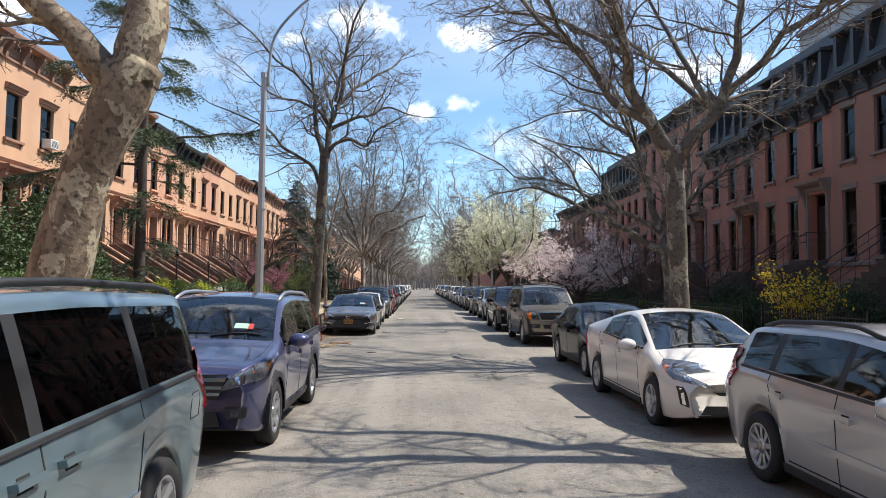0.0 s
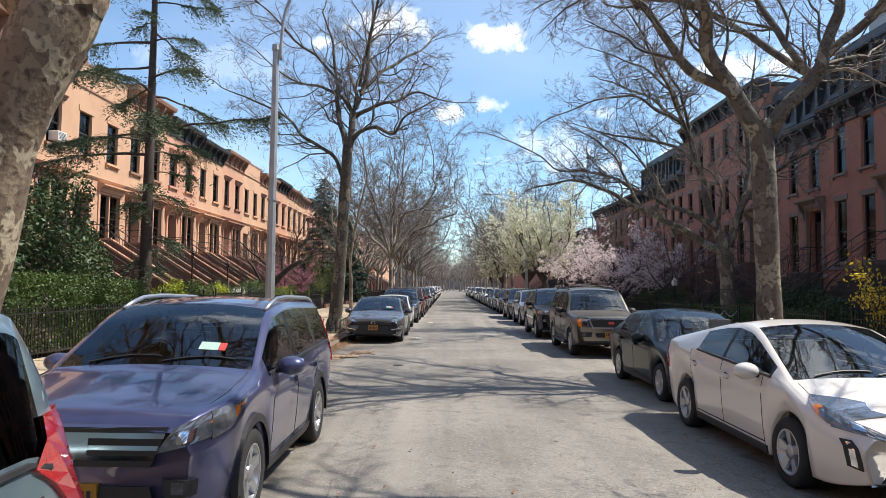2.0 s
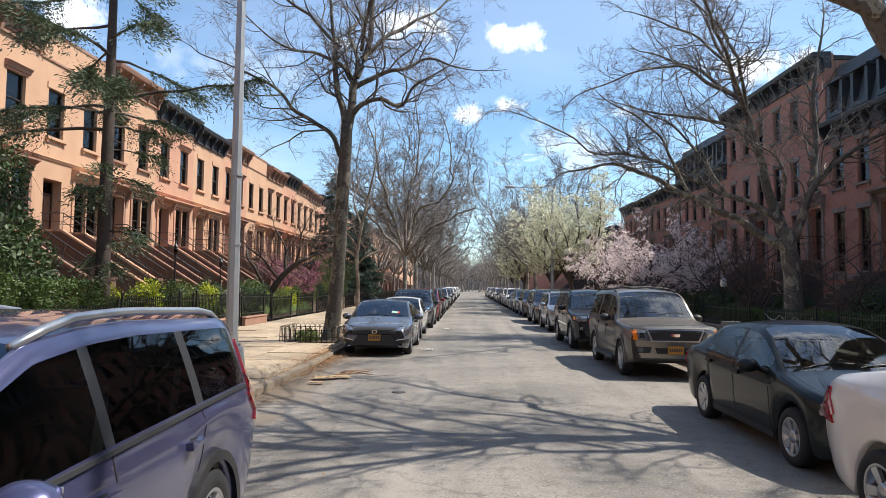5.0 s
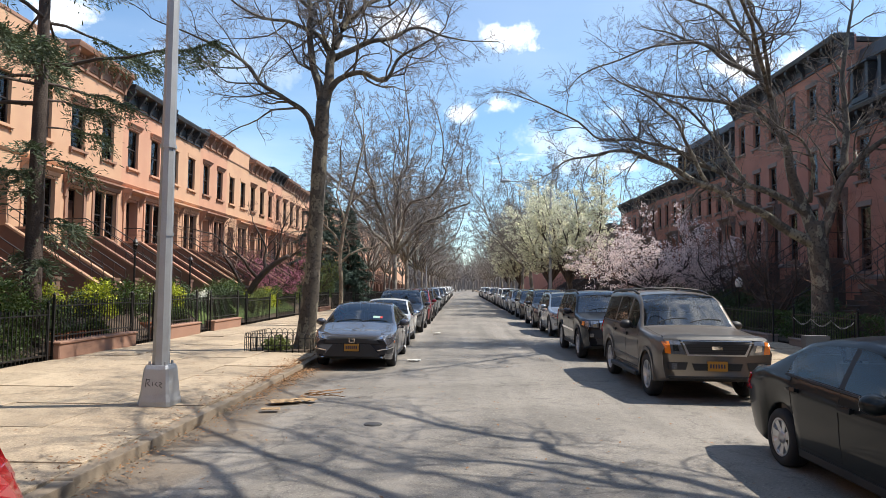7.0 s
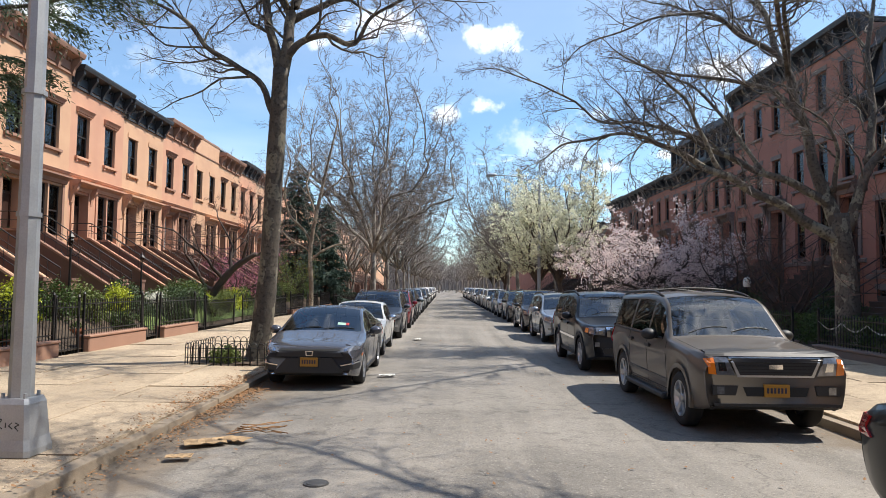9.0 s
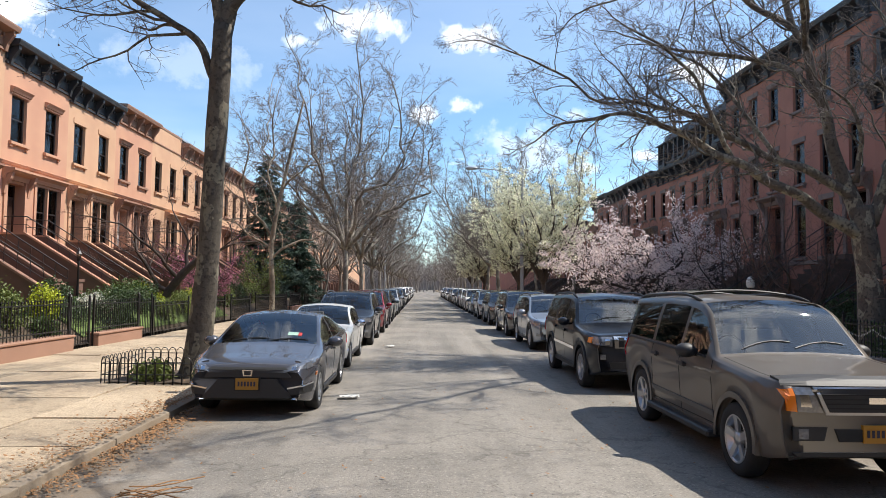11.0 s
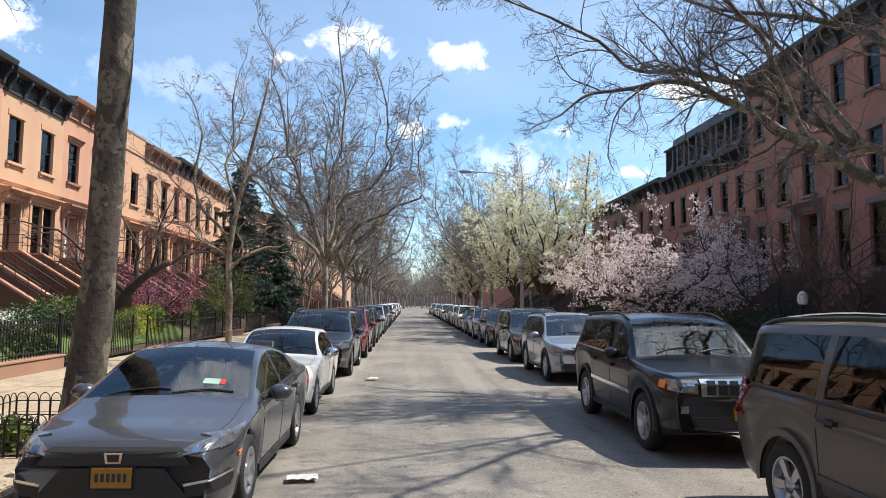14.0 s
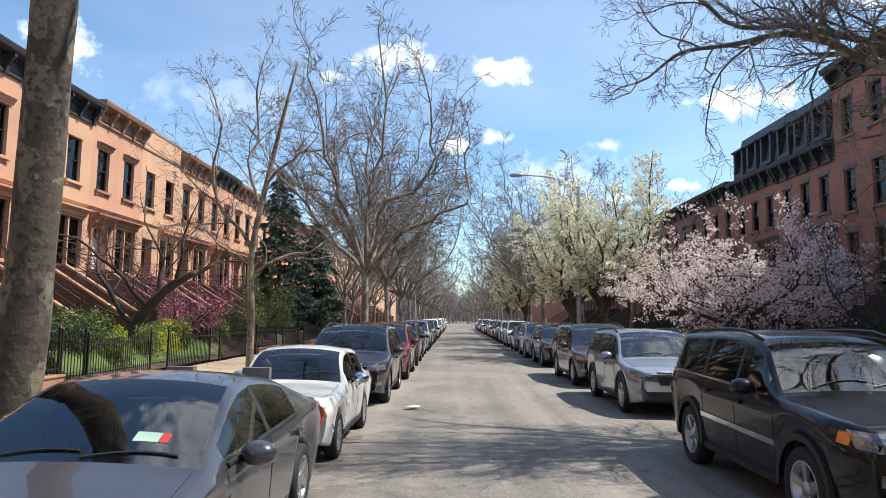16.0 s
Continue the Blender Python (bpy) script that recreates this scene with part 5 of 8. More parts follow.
pear = blossom_tree("pear_tree", (6.9, 52.6, 0.12), "upright street pear tree in cream blossom", 2.2, 0.16, 6.6, 3.1, PETAL_PEAR, 30000, 0.062, 61, 12, leaf=LEAF_SPRING, spread=0.07)
for x, y, rz in ((6.6, 60.0, 100), (6.3, 82, 200), (6.4, 101, 30)):
    copy_thing(pear, pose(x, y, 0.12, 0, 0, rz))
blossom_tree("cherry_tree", (11.2, 46.5, 0.25), "wide low cherry tree in pale pink blossom", 1.1, 0.15, 3.0, 4.6, PETAL_CHERRY, 24000, 0.055, 67, 8, spread=0.09)
blossom_tree("redbud", (-10.4, 46.8, 0.25), "low redbud shrub in magenta pink blossom", 0.7, 0.08, 2.3, 1.8, PETAL_REDBUD, 5000, 0.04, 71, 8, spread=0.09)
blossom_tree("forsythia", (11.0, 19.3, 0.25), "yellow flowering shrub beside garden railing", 0.5, 0.04, 1.5, 1.0, PETAL_YELLOW, 1500, 0.05, 73, 8, spread=0.09, leaf=LEAF_SPRING)
blossom_tree("garden_shrub", (-10.0, 56.0, 0.25), "tall yellow-green budding garden shrub", 0.8, 0.06, 3.0, 1.5, LEAF_SPRING, 2600, 0.05, 79, 8, spread=0.12, group="garden shrubs")


def conifer(name, at, label, height, base_r, reach, z0, layers, material, seed, gappy=0.0, droop=0.18, needle=0.06, density=10, lean=0.0, slim=0.4):
    """Straight-trunked evergreen: whorls of drooping boughs, each with side sprays of needle tufts."""
    rng = random.Random(seed)
    root = empty(name, pose(*at), label, "tree", "evergreens")
    out = [([Vector((lean * k / 10, 0, height * k / 10 - (0.1 if k == 0 else 0))) for k in range(11)], [base_r * (1 - 0.085 * k) for k in range(11)], 0)]
    s = Soup()
    base_droop = droop
    for k in range(layers):
        f = k / (layers - 1)
        z = z0 + (height - z0 - 0.2) * f
        r = reach * (1 - f) ** 0.8 + 0.25
        if gappy:
            r = 1.0 if f < 0.22 else reach * min(1.0, (1.15 - f) * 1.35)
        nb = 6 if not gappy else 4
        for b in range(nb):
            if rng.random() < gappy * 0.3:
                continue
            a = 2 * math.pi * (b / nb) + rng.uniform(0, 1.2) + k
            z = z0 + (height - z0 - 0.2) * f + rng.uniform(-0.35, 0.35) * (1 - f) * (2.2 if gappy else 1)
            droop = base_droop * rng.uniform(0.3, 1.9)
            ln = r * (rng.uniform(0.3, 1.25) if gappy else rng.uniform(0.6, 1.15))
            pts = []
            for i in range(7):
                t = i / 6
                pts.append(Vector((lean * z / height + math.cos(a) * ln * t, math.sin(a) * ln * t, z + ln * (0.10 * t - droop * 1.6 * t * t + (0.10 * t ** 4 if gappy else 0)) + 0.03 * rng.gauss(0, 1))))
            out.append((pts, [0.028 * (1 - 0.8 * i / 6) * (0.5 + ln / 3) for i in range(7)], 2))
            bare = 0.36 if gappy else 0.1
            for _ in range(int(density * ln * 4)):
                t = bare + (1 - bare) * rng.random() ** 0.8
                i = min(5, int(t * 6))
                c = pts[i].lerp(pts[i + 1], t * 6 - i)
                side = Vector((-math.sin(a), math.cos(a), 0)) * rng.choice((-1, 1))
                out_d = (side * rng.uniform(0.2, 1.0) + Vector((math.cos(a), math.sin(a), 0)) * rng.uniform(0.2, 0.8) + Vector((0, 0, rng.uniform(-0.75, 0.15)))).normalized()
                sl = rng.uniform(0.2, 0.95 if gappy else 0.6) * (1.15 - 0.5 * t)
                for q in range(6):
                    cc = c + out_d * sl * q / 5 + Vector((0, 0, -(0.22 if gappy else 0.10) * (q / 5) ** 2 + rng.gauss(0, 0.015)))
                    v = Vector((rng.gauss(0, 1), rng.gauss(0, 1), rng.gauss(0, 0.8))).normalized()
                    z_ = needle * rng.uniform(0.7, 1.4)
                    w_ = (out_d + v * 0.5) * z_
                    s.quad(cc - w_, cc - v * z_ * slim, cc + w_, cc + v * z_ * slim)
    limbs_to(out, root, BARK_DARK, BARK_DARK, 3)
    tagged(s.ob("needles", material, root), kind="stuff")
    return root


conifer("fir_tree", (-9.6, 23.7, 0.25), "tall thin fir with sparse drooping boughs", 15.0, 0.21, 3.8, 2.6, 19, LEAF_CONIFER, 5, gappy=1.0, droop=0.15, density=20, needle=0.058, slim=0.28)
conifer("spruce_tree", (-10.0, 68.5, 0.25), "dense dark blue-green spruce in a front garden", 8.5, 0.14, 2.2, 0.4, 26, LEAF_SPRUCE, 6, density=7, droop=0.10, needle=0.11)
conifer("spruce_tree", (-11.8, 65.5, 0.25), "dense dark green spruce behind garden railing", 11.5, 0.16, 2.8, 0.4, 28, LEAF_SPRUCE, 8, density=6, droop=0.10, needle=0.12)


def bush(name, at, label, rx, ry, h, material, count, size, seed, boxy=False, category="shrub", group="garden shrubs"):
    """Rounded or clipped shrub: stems inside and a deep shell of small leaves."""
    rng = random.Random(seed)
    root = empty(name, pose(*at), label, category, group)
    st = []
    for _ in range(10):
        grow(rng, (rng.uniform(-.3, .3) * rx, rng.uniform(-.3, .3) * ry, -0.05), (rng.gauss(0, .4), rng.gauss(0, .4), 1), h * 0.8, 0.025, 1, st, 2, 0.15, 0.03, (4, 4), 0.6)
    limbs_to(st, root, BARK_DARK, BARK_DARK, 9, "stem")
    s = Soup()
    k = 0
    while k < count:
        x, y, z = rng.uniform(-1, 1), rng.uniform(-1, 1), rng.uniform(0, 1)
        if boxy:
            e = max(abs(x), abs(y), abs(2 * z - 1))
            if e < 0.72:
                continue
            px, py, pz = x * rx, y * ry, z * h
            j = 0.04
        else:
            lump = 1 + 0.28 * noise.noise((x * 1.8 + seed, y * 1.8, z * 2.2))
            e = math.sqrt(x * x + y * y + (z * 1.15 - 0.2) ** 2 * 1.25) / lump
            if e > 1 or e < 0.55:
                continue
            px, py, pz = x * rx, y * ry, z * h
            j = 0.05
        c = Vector((px + rng.gauss(0, j), py + rng.gauss(0, j), pz + rng.gauss(0, j)))
        a = Vector((rng.gauss(0, 1), rng.gauss(0, 1), rng.gauss(0, 0.8))).normalized()
        b = a.cross(Vector((rng.gauss(0, 1), rng.gauss(0, 1), rng.gauss(0, 1)))).normalized()
        q = size * rng.uniform(0.6, 1.4)
        s.quad(c - a * q, c - b * q * 0.5, c + a * q, c + b * q * 0.5)
        k += 1
    tagged(s.ob("leaves", material, root), kind="stuff")
    return root


bush("yew_bush", (-10.9, 20.6, 0.25), "tall dark green evergreen shrub in garden", 1.7, 2.0, 4.7, LEAF_DARK, 18000, 0.06, 1)
bush("yew_bush", (-11.2, 16.0, 0.25), "tall dark green evergreen shrub in garden", 2.0, 2.2, 3.9, LEAF_DARK, 12000, 0.06, 2)
bush("box_hedge", (-9.4, 17.0, 0.2), "clipped bright green hedge behind iron railing", 0.45, 2.6, 1.75, LEAF_HEDGE, 16000, 0.035, 3, True, "hedge", "hedges")
bush("box_hedge", (-9.4, 21.6, 0.2), "clipped bright green hedge behind iron railing", 0.4, 1.3, 1.65, LEAF_HEDGE, 9000, 0.035, 4, True, "hedge", "hedges")
bush("dark_shrub", (12.2, 12.0, 0.25), "dark conical evergreen shrub in shaded garden", 1.2, 1.2, 3.6, LEAF_DARK, 7000, 0.06, 5)
bush("box_hedge", (11.2, 27.0, 0.2), "clipped low hedge behind shaded iron railing", 0.5, 3.2, 0.95, LEAF_HEDGE, 8000, 0.035, 6, True, "hedge", "hedges")
bush("box_hedge", (11.3, 34.5, 0.2), "clipped low hedge behind shaded iron railing", 0.5, 2.4, 0.9, LEAF_HEDGE, 5000, 0.035, 7, True, "hedge", "hedges")
for k, (x, y, r, h, mm, lab) in enumerate([(-10.4, 27.8, 0.6, 1.1, LEAF_LIME, "lime yellow spurge in flower"), (-10.4, 33.0, 0.4, 1.0, LEAF_LIME, "lime yellow spurge in flower"), (-10.3, 35.4, 0.45, 0.7, PETAL_WHITE, "low clump of white spring flowers"), (-10.5, 36.6, 0.45, 0.7, PETAL_WHITE, "low clump of white spring flowers"),
                                        (-9.5, 31.4, 0.35, 0.6, LEAF_HEDGE, "small grey-green lavender clump by wall"), (-9.4, 26.0, 0.35, 0.6, LEAF_SPRING, "small leafy green garden plant"), (-9.5, 35.9, 0.4, 0.6, LEAF_HEDGE, "small leafy green garden plant"), (-10.4, 25.1, 0.5, 0.8, LEAF_SPRING, "small leafy green garden plant"), (-9.6, 39.5, 0.5, 0.8, LEAF_SPRING, "small leafy green garden plant"), (-9.9, 48.5, 0.6, 1.1, LEAF_SPRING, "small leafy green garden plant"), (-10.0, 53.5, 0.7, 1.3, LEAF_SPRING, "small leafy green garden plant"), (12.5, 22.0, 0.7, 1.1, LEAF_DARK, "low dark shrub in shaded garden"), (11.4, 47.5, 0.7, 1.2, LEAF_SPRING, "low yellow-green shrub by railing"), (-10.3, 29.3, 0.6, 1.1, LEAF_HEDGE, "rounded green garden shrub"), (-9.9, 30.6, 0.4, 0.9, LEAF_SPRING, "small leafy green garden plant"),
                                        (-10.8, 34.2, 0.6, 1.2, LEAF_DARK, "rounded dark green garden shrub"), (-10.6, 38.4, 0.7, 1.3, LEAF_HEDGE, "rounded green garden shrub"), (-9.7, 41.6, 0.5, 1.0, LEAF_SPRING, "small leafy green garden plant"), (-10.8, 40.6, 0.6, 1.2, LEAF_DARK, "rounded dark green garden shrub"), (-9.8, 44.4, 0.5, 1.1, LEAF_HEDGE, "rounded green garden shrub"), (-10.2, 51.0, 0.8, 1.5, LEAF_DARK, "rounded dark green garden shrub"), (-10.2, 59.5, 0.8, 1.8, LEAF_HEDGE, "rounded green garden shrub"),
                                        (12.4, 24.6, 0.9, 1.5, LEAF_DARK, "dark evergreen shrub in shaded garden"), (13.2, 28.4, 1.0, 1.8, LEAF_DARK, "dark evergreen shrub in shaded garden"), (13.0, 34.0, 1.0, 1.7, LEAF_DARK, "dark evergreen shrub in shaded garden"), (12.6, 39.6, 1.0, 1.6, LEAF_DARK, "dark evergreen shrub in shaded garden"), (13.2, 51.0, 1.2, 2.2, LEAF_DARK, "dark evergreen shrub in shaded garden"), (12.8, 57.0, 1.2, 2.0, LEAF_DARK, "dark evergreen shrub in shaded garden"), (12.6, 62.5, 1.2, 2.2, LEAF_DARK, "dark evergreen shrub in shaded garden"), (13.4, 20.4, 1.0, 1.9, LEAF_DARK, "dark evergreen shrub in shaded garden")]):
    bush("garden_plant", (x, y, garden_z(x) if x < 0 else 0.22), lab, r, r, h, mm, int(1200 * max(1, r * h * 2)), 0.04, 20 + k, category="plant", group="garden plants")

rngG = random.Random(15)
for k in range(26):
    x, y = rngG.uniform(-11.6, -9.45), 23.8 + k * 0.95 + rngG.uniform(-.3, .3)
    kind = rngG.choice(("rounded green garden shrub", "small leafy green garden plant", "rounded dark green garden shrub", "rounded dark green garden shrub", "lime yellow spurge in flower"))
    mm = {"rounded green garden shrub": LEAF_HEDGE, "small leafy green garden plant": LEAF_SPRING, "rounded dark green garden shrub": LEAF_DARK, "lime yellow spurge in flower": LEAF_LIME}[kind]
    r, h = rngG.uniform(0.4, 0.75), rngG.uniform(0.6, 1.15)
    bush("garden_plant", (x, y, garden_z(x)), kind, r, r * rngG.uniform(0.8, 1.4), h, mm, int(1300 * max(1, r * h * 2)), 0.038, 200 + k, category="plant", group="garden plants")
for k in range(9):
    x, y = rngG.uniform(11.4, 14.2), 22.5 + k * 4.3 + rngG.uniform(-1, 1)
    bush("garden_plant", (x, y, 0.22), "dark evergreen shrub in shaded garden", 1.1, 1.4, rngG.uniform(1.3, 2.3), LEAF_DARK, 3200, 0.05, 260 + k, category="plant", group="garden plants")
for k, (x, y, h) in enumerate(((12.3, 27.4, 3.4), (12.0, 35.6, 4.2), (12.8, 40.5, 3.6), (11.9, 50.5, 4.6), (12.4, 55.5, 4.0))):
    rg = random.Random(300 + k)
    plane_tree("bare_shrub", (x, y, 0.22), "bare multi-stemmed shrub with reddish twigs", [(0, 0, -0.1, 0.07), (0, 0, 0.2, 0.06), (0.05, 0, 0.5, 0.05)],
               crown_limbs(rg, (0.05, 0, 0.5), 0.09, 7, h, 1.9), 310 + k, BARK_DARK, TWIG_RED, maxlevel=4, kids=(4, 4, 5, 4), group="garden shrubs", gnarl=0.2, dens=1.6)

# ---------------------------------------------------------------- cars
from mathutils.bvhtree import BVHTree


def interp(keys, y):
    for (a, p), (b, q) in zip(keys, keys[1:]):
        if y <= b:
            t = 0 if b == a else max(0.0, (y - a) / (b - a))
            return p + (q - p) * t
    return keys[-1][1]


SIDE = [0.0, 0.06, 0.2, 0.38, 0.55, 0.70, 0.82, 0.92, 1.0]
UPPER = [0.07, 0.30, 0.60, 0.87, 1.0]
TOPF = [0.94, 0.75, 0.5, 0.25, 0.0]


class Body:
    """Lofted car shell. y runs from the nose (0) to the tail (L); stations follow the side profile."""

    def __init__(self, c):
        self.c = c
        L, W = c["L"], c["W"]
        prof = c["top"]
        self.ws, self.rw = c["ws"], c["rwin"]     # (base, top) of windscreen and of rear window, along y
        cuts = {0.0, 0.03, 0.08, 0.16, L - 0.16, L - 0.08, L - 0.03, L, *self.ws, *self.rw}
        for a, b, _ in c["sidewin"]:
            cuts |= {a, b}
        ys = sorted(cuts)
        for k in np.arange(0.2, L - 0.18, 0.075):
            if min(abs(k - q) for q in ys) > 0.03:
                ys.append(float(k))
        for yw in c["axles"]:
            for a in (-1, 1):
                k = yw + a * (c["arch"] - 0.01)
                if min(abs(k - q) for q in ys) > 0.012:
                    ys.append(k)
        self.ys = sorted(ys)
        self.rings = [self.ring(y) for y in self.ys]

    def half(self, y):
        c = self.c
        L, w = c["L"], c["W"] / 2
        a = max(0.0, 1 - y / c.get("nose_len", 0.75))
        b = max(0.0, 1 - (L - y) / c.get("tail_len", 0.6))
        return w * (1 - c.get("nose", 0.20) * a ** 2.4 - c.get("tail", 0.13) * b ** 2.4)

    def top(self, y):
        return sum(interp(self.c["top"], y + d) for d in (-0.04, -0.02, 0, 0.02, 0.04)) / 5

    def belt(self, y):
        return min(interp(self.c["belt"], y), self.top(y) - 0.035)

    def low(self, y):
        c = self.c
        z = c["clear"] + 0.10 * max(0, 1 - y / 0.5) ** 2 + 0.14 * max(0, 1 - (c["L"] - y) / 0.6) ** 1.5
        for yw in c["axles"]:
            d = c["arch"] ** 2 - (y - yw) ** 2
            if d > 0:
                z = max(z, c["wheel"] + math.sqrt(d))
        return z

    def ring(self, y):
        c = self.c
        w, zt, zb, zl = self.half(y), self.top(y), self.belt(y), self.low(y)
        roof = max(z for _, z in c["top"])
        tum = c.get("tumble", 0.20)
        rise = max(0.0, min(1.0, (zt - zb) / max(0.1, roof - zb)))
        wt = w - 0.05 - tum * rise
        crown = 0.035 + 0.02 * rise
        pts = [(0.0, zl), (w * 0.5, zl), (w - 0.12, zl)]
        for s in SIDE:
            z = zl + (zb - zl) * s
            inset = 0.045 * (1 - s) ** 2 + c.get("shoulder", 0.02) * max(0, (s - 0.8) / 0.2) ** 2 + 0.012 * math.sin(s * math.pi) * -1
            inset -= 0.012 * math.exp(-((s - 0.80) / 0.06) ** 2)
            pts.append((w - 0.012 - inset, z))
        ze = zt - crown
        x0 = pts[-1][0]
        for u in UPPER:
            pts.append((x0 + (wt - x0) * u ** 1.15, zb + (ze - zb) * u))
        for f in TOPF:
            pts.append((wt * f, zt - crown * f ** 2.2))
        return [(x, y, z) for x, z in pts]


NS, NU, NT = len(SIDE), len(UPPER), len(TOPF)
I_SIDE = 3                 # first index of the side
I_UP = I_SIDE + NS         # first index above the belt
I_TOP = I_UP + NU          # first index of the top surface


def car_shell(root, c, paint_mat):
    b = Body(c)
    n = I_TOP + NT
    body, under = Soup(), Soup()
    panes = {}
    V = []
    for r in b.rings:
        V += r + [(-x, y, z) for x, y, z in r]
    ns = len(b.ys)

    def pane_key(j, i):
        ym = (b.ys[j] + b.ys[j + 1]) / 2
        if i >= I_TOP - 1 and i >= I_TOP:
            if b.ws[0] < ym < b.ws[1]:
                return "windscreen"
            if b.rw[0] < ym < b.rw[1]:
                return "rear_window"
        if I_UP <= i < I_UP + NU - 2:
            zt, zb = b.top(ym), b.belt(ym)
            if zt - zb > 0.10:
                for a, d, nm in c["sidewin"]:
                    if a <= ym <= d:
                        return nm
                if c["sidewin"][0][0] < ym < c["sidewin"][-1][1] and c.get("dark_pillars", True):
                    return "pillar%d" % sum(1 for q in c["sidewin"] if q[0] < ym)
        return None

    for side in (0, 1):
        for j in range(ns - 1):
            for i in range(n - 1):
                q = [(j * 2 + side) * n + i, ((j + 1) * 2 + side) * n + i, ((j + 1) * 2 + side) * n + i + 1, (j * 2 + side) * n + i + 1]
                if side == 0:
                    q = q[::-1]
                key = pane_key(j, i)
                if i < 2:
                    under.f.append(q)
                elif key:
                    nm = key if key in ("windscreen", "rear_window") else (key, side)
                    panes.setdefault(nm, []).append(q)
                else:
                    body.f.append(q)
    for j in (0, ns - 1):
        ring0 = [(j * 2) * n + i for i in range(n)]
        ring1 = [(j * 2 + 1) * n + i for i in range(n)]
        for i in range(n - 1):
            q = [ring0[i], ring0[i + 1], ring1[i + 1], ring1[i]]
            body.f.append(q if j == 0 else q[::-1])

    def compact(faces):
        idx = {}
        vs, fs = [], []
        for f in faces:
            g = []
            for k in f:
                key = tuple(round(t, 5) for t in V[k])
                if key not in idx:
                    idx[key] = len(vs); vs.append(V[k])
                if idx[key] not in g:
                    g.append(idx[key])
            if len(g) > 2:
                fs.append(g)
        return vs, fs

    bv, bf = compact(body.f)
    mesh_ob("body", bv, bf, paint_mat, root, smooth=True)
    uv, uf = compact(under.f)
    mesh_ob("underbody", uv, uf, UNDER, root)
    for nm, fs in panes.items():
        label = nm if isinstance(nm, str) else nm[0]
        pv, pf = compact(fs)
        if label.startswith("pillar"):
            mesh_ob("pillar", pv, pf, PLASTIC, root, smooth=True)
            continue
        v0, v1, v2 = (Vector(pv[k]) for k in pf[len(pf) // 2][:3])
        if (v1 - v0).cross(v2 - v0).dot(v0 - Vector((0, min(max(v0.y, c["ws"][1]), c["rwin"][0]), 0.8))) < 0:
            pf = [f[::-1] for f in pf]
        front = label in ("windscreen", "front_window")
        mesh_ob(label, pv, pf, CARGLASS if label in ("windscreen", "rear_window") else SIDEGLASS if front else c.get("glass_rear", SIDEGLASS), root, smooth=True)
    allv, allf = compact(body.f + [q for fs in panes.values() for q in fs])
    return b, BVHTree.FromPolygons([Vector(v) for v in allv], allf)


def patch(root, name, bvh, face, corners, material, label="", nu=6, nv=4, off=0.006, thick=0.012, mirror=False):
    """A thin piece laid on the shell. face: front, rear, left or right; corners in (x, z) or (y, z)."""
    for sx in ((1, -1) if mirror else (1,)):
        s = Soup()
        grid = []
        for j in range(nv + 1):
            for i in range(nu + 1):
                u, v = i / nu, j / nv
                p = [(corners[0][k] * (1 - u) + corners[1][k] * u) * (1 - v) + (corners[3][k] * (1 - u) + corners[2][k] * u) * v for k in (0, 1)]
                if face in ("front", "rear"):
                    o, d = Vector((p[0] * sx, -3.0 if face == "front" else 9.0, p[1])), Vector((0, 1 if face == "front" else -1, 0))
                elif face == "top":
                    o, d = Vector((p[0] * sx, p[1], 4.0)), Vector((0, 0, -1))
                else:
                    o, d = Vector(((-3.0 if face == "left" else 3.0) * sx, p[0], p[1])), Vector(((1 if face == "left" else -1) * sx, 0, 0))
                hit, nrm, _, _ = bvh.ray_cast(o, d)
                if face == "front":
                    for _k in range(12):
                        if hit is not None and hit.y < 0.34:
                            break
                        o.x *= 0.985
                        o.z -= 0.004
                        hit, nrm, _, _ = bvh.ray_cast(o, d)
                if hit is None:
                    near = {"front": (p[0] * sx, 0.1, p[1]), "rear": (p[0] * sx, root["length"] - 0.1, p[1]), "top": (p[0] * sx, p[1], 1.0)}.get(face, (sx * (0.8 if face == "right" else -0.8), p[0], p[1]))
                    hit, nrm, _, _ = bvh.find_nearest(Vector(near))
                if nrm.dot(d) > 0:
                    nrm = -nrm
                grid.append((hit + nrm * (off + thick), hit - nrm * 0.02))
        m = len(grid)
        s.v = [g[0] for g in grid] + [g[1] for g in grid]
        w = nu + 1
        for j in range(nv):
            for i in range(nu):
                s.f.append((j * w + i, j * w + i + 1, (j + 1) * w + i + 1, (j + 1) * w + i))
        rim = [i for i in range(w)] + [j * w + nu for j in range(1, nv + 1)] + [nv * w + i for i in range(nu - 1, -1, -1)] + [j * w for j in range(nv - 1, 0, -1)]
        for a, b2 in zip(rim, rim[1:] + rim[:1]):
            s.f.append((a, b2, b2 + m, a + m))
        ob = s.ob(name, material, root, label, smooth=False)
    return ob


WHEELS = {}


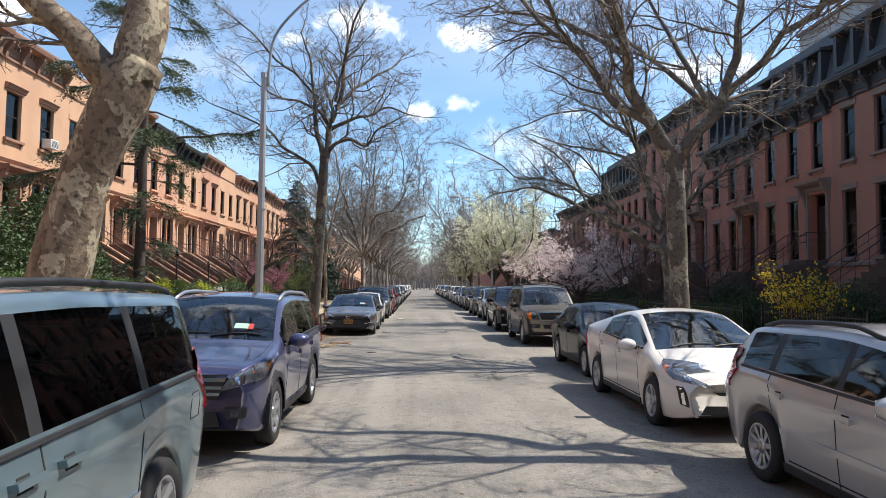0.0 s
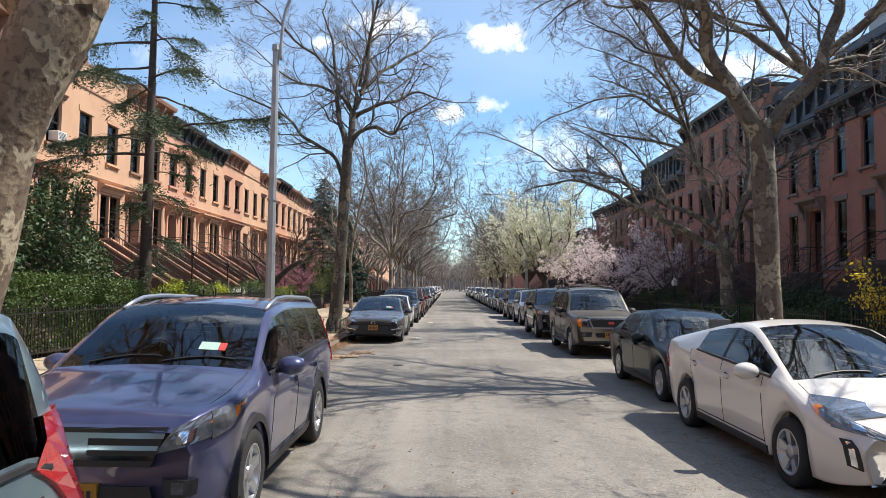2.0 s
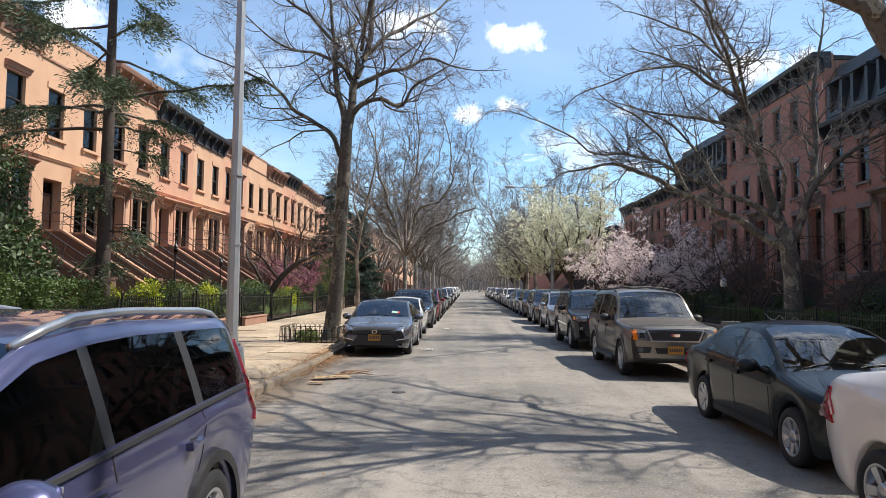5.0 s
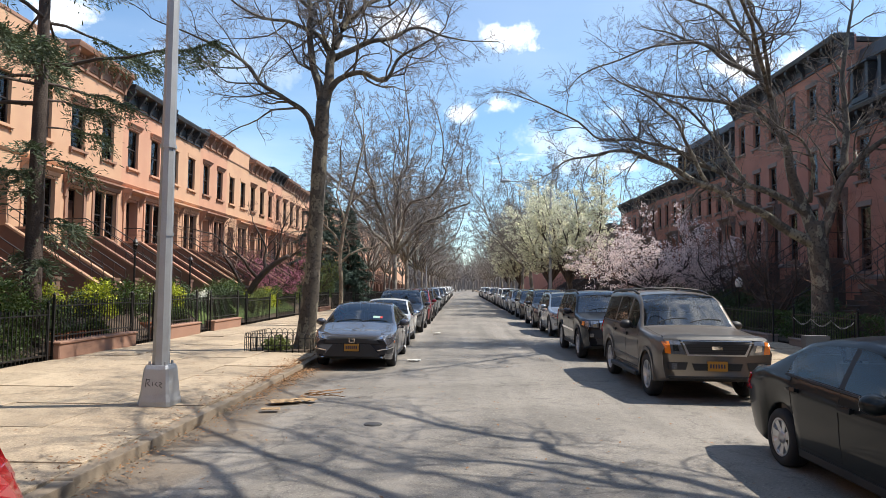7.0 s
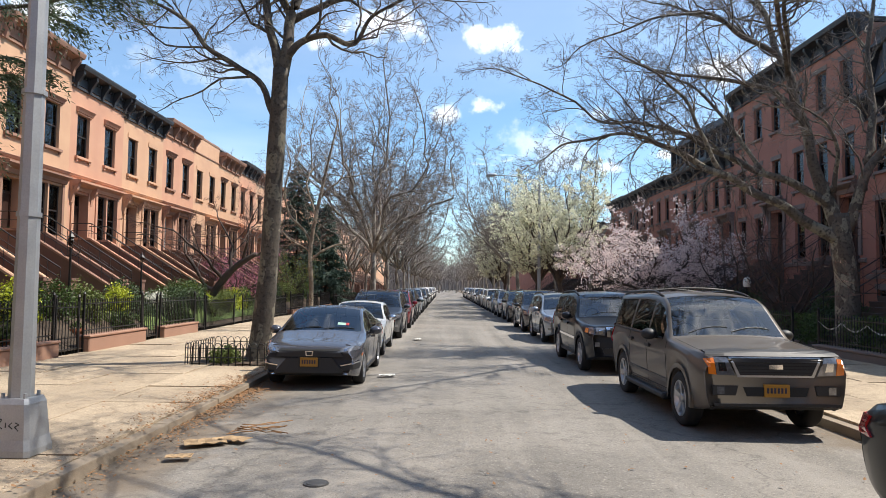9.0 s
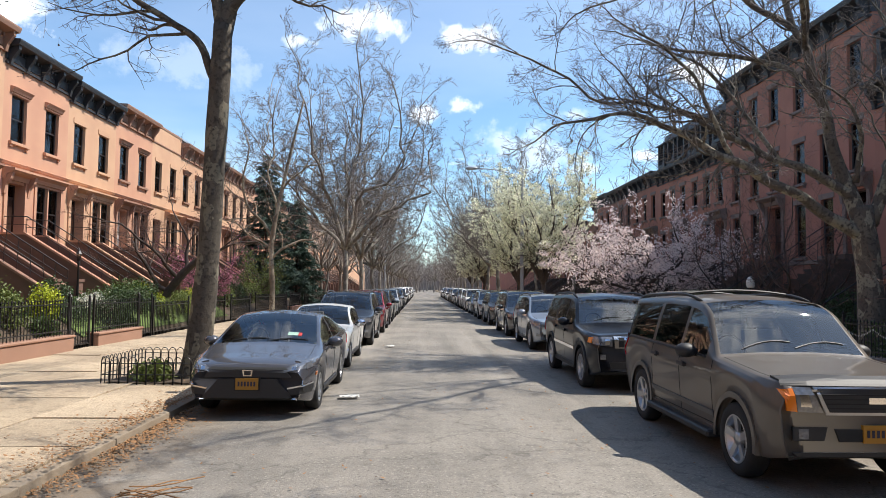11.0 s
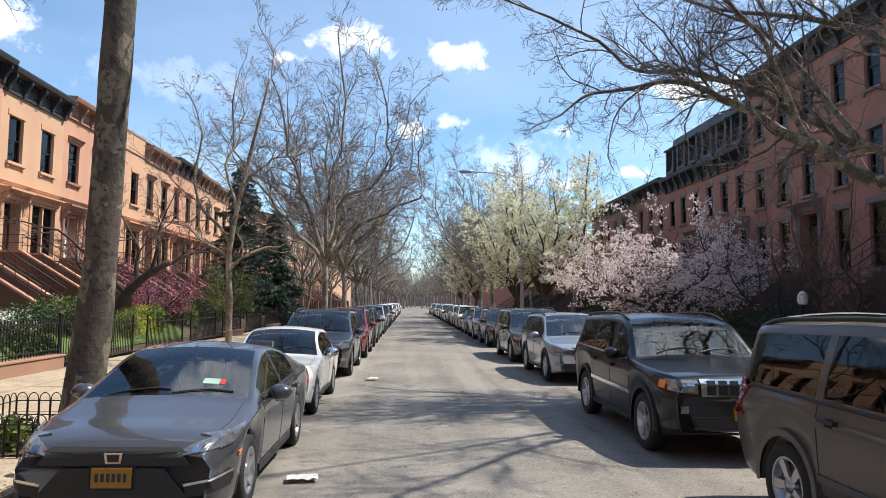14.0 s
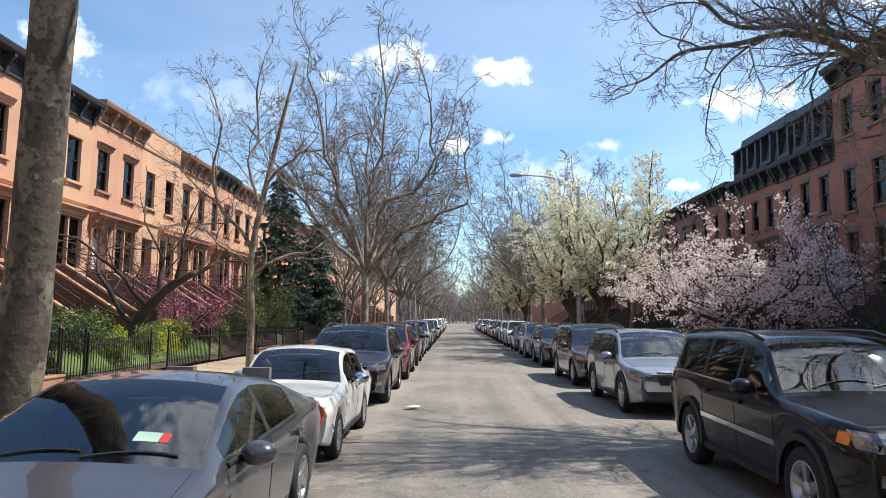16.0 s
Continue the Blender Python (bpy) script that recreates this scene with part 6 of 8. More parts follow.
def wheel_mesh(r, width, spokes, style):
    key = (r, width, spokes, style)
    if key in WHEELS:
        return WHEELS[key]
    rr = r * 0.66
    w = width / 2
    t = lathe([(rr, -w * 0.9), (rr + 0.03, -w), (r - 0.03, -w), (r - 0.005, -w * 0.75), (r, -w * 0.3), (r, w * 0.3), (r - 0.005, w * 0.75), (r - 0.03, w), (rr + 0.03, w), (rr, w * 0.9), (rr - 0.02, w * 0.6), (rr - 0.02, -w * 0.9)], 36, "x")
    rim = lathe([(rr, -w * 0.92), (rr - 0.012, -w * 0.96), (rr - 0.03, -w * 0.80), (rr - 0.04, w * 0.6), (0.03, w * 0.6)], 36, "x")
    sp = []
    disc = lathe([(0.0, -w * 0.15), (rr * 0.62, -w * 0.15), (rr * 0.62, 0.0)], 24, "x")
    for k in range(spokes):
        s = Soup()
        a = 2 * math.pi * k / spokes
        wi, wo = (0.030, 0.042) if style != "fan" else (0.018, 0.022)
        x0, x1 = -w * 0.70, -w * 0.88
        for rad, hw, xx in ((0.05, wi, x0), (rr - 0.02, wo, x1)):
            for dx in (-0.0, 0.03):
                for sg in (-1, 1):
                    c, d = rad, sg * hw
                    s.v.append((xx + dx, c * math.cos(a) - d * math.sin(a), c * math.sin(a) + d * math.cos(a)))
        s.f = [(0, 1, 5, 4), (2, 6, 7, 3), (0, 4, 6, 2), (1, 3, 7, 5), (0, 2, 3, 1), (4, 5, 7, 6)]
        sp.append(s)
    hub = lathe([(0.0, -w * 0.86), (0.055, -w * 0.84), (0.075, -w * 0.66), (0.075, 0)], 16, "x")
    res = []
    for s, m_ in [(t, TYRE), (rim, ALLOY), (disc, UNDER), (hub, ALLOY)] + [(q, ALLOY) for q in sp]:
        me = bpy.data.meshes.new("wheel_piece")
        me.from_pydata([tuple(v) for v in s.v], [], s.f); me.update(); me.shade_smooth() if len(s.f) > 8 else None
        me.materials.append(m_)
        res.append(me)
    WHEELS[key] = res
    return res


def add_wheels(root, c):
    me = wheel_mesh(c["wheel"], c.get("tyre_w", 0.21), c.get("spokes", 5), c.get("spoke_style", "bar"))
    for yw in c["axles"]:
        for sx in (-1, 1):
            x = sx * (c["W"] / 2 - c.get("tyre_w", 0.21) / 2 - 0.025)
            ty = new("wheel", me[0]); ty.parent = root
            ty.location, ty.rotation_euler = (x, yw, c["wheel"] - 0.005), (0.3 * yw, 0, 0 if sx < 0 else math.pi)
            names = ["rim", "brake_disc", "hub"] + ["spoke"] * (len(me) - 4)
            if root.location.y > 50:
                names = names[:1]
            for nm, q in zip(names, me[1:]):
                o = new(nm, q); o.parent = ty
            if c.get("cladding"):
                s = Soup()
                n = 18
                for i in range(n + 1):
                    a = math.pi * (i / n) * 1.08 - 0.04 * math.pi
                    for rad, dx in ((c["arch"] - 0.015, 0.0), (c["arch"] + 0.045, 0.0), (c["arch"] + 0.05, -0.05), (c["arch"] - 0.015, -0.10)):
                        s.v.append((sx * (c["W"] / 2 - 0.008 + dx), yw + math.cos(a) * rad, max(0.22, c["wheel"] + math.sin(a) * rad)))
                for i in range(n):
                    for k in range(3):
                        s.f.append((i * 4 + k, i * 4 + k + 1, i * 4 + 5 + k, i * 4 + 4 + k))
                s.ob("arch_trim", c["cladding"], root)


def mirror(root, c, y, z, material):
    for sx in (-1, 1):
        bm = bmesh.new()
        bmesh.ops.create_uvsphere(bm, u_segments=12, v_segments=8, radius=1)
        for v in bm.verts:
            v.co.y = max(v.co.y, -1) if v.co.y < 0.35 else 0.35
            v.co = Vector((v.co.x * 0.125 * (1 if abs(v.co.z) < 0.8 else 0.95), v.co.y * 0.11, v.co.z * 0.085))
        bmesh.ops.translate(bm, vec=(sx * (c["W"] / 2 + 0.10), y, z), verts=bm.verts)
        mo = part("wing_mirror", bm, material, root, smooth=True)
        g = Soup(); x = sx * (c["W"] / 2 + 0.10)
        g.box(x - 0.095, y + 0.040, z - 0.055, x + 0.095, y + 0.046, z + 0.055)
        g.ob("mirror_glass", CHROME, mo)
        f = Soup(); f.tube([(sx * (c["W"] / 2 - 0.06), y + 0.02, z - 0.05), (sx * (c["W"] / 2 + 0.06), y, z - 0.03)], [0.03, 0.025], 6)
        f.ob("mirror_foot", PLASTIC, mo)


def plate(root, bvh, face, z, y, material, w=0.155, h=0.155):
    f = face
    x0 = 0.0
    patch(root, "number_plate", bvh, f, [(-w, z - h / 2), (w, z - h / 2), (w, z + h / 2), (-w, z + h / 2)], material, "yellow number plate with dark bars", 2, 1, 0.03, 0.006)
    for k in range(0, 6, 1 if y else 6):
        a = -w * 0.8 + k * w * 0.28
        patch(root, "plate_bar", bvh, f, [(a, z - 0.03), (a + w * 0.16, z - 0.03), (a + w * 0.16, z + 0.035), (a, z + 0.035)], INK, "", 1, 1, 0.037, 0.003)


def build_car(name, at, label, c, paint_mat, category="car", rz=0.0):
    root = empty(name, pose(at[0], at[1], 0.0, 0, 0, rz), label, category, "parked cars")
    root["length"] = c["L"]
    b, bvh = car_shell(root, c, paint_mat)
    L, W = c["L"], c["W"]
    add_wheels(root, c)
    mir = c.get("mirror_mat", paint_mat)
    mirror(root, c, c["mirror"][0], c["mirror"][1], mir)
    # doors: shut lines, handles, sill trim
    for sx in ((1, -1) if at[1] < 45 else ()):
        face = "right" if sx > 0 else "left"
        for y in c["shuts"]:
            z0, z1 = b.low(y) + 0.04, b.belt(y) - 0.005
            patch(root, "shut_line", bvh, face, [(y - 0.005, z0), (y + 0.005, z0), (y + 0.005, z1), (y - 0.005, z1)], UNDER, "", 1, 8, 0.0005, 0.002)
        y0, y1 = c["shuts"][0], c["shuts"][-1]
        patch(root, "shut_line", bvh, face, [(y0, c["clear"] + 0.11), (y1, c["clear"] + 0.11), (y1, c["clear"] + 0.122), (y0, c["clear"] + 0.122)], UNDER, "", 14, 1, 0.0005, 0.002)
        for y, z in c["handles"]:
            patch(root, "door_handle", bvh, face, [(y - 0.10, z - 0.016), (y + 0.10, z - 0.012), (y + 0.10, z + 0.018), (y - 0.10, z + 0.018)], c.get("handle_mat", paint_mat), "", 4, 2, 0.02, 0.022)
            patch(root, "handle_recess", bvh, face, [(y - 0.05, z - 0.035), (y + 0.06, z - 0.035), (y + 0.05, z + 0.03), (y - 0.04, z + 0.03)], UNDER, "", 3, 2, 0.0005, 0.002)
        ya, yb = c["axles"][0] + c["arch"] + 0.05, c["axles"][1] - c["arch"] - 0.05
        patch(root, "sill_trim", bvh, face, [(ya, c["clear"] + 0.01), (yb, c["clear"] + 0.01), (yb, c["clear"] + 0.085), (ya, c["clear"] + 0.085)], c.get("cladding") or PLASTIC, "", 12, 2, 0.004, 0.012)
        if c.get("moulding"):
            z, mm = c["moulding"]
            patch(root, "side_moulding", bvh, face, [(ya, z), (yb, z + 0.02), (yb, z + 0.075), (ya, z + 0.055)], mm, "", 12, 2, 0.004, 0.012)
        if c.get("fuel"):
            yf, zf = c["fuel"]
            for q in ([(yf - .09, zf - .09), (yf + .09, zf - .09), (yf + .09, zf - .082), (yf - .09, zf - .082)], [(yf - .09, zf + .082), (yf + .09, zf + .082), (yf + .09, zf + .09), (yf - .09, zf + .09)], [(yf - .09, zf - .082), (yf - .082, zf - .082), (yf - .082, zf + .082), (yf - .09, zf + .082)], [(yf + .082, zf - .082), (yf + .09, zf - .082), (yf + .09, zf + .082), (yf + .082, zf + .082)]):
                patch(root, "fuel_flap_edge", bvh, face, q, UNDER, "", 3, 3, 0.0005, 0.002)
        # window surrounds: a dark strip under the glass
        a, d = c["sidewin"][0][0], c["sidewin"][-1][1]
        s = Soup()
        pts = [Vector(((b.half(y) - 0.03) * sx, y, b.belt(y) + 0.012)) for y in np.linspace(a, d, 24)]
        s.tube(pts, [0.016] * len(pts), 5)
        s.ob("belt_strip", c.get("belt_mat", PLASTIC), root)
    for order, q in enumerate(c["front"]):
        nm, cs, m_, *rest = q
        patch(root, nm, bvh, "front", cs, m_, rest[0] if rest else "", 8, 4, 0.003 + 0.0012 * order, 0.006, mirror=cs[0][0] > 0 or cs[1][0] > 0 and cs[0][0] > 0.02)
    for q in c["rear"]:
        nm, cs, m_ = q
        patch(root, nm, bvh, "rear", cs, m_, "", 5, 5, 0.004, 0.015, mirror=cs[0][0] > 0)
    for q in c.get("side_lamps", ()):
        nm, cs, m_ = q
        for face in ("left", "right"):
            patch(root, nm, bvh, face, cs, m_, "", 5, 4, 0.003, 0.012)
    if c.get("plate"):
        plate(root, bvh, "front", c["plate"], at[1] < 30, PLATE_Y)
    # wipers
    for x0, x1 in ((-0.55, 0.02), (0.05, 0.62)):
        s = Soup()
        pts = []
        for t in np.linspace(0, 1, 7):
            x, y = x0 + (x1 - x0) * t, c["ws"][0] + 0.03 + 0.07 * math.sin(t * 2.2)
            hit, nrm, _, _ = bvh.ray_cast(Vector((x, y, 4)), Vector((0, 0, -1)))
            pts.append(hit + Vector((0, 0, 0.010)))
        s.tube(pts, [0.007] * 7, 4)
        s.ob("wiper", PLASTIC, root)
    # bonnet edges
    for sx in (-1, 1):
        s = Soup()
        pts = []
        for y in np.linspace(c.get("bonnet0", 0.35), c["ws"][0] - 0.05, 14):
            hit, nrm, _, _ = bvh.ray_cast(Vector((sx * (b.half(y) - 0.14), y, 4)), Vector((0, 0, -1)))
            pts.append(hit + Vector((0, 0, -0.001)))
        s.tube(pts, [0.004] * 14, 4)
        s.ob("bonnet_gap", UNDER, root)
    if c.get("sticker"):
        x, t = c["sticker"], 0.22
        yb = c["ws"][0] + (c["ws"][1] - c["ws"][0]) * t
        patch(root, "windscreen_sticker", bvh, "top", [(x, yb), (x + 0.16, yb), (x + 0.16, yb + 0.09), (x, yb + 0.09)], GREENSTICK, "pale green windscreen sticker", 2, 1, 0.001, 0.002)
        patch(root, "windscreen_sticker", bvh, "top", [(x + 0.165, yb), (x + 0.22, yb), (x + 0.22, yb + 0.09), (x + 0.165, yb + 0.09)], REDSTICK, "red windscreen sticker", 2, 1, 0.001, 0.002)
    if c.get("rails"):
        for sx in (-1, 1):
            y0, y1 = c["rails"][:2]
            s = Soup()
            pts = []
            for t in np.linspace(0, 1, 12):
                y = y0 + (y1 - y0) * t
                x = sx * (W / 2 - 0.05 - c.get("tumble", 0.2) - 0.03)
                hit, nrm, _, _ = bvh.ray_cast(Vector((x, y, 4)), Vector((0, 0, -1)))
                pts.append(hit + Vector((0, 0, 0.042 * min(1, 6 * t, 6 * (1 - t)) + 0.005)))
            s.tube(pts, [0.022] * 12, 6)
            rail = s.ob("roof_rail", c["rails"][2], root, smooth=True)
    for yb_ in c.get("crossbars", ()):
        pts = []
        for x in np.linspace(-(W / 2 - 0.27), W / 2 - 0.27, 7):
            hit, nrm, _, _ = bvh.ray_cast(Vector((x, yb_, 4)), Vector((0, 0, -1)))
            pts.append(hit + Vector((0, 0, 0.055)))
        s = Soup(); s.tube(pts, [0.016] * 7, 6); s.ob("roof_crossbar", PLASTIC, root)
    for sx in ((-1, 1) if c.get("boards") else ()):
        ya, yb_ = c["axles"][0] + c["arch"] + 0.04, c["axles"][1] - c["arch"] - 0.04
        part("running_board", box_data(min(sx * (W / 2 - 0.14), sx * (W / 2 + 0.06)), ya, c["clear"] - 0.03, max(sx * (W / 2 - 0.14), sx * (W / 2 + 0.06)), yb_, c["clear"] + 0.05, 0.02), PLASTIC, root)
    # cabin: tub, dashboard, seats, steering wheel
    belt_z = interp(c["belt"], (c["ws"][0] + c["rwin"][0]) / 2)
    y0, y1 = c["ws"][0] + 0.05, c["rwin"][1] - 0.25
    w = W / 2 - 0.10
    t = Soup()
    t.box(-w, y0, 0.33, w, y1, 0.38); t.box(-w, y0, 0.38, -w + 0.04, y1, belt_z - 0.02); t.box(w - 0.04, y0, 0.38, w, y1, belt_z - 0.02); t.box(-w + 0.04, y1 - 0.04, 0.38, w - 0.04, y1, belt_z - 0.02)
    t.prism([(y0, 0.4), (y0, belt_z - 0.06), (y0 + 0.35, belt_z + 0.01), (y0 + 0.55, belt_z - 0.04), (y0 + 0.5, 0.5)], -w + 0.04, w - 0.04)
    t.ob("cabin_trim", INTERIOR, root)
    roof = max(z for _, z in c["top"])
    for x in ((-0.37, 0.37) if at[1] < 50 else ()):
        for k, ys_ in enumerate((c["ws"][1] + 0.55, c["ws"][1] + 1.40)):
            if ys_ + 0.3 > c["rwin"][1] - 0.1:
                continue
            s = Soup()
            s.prism([(ys_ - 0.5, 0.5), (ys_ - 0.5, 0.62), (ys_, 0.60), (ys_ + 0.16, belt_z + 0.22), (ys_ + 0.26, belt_z + 0.22), (ys_ + 0.14, 0.5)], x - 0.24, x + 0.24)
            s.prism([(ys_ + 0.16, belt_z + 0.25), (ys_ + 0.19, belt_z + 0.42), (ys_ + 0.28, belt_z + 0.42), (ys_ + 0.27, belt_z + 0.25)], x - 0.13, x + 0.13)
            s.ob("seat", c.get("seat_mat", INTERIOR), root)
    s = Soup()
    yw = c["ws"][1] + 0.02
    s.tube([(0.37 * -1 + 0.18 * math.cos(a), yw + 0.07 * math.sin(a), belt_z + 0.02 + 0.17 * math.sin(a)) for a in np.linspace(0, 2 * math.pi, 17)], [0.016] * 17, 5)
    s.ob("steering_wheel", PLASTIC, root)
    if c.get("antenna"):
        hit, nrm, _, _ = bvh.ray_cast(Vector((0, c["antenna"], 4)), Vector((0, 0, -1)))
        s = Soup(); s.prism([(c["antenna"] - 0.07, hit.z - 0.01), (c["antenna"] + 0.02, hit.z + 0.06), (c["antenna"] + 0.06, hit.z - 0.01)], -0.018, 0.018)
        s.ob("antenna", paint_mat, root)
    return root


SILVERTRIM = mat("satin_silver", (0.55, 0.56, 0.57), 0.3, metal=0.8, var=0.05, bump=0.0)


def suv(L, W, H, fw, rw, wheel=0.355, hood=0.98, cowl=1.08, ws0=1.15, ws1=1.95, belt=(1.03, 1.10), tail=0.35, nose_h=0.90, clear=0.24, **k):
    """A tall wagon: bonnet, raked screen, long roof, upright tail."""
    c = dict(L=L, W=W, axles=(fw, rw), wheel=wheel, arch=wheel + 0.055, clear=clear, ws=(ws0, ws1), rwin=(L - tail - 0.02, L - 0.06),
             top=[(0, nose_h - 0.09), (0.03, nose_h - 0.02), (0.10, nose_h + 0.02), (0.3, (nose_h + hood) / 2 + 0.01), (0.55, hood), (ws0 - 0.02, cowl), (ws1 - 0.25, H - 0.16), (ws1, H - 0.055), (ws1 + 0.4, H - 0.01), (L * 0.62, H), (L - tail - 0.15, H - 0.04), (L - tail, H - 0.07), (L - 0.07, belt[1] + 0.06), (L - 0.03, belt[1] - 0.06), (L, belt[1] - 0.25)],
             belt=[(0, nose_h - 0.16), (0.5, hood - 0.07), (ws0, belt[0]), (L - 0.5, belt[1]), (L, belt[1] - 0.2)],
             sidewin=[(ws0 + 0.18, fw + 1.38, "front_window"), (fw + 1.46, fw + 2.35, "rear_side_window"), (fw + 2.45, L - tail - 0.06, "quarter_window")],
             shuts=[fw + 0.50, fw + 1.42, fw + 2.40], handles=[(fw + 1.28, belt[0] - 0.13), (fw + 2.22, belt[0] - 0.10)], mirror=(ws0 + 0.42, belt[0] + 0.06),
             tumble=0.17, rear=[("tail_lamp", [(W / 2 - 0.26, 0.85), (W / 2 - 0.02, 0.85), (W / 2 - 0.04, 1.18), (W / 2 - 0.2, 1.18)], TAILRED)],
             side_lamps=[("tail_lamp_side", [(L - 0.32, 0.92), (L - 0.10, 0.88), (L - 0.10, 1.12), (L - 0.24, 1.10)], TAILRED)], front=[])
    c.update(k)
    return c


def sedan(L, W, H, fw, rw, wheel=0.325, hood=0.86, cowl=0.97, ws0=1.15, ws1=2.05, rw0=3.25, rw1=3.95, deck=1.0, belt=(0.90, 0.98), nose_h=0.74, clear=0.19, **k):
    c = dict(L=L, W=W, axles=(fw, rw), wheel=wheel, arch=wheel + 0.05, clear=clear, ws=(ws0, ws1), rwin=(rw0, rw1),
             top=[(0, nose_h - 0.08), (0.03, nose_h - 0.02), (0.10, nose_h + 0.02), (0.3, (nose_h + hood) / 2 + 0.015), (0.6, hood), (ws0 - 0.02, cowl), (ws1 - 0.25, H - 0.13), (ws1, H - 0.04), (ws1 + 0.35, H), (rw0 - 0.3, H - 0.03), (rw0, H - 0.08), (rw1, deck + 0.03), (L - 0.2, deck), (L - 0.05, deck - 0.08), (L, deck - 0.25)],
             belt=[(0, nose_h - 0.14), (0.6, hood - 0.06), (ws0, belt[0]), (rw1, belt[1]), (L, deck - 0.15)],
             sidewin=[(ws0 + 0.26, fw + 1.42, "front_window"), (fw + 1.50, rw0 + 0.18, "rear_side_window")],
             shuts=[fw + 0.46, fw + 1.46, rw - 0.28], handles=[(fw + 1.30, belt[0] - 0.09), (fw + 2.26, belt[0] - 0.06)], mirror=(ws0 + 0.50, belt[0] + 0.05),
             tumble=0.20, rear=[("tail_lamp", [(W / 2 - 0.34, 0.70), (W / 2 - 0.03, 0.70), (W / 2 - 0.05, 0.86), (W / 2 - 0.34, 0.84)], TAILRED)], side_lamps=[], front=[])
    c.update(k)
    return c


XL, XR = -2.42, 4.05
# minivan
van = suv(5.02, 1.98, 1.78, 0.95, 3.98, wheel=0.335, hood=1.0, cowl=1.10, ws0=1.0, ws1=2.0, belt=(1.06, 1.12), tail=0.40, glass_rear=PRIVACY, rails=(2.1, 4.75, PLASTIC), spokes=5, fuel=(4.45, 0.92), moulding=(0.52, CHROME),
          shuts=[1.50, 2.52, 3.55], sidewin=[(1.25, 2.46, "front_window"), (2.56, 3.60, "rear_side_window"), (3.70, 4.62, "quarter_window")], handles=[(2.36, 0.97), (2.72, 0.97)], mirror=(1.42, 1.14), handle_mat=None)
van["handle_mat"] = PAINT_VAN = paint("blue_grey_paint", (0.16, 0.225, 0.255), 0.5, 0.3)
van["side_lamps"] = [("tail_lamp_side", [(4.72, 0.92), (5.0, 0.86), (5.0, 1.28), (4.86, 1.28)], TAILRED)]
van["rear"] = [("tail_lamp", [(0.72, 0.86), (0.97, 0.86), (0.95, 1.28), (0.82, 1.28)], TAILRED)]
build_car("minivan", (-2.55, 0.45), "dusty blue-grey minivan with black roof rails and privacy glass", van, PAINT_VAN, "van")
# violet-blue crossover
crv = suv(4.55, 1.82, 1.66, 0.90, 3.52, wheel=0.345, hood=1.03, cowl=1.12, ws0=1.12, ws1=1.98, tail=0.42, nose_h=0.93, rails=(1.95, 4.15, SILVERTRIM), cladding=PLASTIC, sticker=0.28, plate=0.44, glass_rear=PRIVACY)
crv["front"] = [("headlamp", [(0.50, 0.70), (0.88, 0.80), (0.885, 0.97), (0.62, 0.86)], LAMPGLASS), ("lamp_lens", [(0.64, 0.76), (0.73, 0.78), (0.73, 0.85), (0.64, 0.83)], CHROME), ("turn_lamp", [(0.78, 0.86), (0.81, 0.865), (0.81, 0.915), (0.79, 0.90)], AMBER), ("grille", [(-0.48, 0.62), (0.48, 0.62), (0.58, 0.86), (-0.58, 0.86)], PLASTIC),
                ("grille_bar", [(-0.50, 0.66), (0.50, 0.66), (0.51, 0.69), (-0.51, 0.69)], CHROME), ("grille_bar", [(-0.52, 0.725), (0.52, 0.725), (0.53, 0.755), (-0.53, 0.755)], CHROME), ("grille_bar", [(-0.56, 0.80), (0.56, 0.80), (0.57, 0.835), (-0.57, 0.835)], CHROME), ("emblem", [(-0.07, 0.68), (0.07, 0.68), (0.085, 0.82), (-0.085, 0.82)], CHROME),
                ("lower_grille", [(-0.52, 0.36), (0.52, 0.36), (0.48, 0.50), (-0.48, 0.50)], PLASTIC), ("fog_surround", [(0.58, 0.43), (0.74, 0.44), (0.75, 0.54), (0.56, 0.55)], PLASTIC), ("fog_lamp", [(0.62, 0.455), (0.70, 0.455), (0.70, 0.53), (0.62, 0.53)], LAMPGLASS)]
crv["side_lamps"] = [("tail_lamp_side", [(4.16, 0.98), (4.46, 0.94), (4.34, 1.42), (4.20, 1.40)], TAILRED), ("headlamp_side", [(0.16, 0.76), (0.34, 0.80), (0.66, 0.965), (0.24, 0.93)], LAMPGLASS), ("turn_lamp", [(0.42, 0.855), (0.50, 0.89), (0.58, 0.935), (0.46, 0.93)], AMBER)]
build_car("crossover", (-2.46, 6.85), "violet-blue crossover with silver roof rails and chrome grille", crv, paint("violet_blue_paint", (0.085, 0.088, 0.175), 0.55, 0.28))
